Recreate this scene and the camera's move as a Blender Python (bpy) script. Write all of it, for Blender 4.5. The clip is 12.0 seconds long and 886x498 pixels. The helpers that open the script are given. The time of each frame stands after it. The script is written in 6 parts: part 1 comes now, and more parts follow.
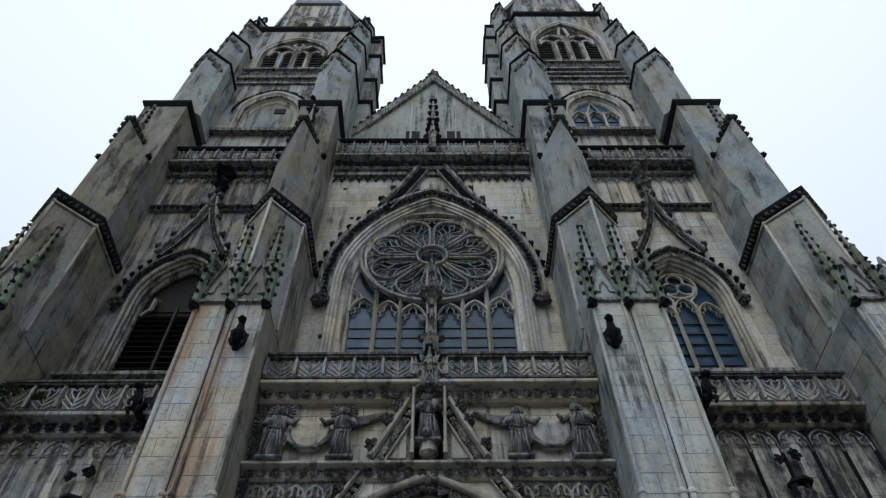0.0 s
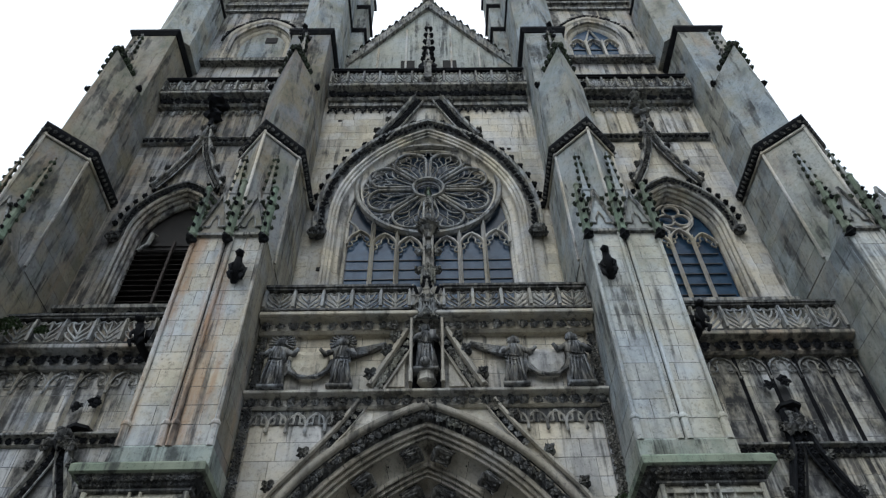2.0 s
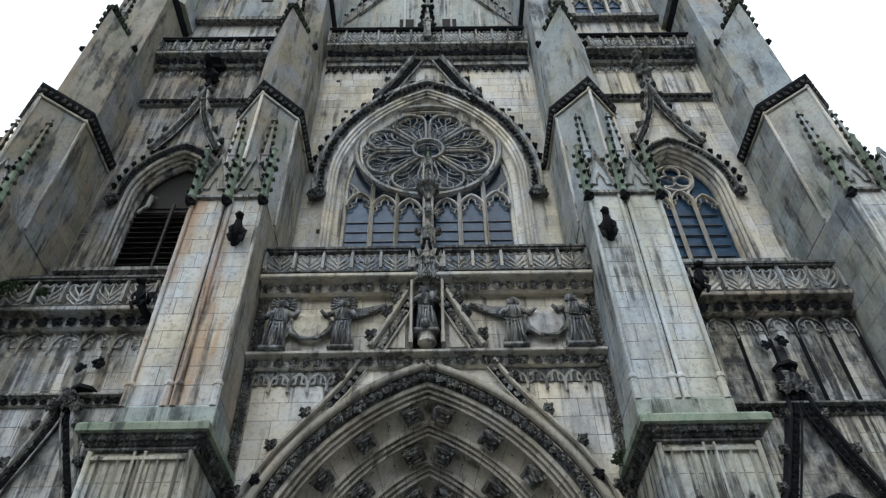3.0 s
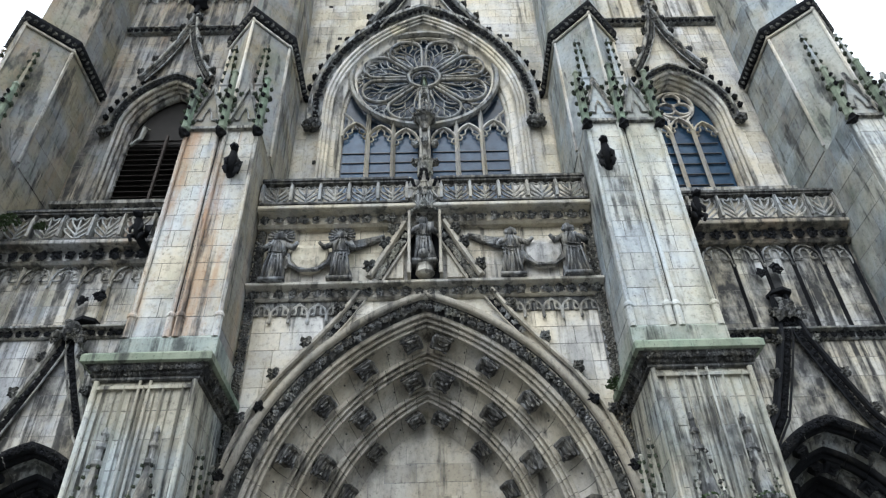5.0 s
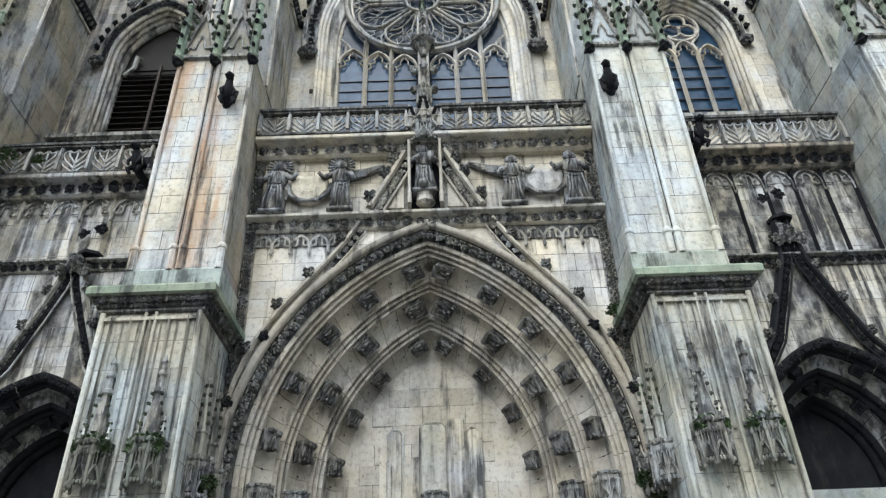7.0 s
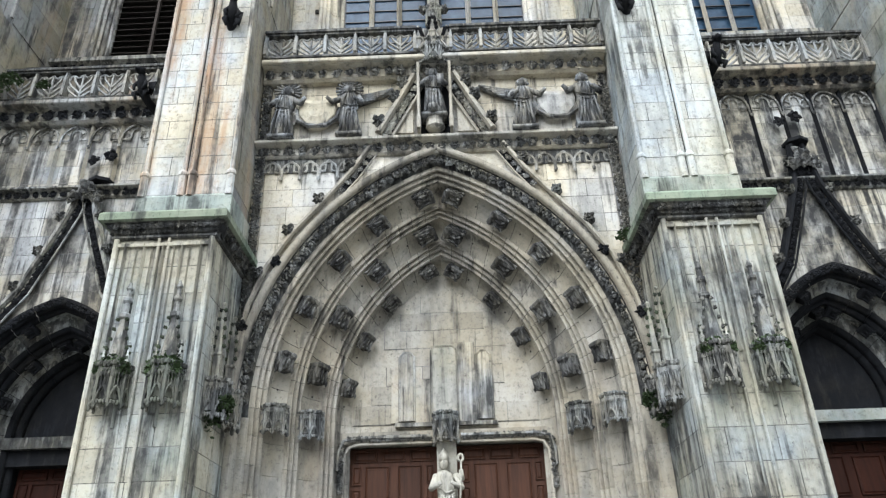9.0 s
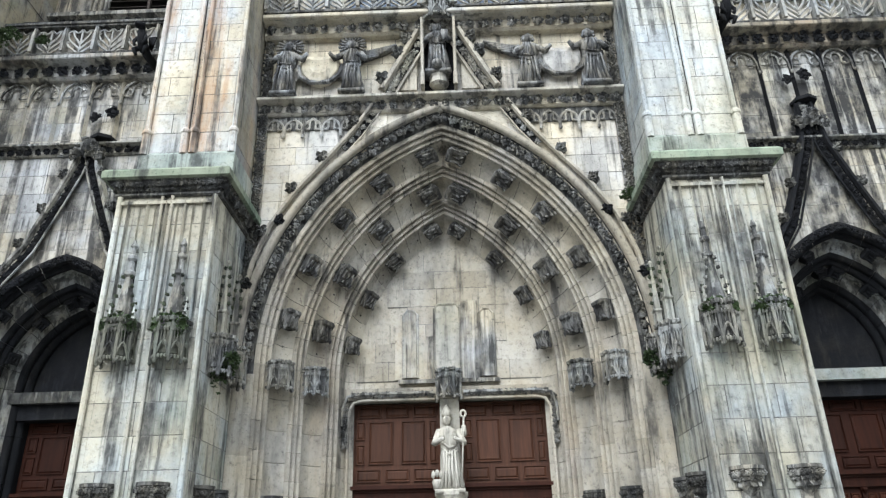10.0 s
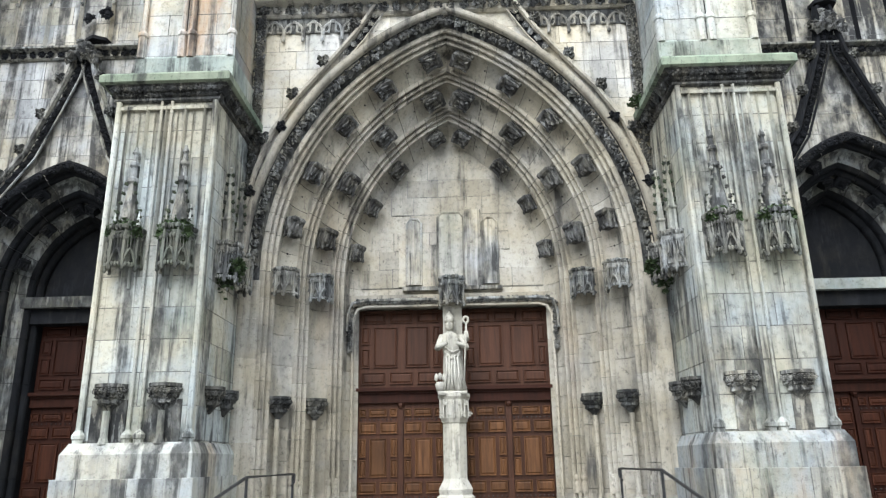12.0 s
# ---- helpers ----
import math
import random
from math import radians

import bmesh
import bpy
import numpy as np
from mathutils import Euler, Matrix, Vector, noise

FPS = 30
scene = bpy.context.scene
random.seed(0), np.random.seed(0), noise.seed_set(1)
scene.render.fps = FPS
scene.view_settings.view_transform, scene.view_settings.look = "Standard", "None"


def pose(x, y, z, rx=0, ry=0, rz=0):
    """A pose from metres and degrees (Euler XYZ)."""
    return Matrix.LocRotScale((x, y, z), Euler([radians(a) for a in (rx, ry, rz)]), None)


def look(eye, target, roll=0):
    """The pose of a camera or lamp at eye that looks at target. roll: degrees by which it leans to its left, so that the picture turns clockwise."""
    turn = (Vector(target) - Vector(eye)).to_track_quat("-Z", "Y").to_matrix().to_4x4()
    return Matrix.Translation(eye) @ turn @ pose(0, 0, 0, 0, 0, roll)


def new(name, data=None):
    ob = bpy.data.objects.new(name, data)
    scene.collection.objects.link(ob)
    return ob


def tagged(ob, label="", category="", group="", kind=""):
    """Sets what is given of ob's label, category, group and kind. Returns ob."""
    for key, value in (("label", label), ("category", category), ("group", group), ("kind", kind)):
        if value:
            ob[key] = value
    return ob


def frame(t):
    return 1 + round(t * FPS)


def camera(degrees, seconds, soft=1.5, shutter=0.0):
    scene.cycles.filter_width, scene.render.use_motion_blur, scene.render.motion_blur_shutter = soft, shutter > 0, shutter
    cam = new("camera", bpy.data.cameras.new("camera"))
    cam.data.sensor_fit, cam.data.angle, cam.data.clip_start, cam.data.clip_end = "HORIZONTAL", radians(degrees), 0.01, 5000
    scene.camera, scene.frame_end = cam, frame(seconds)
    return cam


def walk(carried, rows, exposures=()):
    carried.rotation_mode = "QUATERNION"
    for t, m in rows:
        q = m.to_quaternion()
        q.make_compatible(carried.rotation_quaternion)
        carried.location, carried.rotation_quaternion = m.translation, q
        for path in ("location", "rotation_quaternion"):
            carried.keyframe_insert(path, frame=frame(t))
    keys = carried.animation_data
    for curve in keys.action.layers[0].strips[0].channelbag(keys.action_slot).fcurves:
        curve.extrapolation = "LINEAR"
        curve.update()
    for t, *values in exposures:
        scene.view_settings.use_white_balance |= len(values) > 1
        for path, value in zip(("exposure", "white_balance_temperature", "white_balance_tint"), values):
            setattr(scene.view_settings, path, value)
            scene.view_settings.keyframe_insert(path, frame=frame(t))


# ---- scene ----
# The camera turns on one spot in front of the church.
EYE = (0.22, 0.0, 1.6)
cam = camera(63.7, 12.0, 1.3)
ROWS = [  # seconds, yaw, pitch, lean
    (0.0, -0.65, 52.98, -0.73),
    (0.5, -0.69, 51.76, -0.86),
    (1.0, -0.80, 50.40, -1.02),
    (1.5, -0.88, 49.07, -1.17),
    (2.0, -0.92, 47.54, -1.31),
    (2.5, -0.90, 46.06, -1.40),
    (3.0, -0.82, 44.48, -1.35),
    (5.0, -0.88, 38.91, -1.84),
    (5.5, -0.90, 37.50, -2.03),
    (6.0, -0.86, 36.00, -2.19),
    (6.5, -0.74, 34.67, -2.22),
    (7.0, -0.55, 33.24, -2.29),
    (9.0, 0.63, 27.30, -1.85),
    (9.5, 0.84, 25.75, -1.70),
    (10.0, 1.04, 24.00, -1.48),
    (10.5, 1.19, 22.32, -1.38),
    (11.0, 1.34, 20.44, -1.25),
    (11.5, 1.44, 18.65, -1.15),
    (12.0, 1.52, 16.67, -1.02),
]
EXPOSURES = [  # seconds, stops, kelvin, tint
    (0.0, -0.31, 5850, 9), (1.0, -0.1, 5880, 9), (2.0, 0.17, 5900, 9), (3.0, 0.5, 5950, 9), (5.0, 1.1, 6000, 9), (6.0, 1.27, 6050, 9),
    (7.0, 1.35, 6100, 9), (9.0, 1.55, 6150, 9), (10.5, 1.63, 6170, 9), (12.0, 1.67, 6190, 9)]
walk(cam, [(t, pose(*EYE, 0, 0, yaw) @ pose(0, 0, 0, 90 + pitch) @ pose(0, 0, 0, 0, 0, lean)) for t, yaw, pitch, lean in ROWS], EXPOSURES)

# ---- light: an overcast sky and a broad, weak sun behind it ----
SUN_UP, SUN_ROUND = 42.0, 197.0
world = bpy.data.worlds.new("sky")
scene.world = world
world.use_nodes = True
wn, wl = world.node_tree.nodes, world.node_tree.links
sky = wn.new("ShaderNodeTexSky")
sky.sky_type, sky.sun_disc = "NISHITA", False
sky.sun_elevation, sky.sun_rotation = radians(SUN_UP), radians(SUN_ROUND)
grey = wn.new("ShaderNodeMix")
grey.data_type = "RGBA"
grey.inputs["Factor"].default_value = 0.9
wl.new(sky.outputs[0], grey.inputs["A"])
# an overcast dome is three times as bright overhead as along the horizon
dome = wn.new("ShaderNodeTexCoord")
split = wn.new("ShaderNodeSeparateXYZ")
rise = wn.new("ShaderNodeMapRange")
rise.inputs["To Min"].default_value, rise.inputs["To Max"].default_value = 0.333, 1.0
wl.new(dome.outputs["Generated"], split.inputs[0])
wl.new(split.outputs["Z"], rise.inputs["Value"])
veil = wn.new("ShaderNodeVectorMath")
veil.operation = "SCALE"
veil.inputs[0].default_value = (9.7, 9.95, 10.05)
wl.new(rise.outputs[0], veil.inputs["Scale"])
wl.new(veil.outputs[0], grey.inputs["B"])
wl.new(grey.outputs["Result"], wn["Background"].inputs[0])
wn["Background"].inputs[1].default_value = 0.15
sun = new("sun", bpy.data.lights.new("sun", "SUN"))
sun.data.energy, sun.data.angle, sun.data.color = 1.25, radians(50), (1.0, 0.985, 0.96)
sun.matrix_world = look((-4.3, -14.0, 13.2), (0, 0, 0))

# ---- materials ----


def node(nt, kind, **values):
    n = nt.nodes.new(kind)
    for k, v in values.items():
        n.inputs[k].default_value = v
    return n


def ramp(nt, source, stops):
    n = nt.nodes.new("ShaderNodeValToRGB")
    e = n.color_ramp.elements
    while len(e) < len(stops):
        e.new(0.5)
    for el, (p, c) in zip(e, stops):
        el.position, el.color = p, (*c, 1) if len(c) == 3 else c
    nt.links.new(source, n.inputs[0])
    return n.outputs[0]


def mix(nt, factor, a, b, how="MIX"):
    n = nt.nodes.new("ShaderNodeMix")
    n.data_type, n.blend_type = "RGBA", how
    for key, v in (("Factor", factor), ("A", a), ("B", b)):
        if isinstance(v, (int, float)):
            n.inputs[key].default_value = v
        elif isinstance(v, tuple):
            n.inputs[key].default_value = (*v, 1)
        else:
            nt.links.new(v, n.inputs[key])
    return n.outputs["Result"]


def math_node(nt, how, a, b):
    n = nt.nodes.new("ShaderNodeMath")
    n.operation = how
    for i, v in enumerate((a, b)):
        if isinstance(v, (int, float)):
            n.inputs[i].default_value = v
        else:
            nt.links.new(v, n.inputs[i])
    return n.outputs[0]


def noise_at(nt, scale, detail=5.0, stretch=(1, 1, 1), shift=(0, 0, 0), rough=0.6):
    pos = nt.nodes.new("ShaderNodeNewGeometry").outputs["Position"]
    m = node(nt, "ShaderNodeMapping", Scale=stretch, Location=shift)
    nt.links.new(pos, m.inputs["Vector"])
    n = node(nt, "ShaderNodeTexNoise", Scale=scale, Detail=detail, Roughness=rough)
    nt.links.new(m.outputs[0], n.inputs["Vector"])
    return n.outputs["Fac"]


def stone(name, pale, warm, crust=0.5, algae=0.0, rust=0.0, rough=0.88, bump=0.35, soot=(0.022, 0.023, 0.025), vary=0.2, flow=1.0, fine=1.0):
    """Weathered limestone: two tints, sooty runs, algae and rust."""
    mat = bpy.data.materials.new(name)
    mat.use_nodes = True
    nt = mat.node_tree
    bs = nt.nodes["Principled BSDF"]
    bs.inputs["Specular IOR Level"].default_value = 0.25
    pale, warm = [(c[0] * 0.96, c[1], c[2] * k) for c, k in ((pale, 1.08), (warm, 1.0))]
    big = noise_at(nt, 0.6 * fine, 7, rough=0.65)
    col = mix(nt, ramp(nt, big, [(0.4, (0, 0, 0)), (0.6, (1, 1, 1))]), pale, warm)
    rnd = nt.nodes.new("ShaderNodeObjectInfo").outputs["Random"]
    other = math_node(nt, "FRACT", math_node(nt, "MULTIPLY", rnd, 7.31), 0.0)
    col = mix(nt, math_node(nt, "MULTIPLY", math_node(nt, "POWER", other, 3.0), 0.6), col, warm)
    shade = math_node(nt, "ADD", math_node(nt, "MULTIPLY", rnd, vary * 1.6), 1.0 - vary)
    tint = nt.nodes.new("ShaderNodeHueSaturation")
    nt.links.new(col, tint.inputs["Color"])
    nt.links.new(shade, tint.inputs["Value"])
    col = tint.outputs[0]
    damp = noise_at(nt, 0.9 * fine, 7, (1.7, 1.7, min(1.5, 0.32 / flow)), (5.1, 3.3, 1.7), 0.65)
    col = mix(nt, 1.0, col, ramp(nt, damp, [(0.38, (1.05, 1.05, 1.05)), (0.5, (0.94, 0.94, 0.94)), (0.64, (0.6, 0.61, 0.63))]), "MULTIPLY")
    grain = noise_at(nt, 9.0, 8, rough=0.75)
    col = mix(nt, 1.0, col, ramp(nt, grain, [(0.3, (0.5, 0.5, 0.51)), (0.47, (0.98, 0.98, 0.98)), (0.7, (1.1, 1.1, 1.09))]), "MULTIPLY")
    specks = noise_at(nt, 16.0, 5, (1, 1, 0.7), (2.0, 7.0, 3.0), 0.7)
    col = mix(nt, ramp(nt, specks, [(0.6, (0, 0, 0)), (0.68, (0.55, 0.55, 0.55))]), col, soot)
    if rust:
        runs = noise_at(nt, 1.0, 8, (1.2, 1.2, 0.2), (7.3, 2.1, 0.4), 0.7)
        col = mix(nt, math_node(nt, "MULTIPLY", ramp(nt, runs, [(0.57 - 0.12 * rust, (0, 0, 0)), (0.72 - 0.12 * rust, (1, 1, 1))]), min(0.75, rust)), col, (0.32, 0.18, 0.09))
    if algae:
        spots = noise_at(nt, 0.9, 7, (1, 1, 0.6), (3.7, 9.1, 5.5), 0.65)
        col = mix(nt, math_node(nt, "MULTIPLY", ramp(nt, spots, [(0.5, (0, 0, 0)), (0.68, (1, 1, 1))]), algae), col, (0.10, 0.13, 0.085))
    if crust:
        runs = noise_at(nt, fine, 6, (3.2, 3.2, min(2.0, 0.17 / flow)), (1.3, 0.2, 8.4))
        patch = noise_at(nt, 0.45 * fine, 5, (1, 1, 1), (11.0, 4.0, 2.0))
        both = math_node(nt, "ADD", math_node(nt, "MULTIPLY", runs, 0.68), math_node(nt, "MULTIPLY", patch, 0.32))
        lo = 0.6 - 0.19 * crust
        m = ramp(nt, both, [(lo, (0, 0, 0)), (lo + 0.05, (1, 1, 1))])
        thin = noise_at(nt, fine, 7, (11.0, 11.0, min(4.0, 0.3 / flow)), (4.4, 8.2, 0.9), 0.7)
        thin = ramp(nt, thin, [(0.66 - 0.14 * crust, (0, 0, 0)), (0.72 - 0.14 * crust, (0.8, 0.8, 0.8))])
        m = math_node(nt, "MAXIMUM", m, thin)
        m = math_node(nt, "MULTIPLY", m, ramp(nt, noise_at(nt, 5.0, 7, (1, 1, 0.5)), [(0.34, (0.35, 0.35, 0.35)), (0.58, (1, 1, 1))]))
        col = mix(nt, math_node(nt, "MULTIPLY", m, min(1.0, 0.7 + 0.3 * crust)), col, soot)
    nt.links.new(col, bs.inputs["Base Color"])
    bs.inputs["Roughness"].default_value = rough
    relief = math_node(nt, "ADD", noise_at(nt, 7.0, 8, rough=0.7), math_node(nt, "MULTIPLY", noise_at(nt, 45.0, 4), 0.4))
    bm = node(nt, "ShaderNodeBump", Strength=bump, Distance=0.03)
    nt.links.new(relief, bm.inputs["Height"])
    nt.links.new(bm.outputs[0], bs.inputs["Normal"])
    return mat


def plain(name, dark, light, rough=0.6, metal=0.0, scale=4.0, stretch=(1, 1, 1), bump=0.15, spec=0.4):
    mat = bpy.data.materials.new(name)
    mat.use_nodes = True
    nt = mat.node_tree
    bs = nt.nodes["Principled BSDF"]
    n = noise_at(nt, scale, 7, stretch)
    col = ramp(nt, n, [(0.3, dark), (0.7, light)])
    rnd = nt.nodes.new("ShaderNodeObjectInfo").outputs["Random"]
    tint = nt.nodes.new("ShaderNodeHueSaturation")
    nt.links.new(col, tint.inputs["Color"])
    nt.links.new(math_node(nt, "ADD", math_node(nt, "MULTIPLY", rnd, 0.4), 0.8), tint.inputs["Value"])
    nt.links.new(tint.outputs[0], bs.inputs["Base Color"])
    bs.inputs["Roughness"].default_value, bs.inputs["Metallic"].default_value = rough, metal
    bs.inputs["Specular IOR Level"].default_value = spec
    bm = node(nt, "ShaderNodeBump", Strength=bump, Distance=0.02)
    nt.links.new(noise_at(nt, scale * 5, 6, stretch), bm.inputs["Height"])
    nt.links.new(bm.outputs[0], bs.inputs["Normal"])
    return mat


PALE = stone("pale_limestone", (0.53, 0.505, 0.45), (0.525, 0.455, 0.35), crust=0.3, algae=0.2, rust=0.12)
PIER = stone("streaked_limestone", (0.48, 0.5, 0.475), (0.49, 0.45, 0.37), crust=0.26, algae=0.35, rust=0.12, vary=0.12)
PIER_LOW = stone("blue_grey_streaked_limestone", (0.4, 0.425, 0.4), (0.44, 0.4, 0.32), crust=0.54, algae=0.45, rust=0.12)
WALL = stone("stained_limestone", (0.45, 0.445, 0.42), (0.45, 0.39, 0.3), crust=0.66, algae=0.3, rust=0.3)
SOOTY = stone("sooty_wall_limestone", (0.46, 0.45, 0.41), (0.46, 0.4, 0.3), crust=0.85, algae=0.15, rust=0.15)
ARCH = stone("clean_arch_limestone", (0.39, 0.36, 0.3), (0.345, 0.3, 0.235), crust=0.26, algae=0.03, rust=0.14, flow=0.6)
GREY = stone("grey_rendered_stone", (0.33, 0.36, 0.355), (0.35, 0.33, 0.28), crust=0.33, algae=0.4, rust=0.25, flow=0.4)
CARVED = stone("sooty_carved_stone", (0.33, 0.33, 0.31), (0.3, 0.27, 0.22), crust=0.66, algae=0.25, bump=0.6, flow=0.3, fine=2.5)
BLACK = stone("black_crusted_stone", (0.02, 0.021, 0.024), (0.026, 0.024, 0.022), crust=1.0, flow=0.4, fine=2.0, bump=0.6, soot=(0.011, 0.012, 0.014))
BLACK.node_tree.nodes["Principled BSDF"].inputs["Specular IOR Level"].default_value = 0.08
NICHE = stone("sooty_niche_stone", (0.27, 0.275, 0.26), (0.24, 0.22, 0.185), crust=0.68, algae=0.4, bump=0.5, flow=0.35, fine=3.0)
BOSSES = stone("crusted_boss_stone", (0.2, 0.195, 0.178), (0.16, 0.145, 0.12), crust=0.8, bump=0.5, soot=(0.014, 0.014, 0.015), flow=0.4, fine=4.0)
TRACERY = stone("grey_tracery_stone", (0.31, 0.315, 0.3), (0.31, 0.28, 0.235), crust=0.45, bump=0.4, flow=0.4, fine=2.0)
STATUE = stone("blackened_statue_stone", (0.24, 0.245, 0.24), (0.23, 0.21, 0.18), crust=0.66, bump=0.5, flow=0.35, fine=3.0)
WHITE = stone("white_statue_stone", (0.5, 0.475, 0.41), (0.46, 0.42, 0.35), crust=0.05, vary=0.05)
MOSSY = stone("mossy_ledge_stone", (0.175, 0.225, 0.155), (0.22, 0.24, 0.18), crust=0.42, algae=0.5)
SPIRE_GREEN = stone("algae_green_stone", (0.15, 0.195, 0.13), (0.18, 0.195, 0.145), crust=0.42, algae=0.6, flow=0.4, fine=2.0)
MOSSY_DARK = stone("dark_mossy_canopy_stone", (0.125, 0.135, 0.11), (0.13, 0.12, 0.095), crust=0.6, algae=0.5, flow=0.4, fine=3.0)
MORTAR = stone("dirty_mortar", (0.2, 0.197, 0.185), (0.18, 0.165, 0.145), crust=0.5, flow=0.4)
GREENED = stone("green_stained_limestone", (0.29, 0.32, 0.275), (0.32, 0.305, 0.25), crust=0.45, algae=0.75, rust=0.15)
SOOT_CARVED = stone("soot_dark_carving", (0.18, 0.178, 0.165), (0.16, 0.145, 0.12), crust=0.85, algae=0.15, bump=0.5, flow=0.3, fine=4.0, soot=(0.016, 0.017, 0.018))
MOSS = stone("dark_moss_stone", (0.045, 0.06, 0.036), (0.07, 0.08, 0.05), crust=0.6, algae=0.6, bump=0.5, fine=3.0, flow=0.4)
PLINTH = stone("damp_plinth_limestone", (0.36, 0.375, 0.36), (0.38, 0.34, 0.27), crust=0.5, algae=0.5, rust=0.35)
PIER_RUST = stone("rust_streaked_limestone", (0.47, 0.475, 0.445), (0.47, 0.41, 0.32), crust=0.42, algae=0.3, rust=0.88, vary=0.12)
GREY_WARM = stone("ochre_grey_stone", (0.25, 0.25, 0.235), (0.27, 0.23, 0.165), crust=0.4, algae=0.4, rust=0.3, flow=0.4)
WALL_DARK = stone("dirty_limestone", (0.29, 0.285, 0.265), (0.31, 0.26, 0.195), crust=0.65, algae=0.3, rust=0.4)
WOOD = plain("red_brown_oak", (0.03, 0.013, 0.008), (0.07, 0.029, 0.016), 0.6, 0, 3.0, (6, 6, 0.5), 0.2, 0.2)
WOODP = plain("worn_oak_panel", (0.046, 0.02, 0.009), (0.125, 0.058, 0.024), 0.6, 0, 3.0, (6, 6, 0.5), 0.2, 0.2)
GABLE = stone("blue_grey_gable_stone", (0.33, 0.36, 0.355), (0.34, 0.33, 0.28), crust=0.4, algae=0.25, rust=0.05)
# Oak darkened in its colour for the shade on side doors and transoms.
SHADE_OAK = plain("shade_painted_oak", (0.016, 0.005, 0.003), (0.036, 0.011, 0.006), 0.62, 0, 3.0, (6, 6, 0.5), 0.2, 0.15)
SHADE_OAKP = plain("shade_painted_oak_panel", (0.022, 0.007, 0.004), (0.06, 0.02, 0.01), 0.62, 0, 3.0, (6, 6, 0.5), 0.2, 0.15)
GLASS = plain("dark_leaded_glass", (0.012, 0.03, 0.06), (0.036, 0.072, 0.118), 0.25, 0, 3.0, (1, 1, 1), 0.1, 0.18)
GLASS_DARK = plain("deep_leaded_glass", (0.012, 0.02, 0.032), (0.024, 0.04, 0.062), 0.25, 0, 4.0, (1, 1, 1), 0.1, 0.15)
LEAD = plain("grey_lead", (0.10, 0.11, 0.12), (0.2, 0.21, 0.22), 0.55, 0.3, 2.0)
IRON = plain("dark_iron", (0.03, 0.032, 0.035), (0.06, 0.06, 0.062), 0.5, 0.6, 20.0)
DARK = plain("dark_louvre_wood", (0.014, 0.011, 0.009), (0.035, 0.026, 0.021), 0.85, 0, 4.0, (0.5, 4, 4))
# Near-black colour standing in for the darkness inside openings.
INNER = plain("painted_dark_interior", (0.012, 0.011, 0.01), (0.022, 0.02, 0.018), 0.95, 0, 2.0)
LEAF = plain("ivy_leaves", (0.016, 0.032, 0.012), (0.05, 0.08, 0.028), 0.7, 0, 9.0)
PAVING = plain("pale_grey_paving", (0.16, 0.158, 0.15), (0.25, 0.246, 0.235), 0.85, 0, 1.5)

# ---- mesh helpers ----


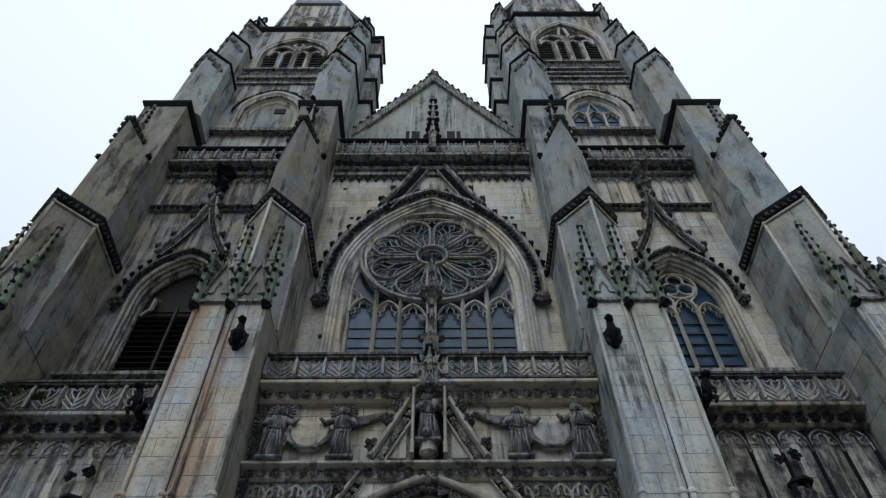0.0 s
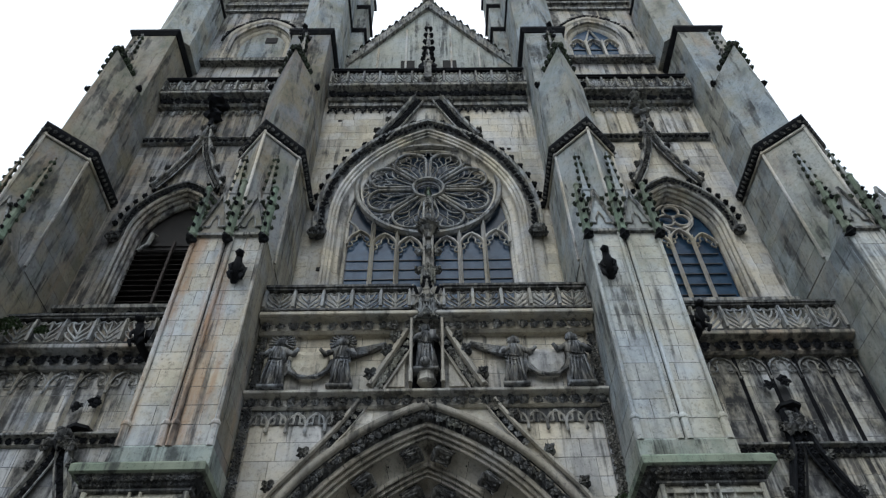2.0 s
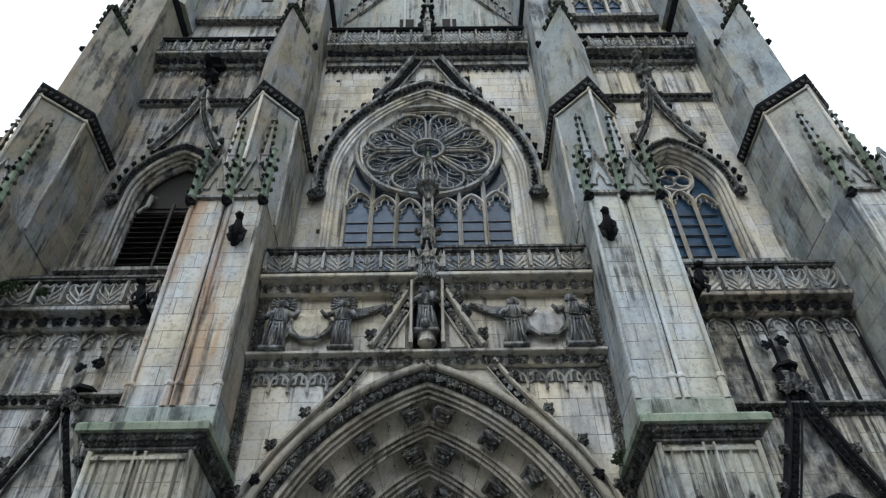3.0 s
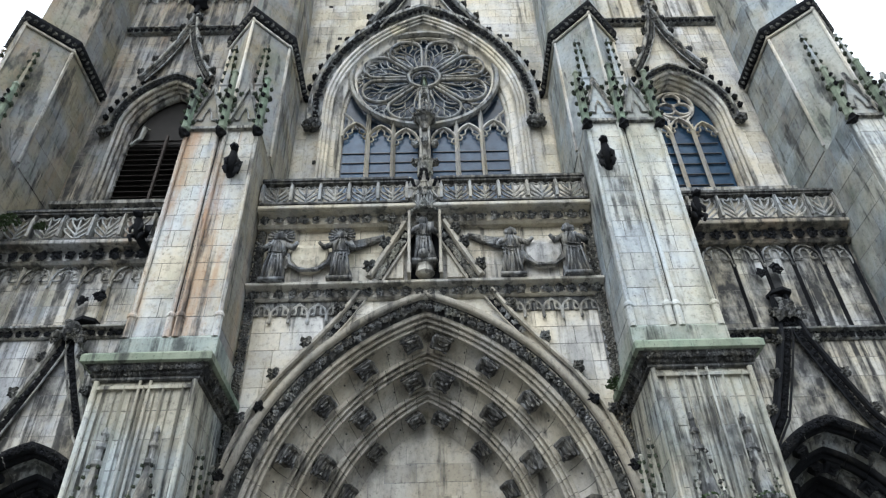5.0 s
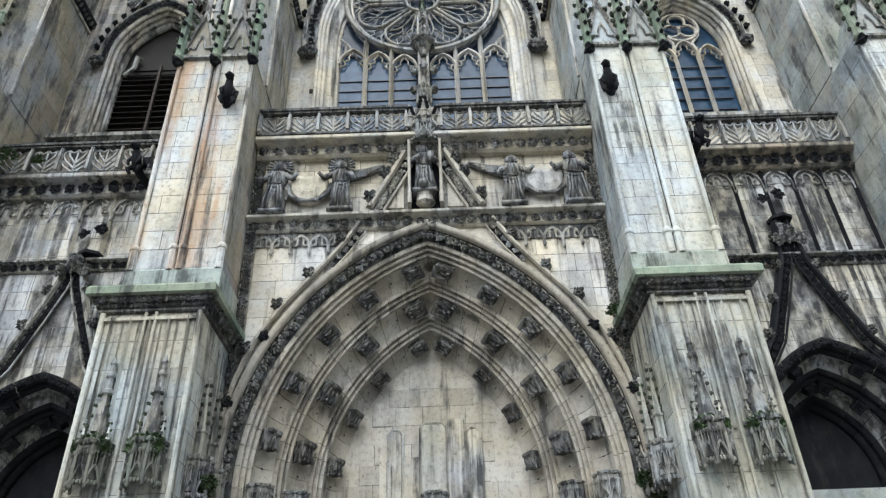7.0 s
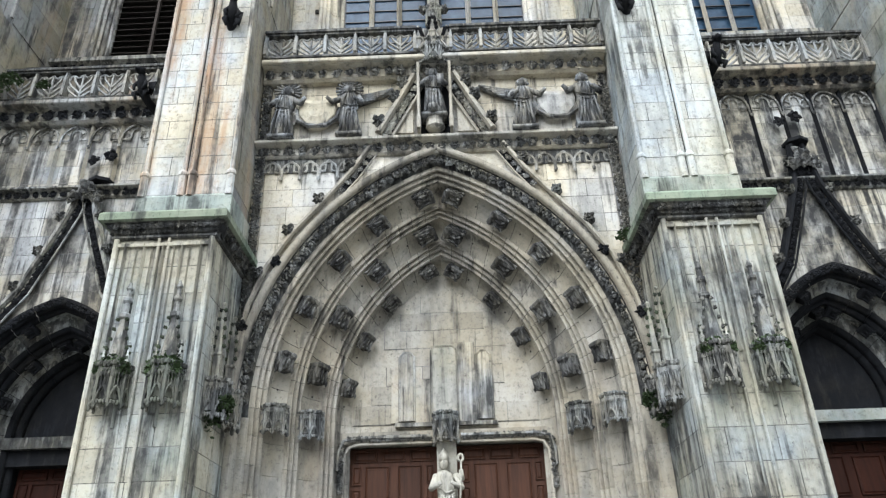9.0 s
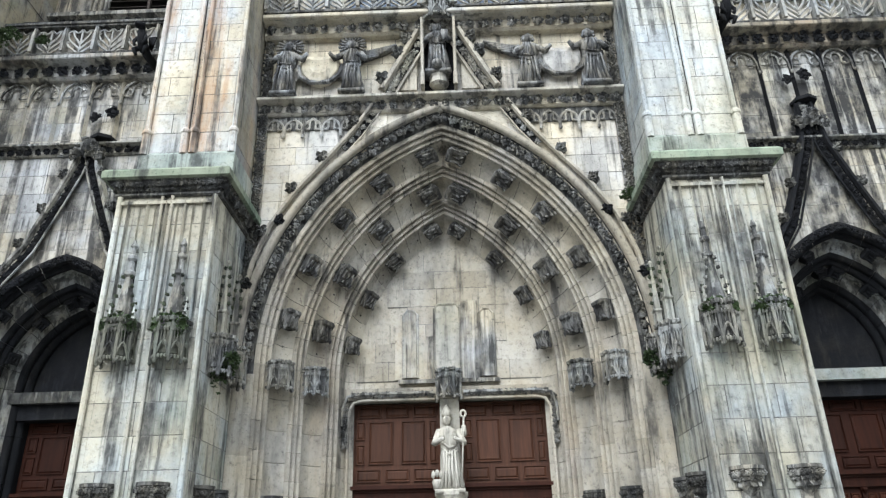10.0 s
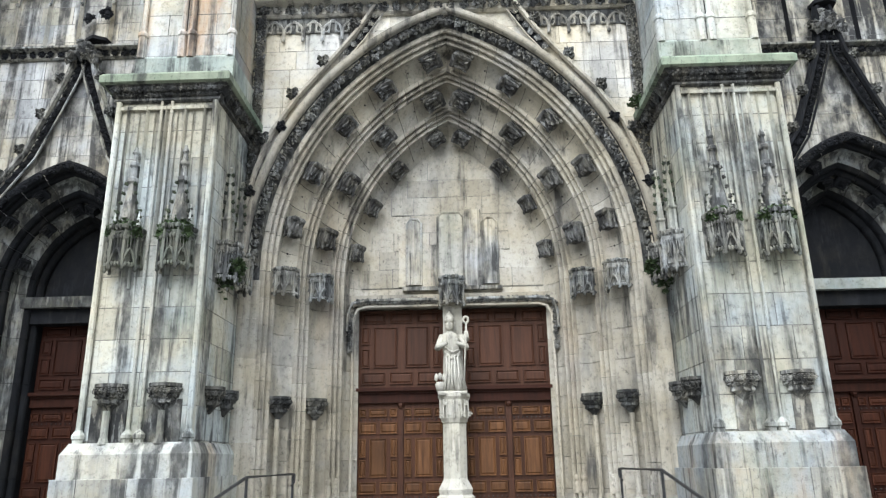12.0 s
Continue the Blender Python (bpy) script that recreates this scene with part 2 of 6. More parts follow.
class Shape:
    """Vertices and faces gathered for one mesh."""

    def __init__(self):
        self.v, self.f = [], []

    def add(self, verts, faces, m=None):
        k = len(self.v)
        self.v += [tuple(m @ Vector(p)) for p in verts] if m else [tuple(p) for p in verts]
        self.f += [tuple(i + k for i in f) for f in faces]
        return self

    def box(self, x0, x1, y0, y1, z0, z1, m=None):
        x0, x1 = min(x0, x1), max(x0, x1)
        return self.add([(x0, y0, z0), (x1, y0, z0), (x1, y1, z0), (x0, y1, z0), (x0, y0, z1), (x1, y0, z1), (x1, y1, z1), (x0, y1, z1)],
                        [(3, 2, 1, 0), (4, 5, 6, 7), (0, 1, 5, 4), (1, 2, 6, 5), (2, 3, 7, 6), (3, 0, 4, 7)], m)

    def loft(self, rings, caps=True, m=None):
        n = len(rings[0])
        verts = [p for r in rings for p in r]
        faces = [(a * n + i, a * n + (i + 1) % n, (a + 1) * n + (i + 1) % n, (a + 1) * n + i) for a in range(len(rings) - 1) for i in range(n)]
        if caps:
            faces += [tuple(range(n))[::-1], tuple((len(rings) - 1) * n + i for i in range(n))]
        return self.add(verts, faces, m)

    def grid(self, rows):
        n = len(rows[0])
        return self.add([p for r in rows for p in r], [(a * n + i, a * n + i + 1, (a + 1) * n + i + 1, (a + 1) * n + i) for a in range(len(rows) - 1) for i in range(n - 1)])

    def plan(self, pts, z0, z1, grow=0.0, m=None):
        """A prism on a plan; grow shrinks or widens the top round its middle."""
        cx, cy = sum(p[0] for p in pts) / len(pts), sum(p[1] for p in pts) / len(pts)
        top = [(cx + (x - cx) * (1 + grow), cy + (y - cy) * (1 + grow), z1) for x, y in pts]
        return self.loft([[(x, y, z0) for x, y in pts], top], m=m)

    def face_xz(self, pts, y0, y1, m=None):
        return self.loft([[(x, y0, z) for x, z in pts], [(x, y1, z) for x, z in pts]], m=m)

    def lathe(self, cx, cy, prof, n=10, m=None, turn=0.0):
        return self.loft([[(cx + r * math.cos(turn + 2 * math.pi * i / n), cy + r * math.sin(turn + 2 * math.pi * i / n), z) for i in range(n)] for r, z in prof], m=m)

    def tube(self, pts, r, n=6, flat=1.0):
        """A round bar along points in an upright plane of constant y, or in space."""
        pts = [Vector(p) for p in pts]
        rings = []
        for i, p in enumerate(pts):
            d = (pts[min(i + 1, len(pts) - 1)] - pts[max(i - 1, 0)]).normalized()
            side = d.cross(Vector((0, 1, 0)))
            side = side.normalized() if side.length > 1e-4 else Vector((1, 0, 0))
            up = side.cross(d)
            rr = r[i] if isinstance(r, (list, tuple)) else r
            rings.append([tuple(p + side * rr * math.cos(2 * math.pi * k / n) + up * rr * flat * math.sin(2 * math.pi * k / n)) for k in range(n)])
        return self.loft(rings)

    def lump(self, c, size, seed=0, rough=0.35, sub=1):
        bm = bmesh.new()
        bmesh.ops.create_icosphere(bm, subdivisions=sub, radius=1.0)
        off = Vector((seed * 3.17, seed * 1.31, seed * 7.7))
        for v in bm.verts:
            v.co *= 1 + rough * noise.noise(v.co * 1.9 + off) * 1.6
        bm.verts.index_update()
        s = size if isinstance(size, tuple) else (size,) * 3
        self.add([(c[0] + v.co.x * s[0], c[1] + v.co.y * s[1], c[2] + v.co.z * s[2]) for v in bm.verts], [tuple(v.index for v in f.verts) for f in bm.faces])
        bm.free()
        return self


def curve(pts, steps=4):
    """A smooth line through points."""
    pts = [Vector(p) for p in pts]
    out = []
    for i in range(len(pts) - 1):
        a, b, c, d = pts[max(i - 1, 0)], pts[i], pts[i + 1], pts[min(i + 2, len(pts) - 1)]
        for k in range(steps):
            t = k / steps
            out.append(0.5 * (2 * b + (c - a) * t + (2 * a - 5 * b + 4 * c - d) * t * t + (3 * b - a - 3 * c + d) * t ** 3))
    return out + [pts[-1]]


def leafage(s, c, size, seed, count=7, core=0.5):
    """A carved tuft: a knob with folded leaves that curl out of it towards -y."""
    rng = random.Random(seed * 13 + 5)
    if core:
        s.lump(c, size * core, seed, 0.5)
    turn = rng.uniform(0, 6)
    for i in range(count):
        a = turn + 2 * math.pi * i / count + rng.uniform(-0.3, 0.3)
        k = size * rng.uniform(0.75, 1.2)
        out = Vector((math.cos(a), 0, math.sin(a)))
        side = Vector((-math.sin(a), 0, math.cos(a))) * k * 0.38
        fwd = Vector((0, -k * rng.uniform(0.25, 0.7), 0))
        o = Vector(c)
        s.add([o + out * k * 0.15, o + out * k * 0.6 + side + fwd * 0.5, o + out * k * 0.55 + fwd, o + out * k + fwd * 0.4, o + out * k * 0.6 - side + fwd * 0.5],
              [(0, 1, 2), (1, 3, 2), (0, 2, 4), (2, 3, 4)])
    return s


def data_of(name, shape, mat, smooth=False):
    me = bpy.data.meshes.new(name)
    me.from_pydata(shape.v, [], shape.f)
    bm = bmesh.new()
    bm.from_mesh(me)
    bmesh.ops.recalc_face_normals(bm, faces=bm.faces)
    bm.to_mesh(me)
    bm.free()
    me.materials.append(mat)
    if smooth:
        me.polygons.foreach_set("use_smooth", [True] * len(me.polygons))
    return me


def part(name, shape, mat, parent=None, label="", smooth=False):
    """One mesh object out of a Shape, or on ready mesh data."""
    ob = new(name, shape if isinstance(shape, bpy.types.Mesh) else data_of(name, shape, mat, smooth))
    ob.parent = parent
    return tagged(ob, label)


def thing(name, label, category, group="", at=(0, 0, 0), kind=""):
    ob = new(name)
    ob.location = at
    ob.empty_display_size = 0.2
    return tagged(ob, label, category, group, kind)


def put(name, data, parent, m, label=""):
    ob = new(name, data)
    ob.parent = parent
    ob.matrix_basis = m
    return tagged(ob, label)


def arc(half, cx, z0, n=16, sides=2):
    """Points (x, z) of a pointed arch of that half width from the left springing over the top to the right."""
    r = half + cx
    top = math.acos(cx / r)
    left = [(cx - r * math.cos(top * i / n), z0 + r * math.sin(top * i / n)) for i in range(n + 1)]
    return left + [(-x, z) for x, z in reversed(left[:-1])] if sides == 2 else left


def arch_sweep(s, prof, cx, z0, base, mid=0.0, n=20):
    """Sweeps a profile of (half width, y) up a jamb, over a pointed arch and down again."""
    rows = []
    for side in (1, -1):
        part_rows = [[(mid - side * h, y, base) for h, y in prof]]
        for i in range(n + 1):
            row = []
            for h, y in prof:
                r = h + cx
                a = math.acos(cx / r) * i / n
                row.append((mid + side * (cx - r * math.cos(a)), y, z0 + r * math.sin(a)))
            part_rows.append(row)
        rows.append(part_rows)
    return s.grid(rows[0] + rows[1][::-1][1:])


def wall_over(s, x0, x1, z0, z1, y0, y1, half, cx, spring, mid=0.0, n=16):
    """A wall with a pointed opening through it."""
    pts = [(mid + x, z) for x, z in arc(half, cx, spring, n)]
    return s.face_xz([(x0, z0), (mid - half, z0)] + pts + [(mid + half, z0), (x1, z0), (x1, z1), (x0, z1)], y0, y1)


def rolls(h0, y0, h1, y1, count=3, deep=0.05, steps=5):
    """A moulding of round rolls between two points of a profile."""
    out = []
    dx, dy = h1 - h0, y1 - y0
    ln = math.hypot(dx, dy)
    nx, ny = -abs(dy) / ln, -abs(dx) / ln
    for i in range(count * steps + 1):
        t = i / (count * steps)
        b = abs(math.sin(math.pi * t * count)) * deep
        out.append((h0 + dx * t + nx * b, y0 + dy * t + ny * b))
    return out


def hollow(h0, y0, h1, y1, deep=0.06, steps=6):
    out = []
    dx, dy = h1 - h0, y1 - y0
    ln = math.hypot(dx, dy)
    for i in range(steps + 1):
        t = i / steps
        b = math.sin(math.pi * t) * deep
        out.append((h0 + dx * t + abs(dy) / ln * b, y0 + dy * t + abs(dx) / ln * b))
    return out


# one dressed block, a metre on each side, with softened arrises on its face
def block_data(name, mat, soft=0.007):
    s = Shape()
    a = 0.5
    s.loft([[(-a, 1, -a), (a, 1, -a), (a, 1, a), (-a, 1, a)], [(-a, 0.14, -a), (a, 0.14, -a), (a, 0.14, a), (-a, 0.14, a)],
            [(-a + soft, 0, -a + soft), (a - soft, 0, -a + soft), (a - soft, 0, a - soft), (-a + soft, 0, a - soft)]])
    return data_of(name, s, mat)


BLOCKS = {}


def ashlar(parent, mat, x0, x1, z0, z1, y, course=0.48, length=0.85, proud=0.007, turn=None, keep=None, seed=1, clip=None):
    """Courses of dressed blocks on a wall's face; turn carries them from the plane y = 0 on to another face."""
    rng = random.Random(seed)
    if mat.name not in BLOCKS:
        BLOCKS[mat.name] = block_data("block", mat)
    n = max(1, round((z1 - z0) / course))
    h = (z1 - z0) / n
    base = turn or Matrix.Translation((0, y, 0))
    beds = Shape()
    for i in range(n):
        x = x0
        first = True
        while x < x1 - 0.02:
            w = length * rng.uniform(0.65, 1.35) * (0.5 if first and i % 2 else 1.0)
            first_block = first
            first = False
            if x + w > x1 - 0.25:
                w = x1 - x
            za, zb = z0 + i * h, z0 + (i + 1) * h
            if keep is None or keep(x, x + w, za, zb):
                p = proud * rng.uniform(0.6, 1.3)
                m = base @ Matrix.Translation((x + w / 2, -p, (za + zb) / 2)) @ Matrix.Diagonal((w - 0.01, p + 0.03, h - 0.01, 1))
                put("block", BLOCKS[mat.name], parent, m)
                wide = rng.uniform(0.003, 0.009)
                beds.box(x, x + w, -0.004, 0.02, za - wide, za + wide, base)
                if not first_block:
                    beds.box(x - wide, x + wide, -0.004, 0.02, za, zb, base)
            elif clip:
                half, cx, spring, mid = clip
                cols = []
                for k in range(9):
                    xx = x + 0.004 + (w - 0.008) * k / 8
                    u = abs(xx - mid)
                    low = spring + math.sqrt(max(0.0, (half + cx) ** 2 - (u + cx) ** 2)) if u < half else za
                    if max(za, low) < zb - 0.02:
                        cols.append((xx, max(za, low) + 0.004))
                if len(cols) > 2:
                    p = proud * rng.uniform(0.6, 1.3)
                    s = Shape().face_xz([(xx, zb - 0.004) for xx, _ in cols] + cols[::-1], -p, 0.02, base)
                    part("block", s, mat, parent)
            x += w
    if beds.v:
        tagged(part("mortar", beds, MORTAR, parent), kind="stuff")

# ---- the ground, the parvis and its steps ----
DOOR_Y, FRONT_Y, SIDE_Y, ROSE_Y, TOWER_Y = 15.0, 13.0, 13.7, 14.9, 15.6
tagged(part("ground", Shape().box(-900, 900, -900, 1500, -0.3, 0.0), PAVING), "worn grey paving of the church square", "ground", kind="structure")
s = Shape()
for i in range(3):
    s.box(-14, 14, 7.6 + 0.36 * i, 30, 0.17 * i - 0.02, 0.17 * (i + 1))
tagged(part("parvis", s, PAVING), "grey stone parvis with three steps before the doors", "steps", kind="structure")

# unseen house-shaped blocks behind and beside the viewer, added to cut low sky light
RENDERED = plain("sky_blocker_render", (0.2, 0.19, 0.17), (0.3, 0.28, 0.25), 0.9, 0, 0.6)
for x0, x1, y0, y1, h in ((-40, 40, -30, -20, 13.0), (-40, -25, -20, 14, 13.0), (27, 40, -20, 14, 11.0)):
    house = thing("backdrop", "unseen house-shaped block added to cut low sky light", "house", kind="structure")
    part("house_wall", Shape().box(x0, x1, y0, y1, -0.1, h), RENDERED, house)
    part("house_roof", Shape().loft([[(x0, y0, h), (x1, y0, h), (x1, y1, h), (x0, y1, h)], [(x0 + 3, y0 + 3, h + 2.5), (x1 - 3, y0 + 3, h + 2.5), (x1 - 3, y1 - 3, h + 2.5), (x0 + 3, y1 - 3, h + 2.5)]]), LEAD, house)

# ---- the large walls ----
CX = 1.93            # the portal arch: centres this far beyond the axis
SPRING = 5.2
front = thing("wall_front", "stained limestone wall over the great portal", "wall", kind="structure")
s = wall_over(Shape(), -4.1, 4.1, 0.3, 13.5, FRONT_Y + 0.03, 14.4, 3.85, CX, SPRING)
part("masonry", s, PALE, front)
ROSE_CX, ROSE_SPRING = 2.35, 19.5
rose_wall = thing("wall_rose", "pale stained limestone wall round the rose window", "wall", kind="structure")
s = wall_over(Shape(), -4.4, 4.4, 13.2, 27.0, ROSE_Y + 0.03, 15.9, 3.12, ROSE_CX, ROSE_SPRING)
part("masonry", s, PALE, rose_wall)
SIDE_X, SIDE_CX = 8.2, 0.9
SIDE_SPRING = 18.9
side_walls = []
PORTAL_X, PORTAL_Z = {-1: -7.93, 1: 8.15}, {-1: 5.2, 1: 5.35}  # the side arches: middle and springing
for sx in (-1, 1):
    lower = thing("wall_side", "black-streaked limestone wall over a side door", "wall", kind="structure")
    s = wall_over(Shape(), sx * SIDE_X - 2.7, sx * SIDE_X + 2.7, 0.3, 13.3, SIDE_Y + 0.03, 15.2, 1.78, 0.7, PORTAL_Z[sx], PORTAL_X[sx])
    part("masonry", s, WALL if sx < 0 else SOOTY, lower)
    upper = thing("wall_tower", "grey stained limestone wall round a tower window", "wall", kind="structure")
    s = wall_over(Shape(), sx * SIDE_X - 2.7, sx * SIDE_X + 2.7, 13.0, 26.6, ROSE_Y + 0.03, 15.9, 1.36, SIDE_CX, SIDE_SPRING, sx * SIDE_X)
    s.box(sx * SIDE_X - 1.36, sx * SIDE_X + 1.36, ROSE_Y + 0.04, 15.9, 13.0, 15.5)
    part("masonry", s, WALL_DARK if sx < 0 else PALE, upper)
    side_walls.append((sx, lower, upper))
nave = thing("nave", "masonry body of the church behind its front, coloured as unlit interior", "church", kind="structure")
# Coloured near-black for the unlit inside of the church.
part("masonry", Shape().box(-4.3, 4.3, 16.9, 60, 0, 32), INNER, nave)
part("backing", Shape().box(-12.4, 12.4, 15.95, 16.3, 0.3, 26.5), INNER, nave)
part("roof", Shape().face_xz([(-4.6, 32), (4.6, 32), (0, 38.6)], 17.0, 60), LEAD, nave)


def prow(x0, x1, tip, shoulder, back, grow=0.0):
    mid = (x0 + x1) / 2
    return [(x0 - grow, back), (x0 - grow, shoulder - grow * 0.4), (mid, tip - grow * 1.35), (x1 + grow, shoulder - grow * 0.4), (x1 + grow, back)]


def crocket_data(name, mat):
    """A curled leaf bud on a short stalk: one piece with five lobes."""
    bm = bmesh.new()
    bmesh.ops.create_icosphere(bm, subdivisions=3, radius=1.0)
    for v in bm.verts:
        c = v.co.copy()
        a = math.atan2(c.z, c.x)
        lobe = 0.5 + 0.5 * math.cos(5 * (a - math.pi / 2))
        side = math.hypot(c.x, c.z)
        k = 0.44 + 0.14 * side * lobe + 0.34 * noise.noise(c * 2.6) + 0.16 * noise.noise(c * 6.3)
        v.co = Vector((c.x * k, c.y * k * 0.9 - 0.2 * side * side * lobe + 0.05, c.z * k + 0.22))
        if c.y > 0.55:
            v.co.y += 0.2
            v.co.z -= 0.25
    me = bpy.data.meshes.new(name)
    bm.to_mesh(me)
    bm.free()
    me.materials.append(mat)
    return me


CROCKET = crocket_data("crocket", BLACK)
CROCKET_GREEN = crocket_data("crocket", MOSS)
CROCKET_PALE = crocket_data("crocket", CARVED)
CROCKET_SOOT = crocket_data("crocket", SOOT_CARVED)


def spot(x, y, z, size=1.0, ry=0.0, rz=0.0):
    return pose(x, y, z, 0, ry, rz) @ Matrix.Diagonal((size, size, size, 1))


def pinnacle(parent, x, y, z0, z1, r, mat, crocket, steps=4, leafy=True, curl=1.05):
    """A crocketed spirelet on a small square shaft."""
    zm = z0 + (z1 - z0) * 0.38
    s = Shape()
    s.lathe(x, y, [(r, z0), (r, zm), (r * 1.35, zm + r * 0.3), (r * 1.35, zm + r * 0.6), (r * 0.9, zm + r * 0.8), (r * 0.22, z1 - r), (r * 0.5, z1 - r * 0.6), (r * 0.5, z1 - r * 0.3), (r * 0.1, z1)], 4, turn=math.pi / 4)
    ob = part("pinnacle", s, mat, parent)
    if leafy:
        for i in range(steps):
            t = (i + 0.5) / steps
            z = zm + r + (z1 - zm - 2 * r) * t
            rr = r * (0.95 - 0.7 * t)
            for side in (-1, 1):
                put("crocket", crocket, ob, spot(x + side * rr, y - rr * 0.4, z, r * curl, side * 30))
    return ob


def buttress(x0, x1, group, label):
    """One tall stepped buttress from the ground to the belfry stage."""
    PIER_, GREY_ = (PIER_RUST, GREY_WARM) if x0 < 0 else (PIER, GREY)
    mid = (x0 + x1) / 2
    b = thing("buttress", label, "buttress", group)
    back = 16.2
    s = Shape()
    s.box(x0 - 0.16, x1 + 0.16, 10.9, back, 0.3, 1.45)
    s.loft([[(x0 - 0.1, 10.96, 1.45), (x1 + 0.1, 10.96, 1.45), (x1 + 0.1, back, 1.45), (x0 - 0.1, back, 1.45)],
            [(x0 - 0.1, 10.96, 1.8), (x1 + 0.1, 10.96, 1.8), (x1 + 0.1, back, 1.8), (x0 - 0.1, back, 1.8)],
            [(x0 - 0.02, 11.06, 1.97), (x1 + 0.02, 11.06, 1.97), (x1 + 0.02, back, 1.97), (x0 - 0.02, back, 1.97)]])
    part("plinth", s, PLINTH, b)
    s = Shape()
    s.box(x0 + 0.03, x1 - 0.03, 11.2, back, 0.5, 7.9)
    part("lower_shaft", s, PIER_LOW, b)
    # cornice and mossy weathering over the lower shaft
    s = Shape()
    rect = lambda g, z, f=11.15: [(x0 - g, f - g, z), (x1 + g, f - g, z), (x1 + g, back, z), (x0 - g, back, z)]
    s.loft([rect(-0.01, 7.78), rect(0.03, 7.8), rect(0.03, 7.84), rect(0.0, 7.86), rect(0.03, 7.92), rect(0.12, 8.02), rect(0.2, 8.07)])
    part("cornice", s, SOOT_CARVED, b)
    s = Shape()
    s.loft([rect(0.19, 8.05), rect(0.24, 8.07), rect(0.24, 8.2), rect(0.2, 8.25), [(x0 - 0.0, 11.68, 8.5), (x1, 11.68, 8.5), (x1, back, 8.5), (x0, back, 8.5)]])
    part("weathering", s, MOSSY, b, "pale mossy green sloping ledge")
    s = Shape()
    for i in range(20):
        t = (i + 0.5) / 20
        leafage(s, (x0 - 0.08 + (x1 - x0 + 0.16) * t, 11.03, 7.99), 0.075, i, 7, 0.6)
        leafage(s, (x0 - 0.03 + (x1 - x0 + 0.06) * t + 0.05, 11.09, 7.91), 0.055, i + 40, 6, 0.6)
    for i in range(12):
        for sx in (x0 - 0.07, x1 + 0.07):
            s.lump((sx, 11.2 + i * 0.16, 7.96), (0.07, 0.08, 0.08), i + 20, 0.9)
    tagged(part("leaf_frieze", s, SOOT_CARVED, b, "sooty carved leaf frieze"), kind="stuff")
    # shaft above the cornice, with two sunk panels
    s = Shape()
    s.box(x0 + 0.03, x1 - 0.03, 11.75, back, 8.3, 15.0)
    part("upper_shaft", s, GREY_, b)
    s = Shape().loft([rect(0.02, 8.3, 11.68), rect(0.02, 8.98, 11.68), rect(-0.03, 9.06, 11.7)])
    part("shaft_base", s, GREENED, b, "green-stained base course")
    # Front slab in a paler stone than the grey body behind it.
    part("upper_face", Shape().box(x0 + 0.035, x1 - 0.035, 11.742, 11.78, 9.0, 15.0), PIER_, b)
    for x in (x0 + 0.06, mid - 0.09, mid + 0.09, x1 - 0.06):
        for za, zb, y in ((1.95, 7.78, 11.15), (9.0, 15.0, 11.7)):
            foot = 0.5 if za > 5 else 0.12
            thin = 0.03 if za < 5 and abs(x - mid) < 0.2 else 0.05
            s = Shape().lathe(x, y, [(0.08, za), (0.08, za + foot - 0.05), (0.1, za + foot - 0.03), (0.1, za + foot + 0.02), (thin, za + foot + 0.1), (thin, zb)], 8)
            part("colonnette", s, PIER_LOW if za < 5 else PIER_, b, smooth=False)
    for k in range(5):
        x = x0 + 0.24 + (x1 - x0 - 0.48) * k / 4
        part("rib", Shape().plan([(x - 0.035, 11.2), (x, 11.1), (x + 0.035, 11.2)], 4.4 if k % 2 else 5.3, 7.68), PIER_LOW, b)
        for q in (-1, 1):
            if k % 2 == 0:
                part("rib", Shape().plan([(x + q * 0.2 - 0.02, 11.2), (x + q * 0.2, 11.14), (x + q * 0.2 + 0.02, 11.2)], 4.6, 7.6), PIER_LOW, b)
    part("panel_head", Shape().box(x0 + 0.1, x1 - 0.1, 11.12, 11.2, 7.62, 7.68), PIER_LOW, b)
    for q in (-0.02, 0.02):
        part("open_joint", Shape().box(mid + q * (x1 - x0) - 0.006, mid + q * (x1 - x0) + 0.006, 11.715, 11.75, 9.1, 15.0), BLACK, b)
    # gablets and little spires where the flat face turns into a prow
    for k in (-1, 1):
        gx = mid + k * (x1 - x0) * 0.25
        w = (x1 - x0) * 0.24
        s = Shape()
        s.face_xz([(gx - w, 15.0), (gx + w, 15.0), (gx, 16.5)], 11.72, 12.6)
        part("gablet", s, GREY_, b)
        for side in (-1, 1):
            s = Shape().tube([(gx + side * w, 11.68, 14.95), (gx, 11.66, 16.6)], 0.05, 5)
            part("rake", s, CARVED, b)
            for i in range(3):
                t = (i + 0.6) / 3.3
                put("crocket", CROCKET_GREEN, b, spot(gx + side * w * (1 - t) + side * 0.05, 11.64, 15.0 + 1.5 * t, 0.13, side * 40))
        for side in (-1, 1):
            s = Shape().tube(curve([(gx + side * w * 0.78, 11.7, 15.06), (gx + side * w * 0.6, 11.69, 15.3), (gx + side * w * 0.28, 11.69, 15.3), (gx + side * w * 0.2, 11.69, 15.5), (gx, 11.69, 15.75)]), 0.025, 5)
            part("trefoil", s, CARVED, b)
        part("gablet_sill", Shape().box(gx - w, gx + w, 11.64, 11.75, 14.94, 15.02), CARVED, b)
        pinnacle(b, gx, 12.25, 16.0, 19.2, 0.12, GREY_, CROCKET_GREEN, 5, curl=0.85)
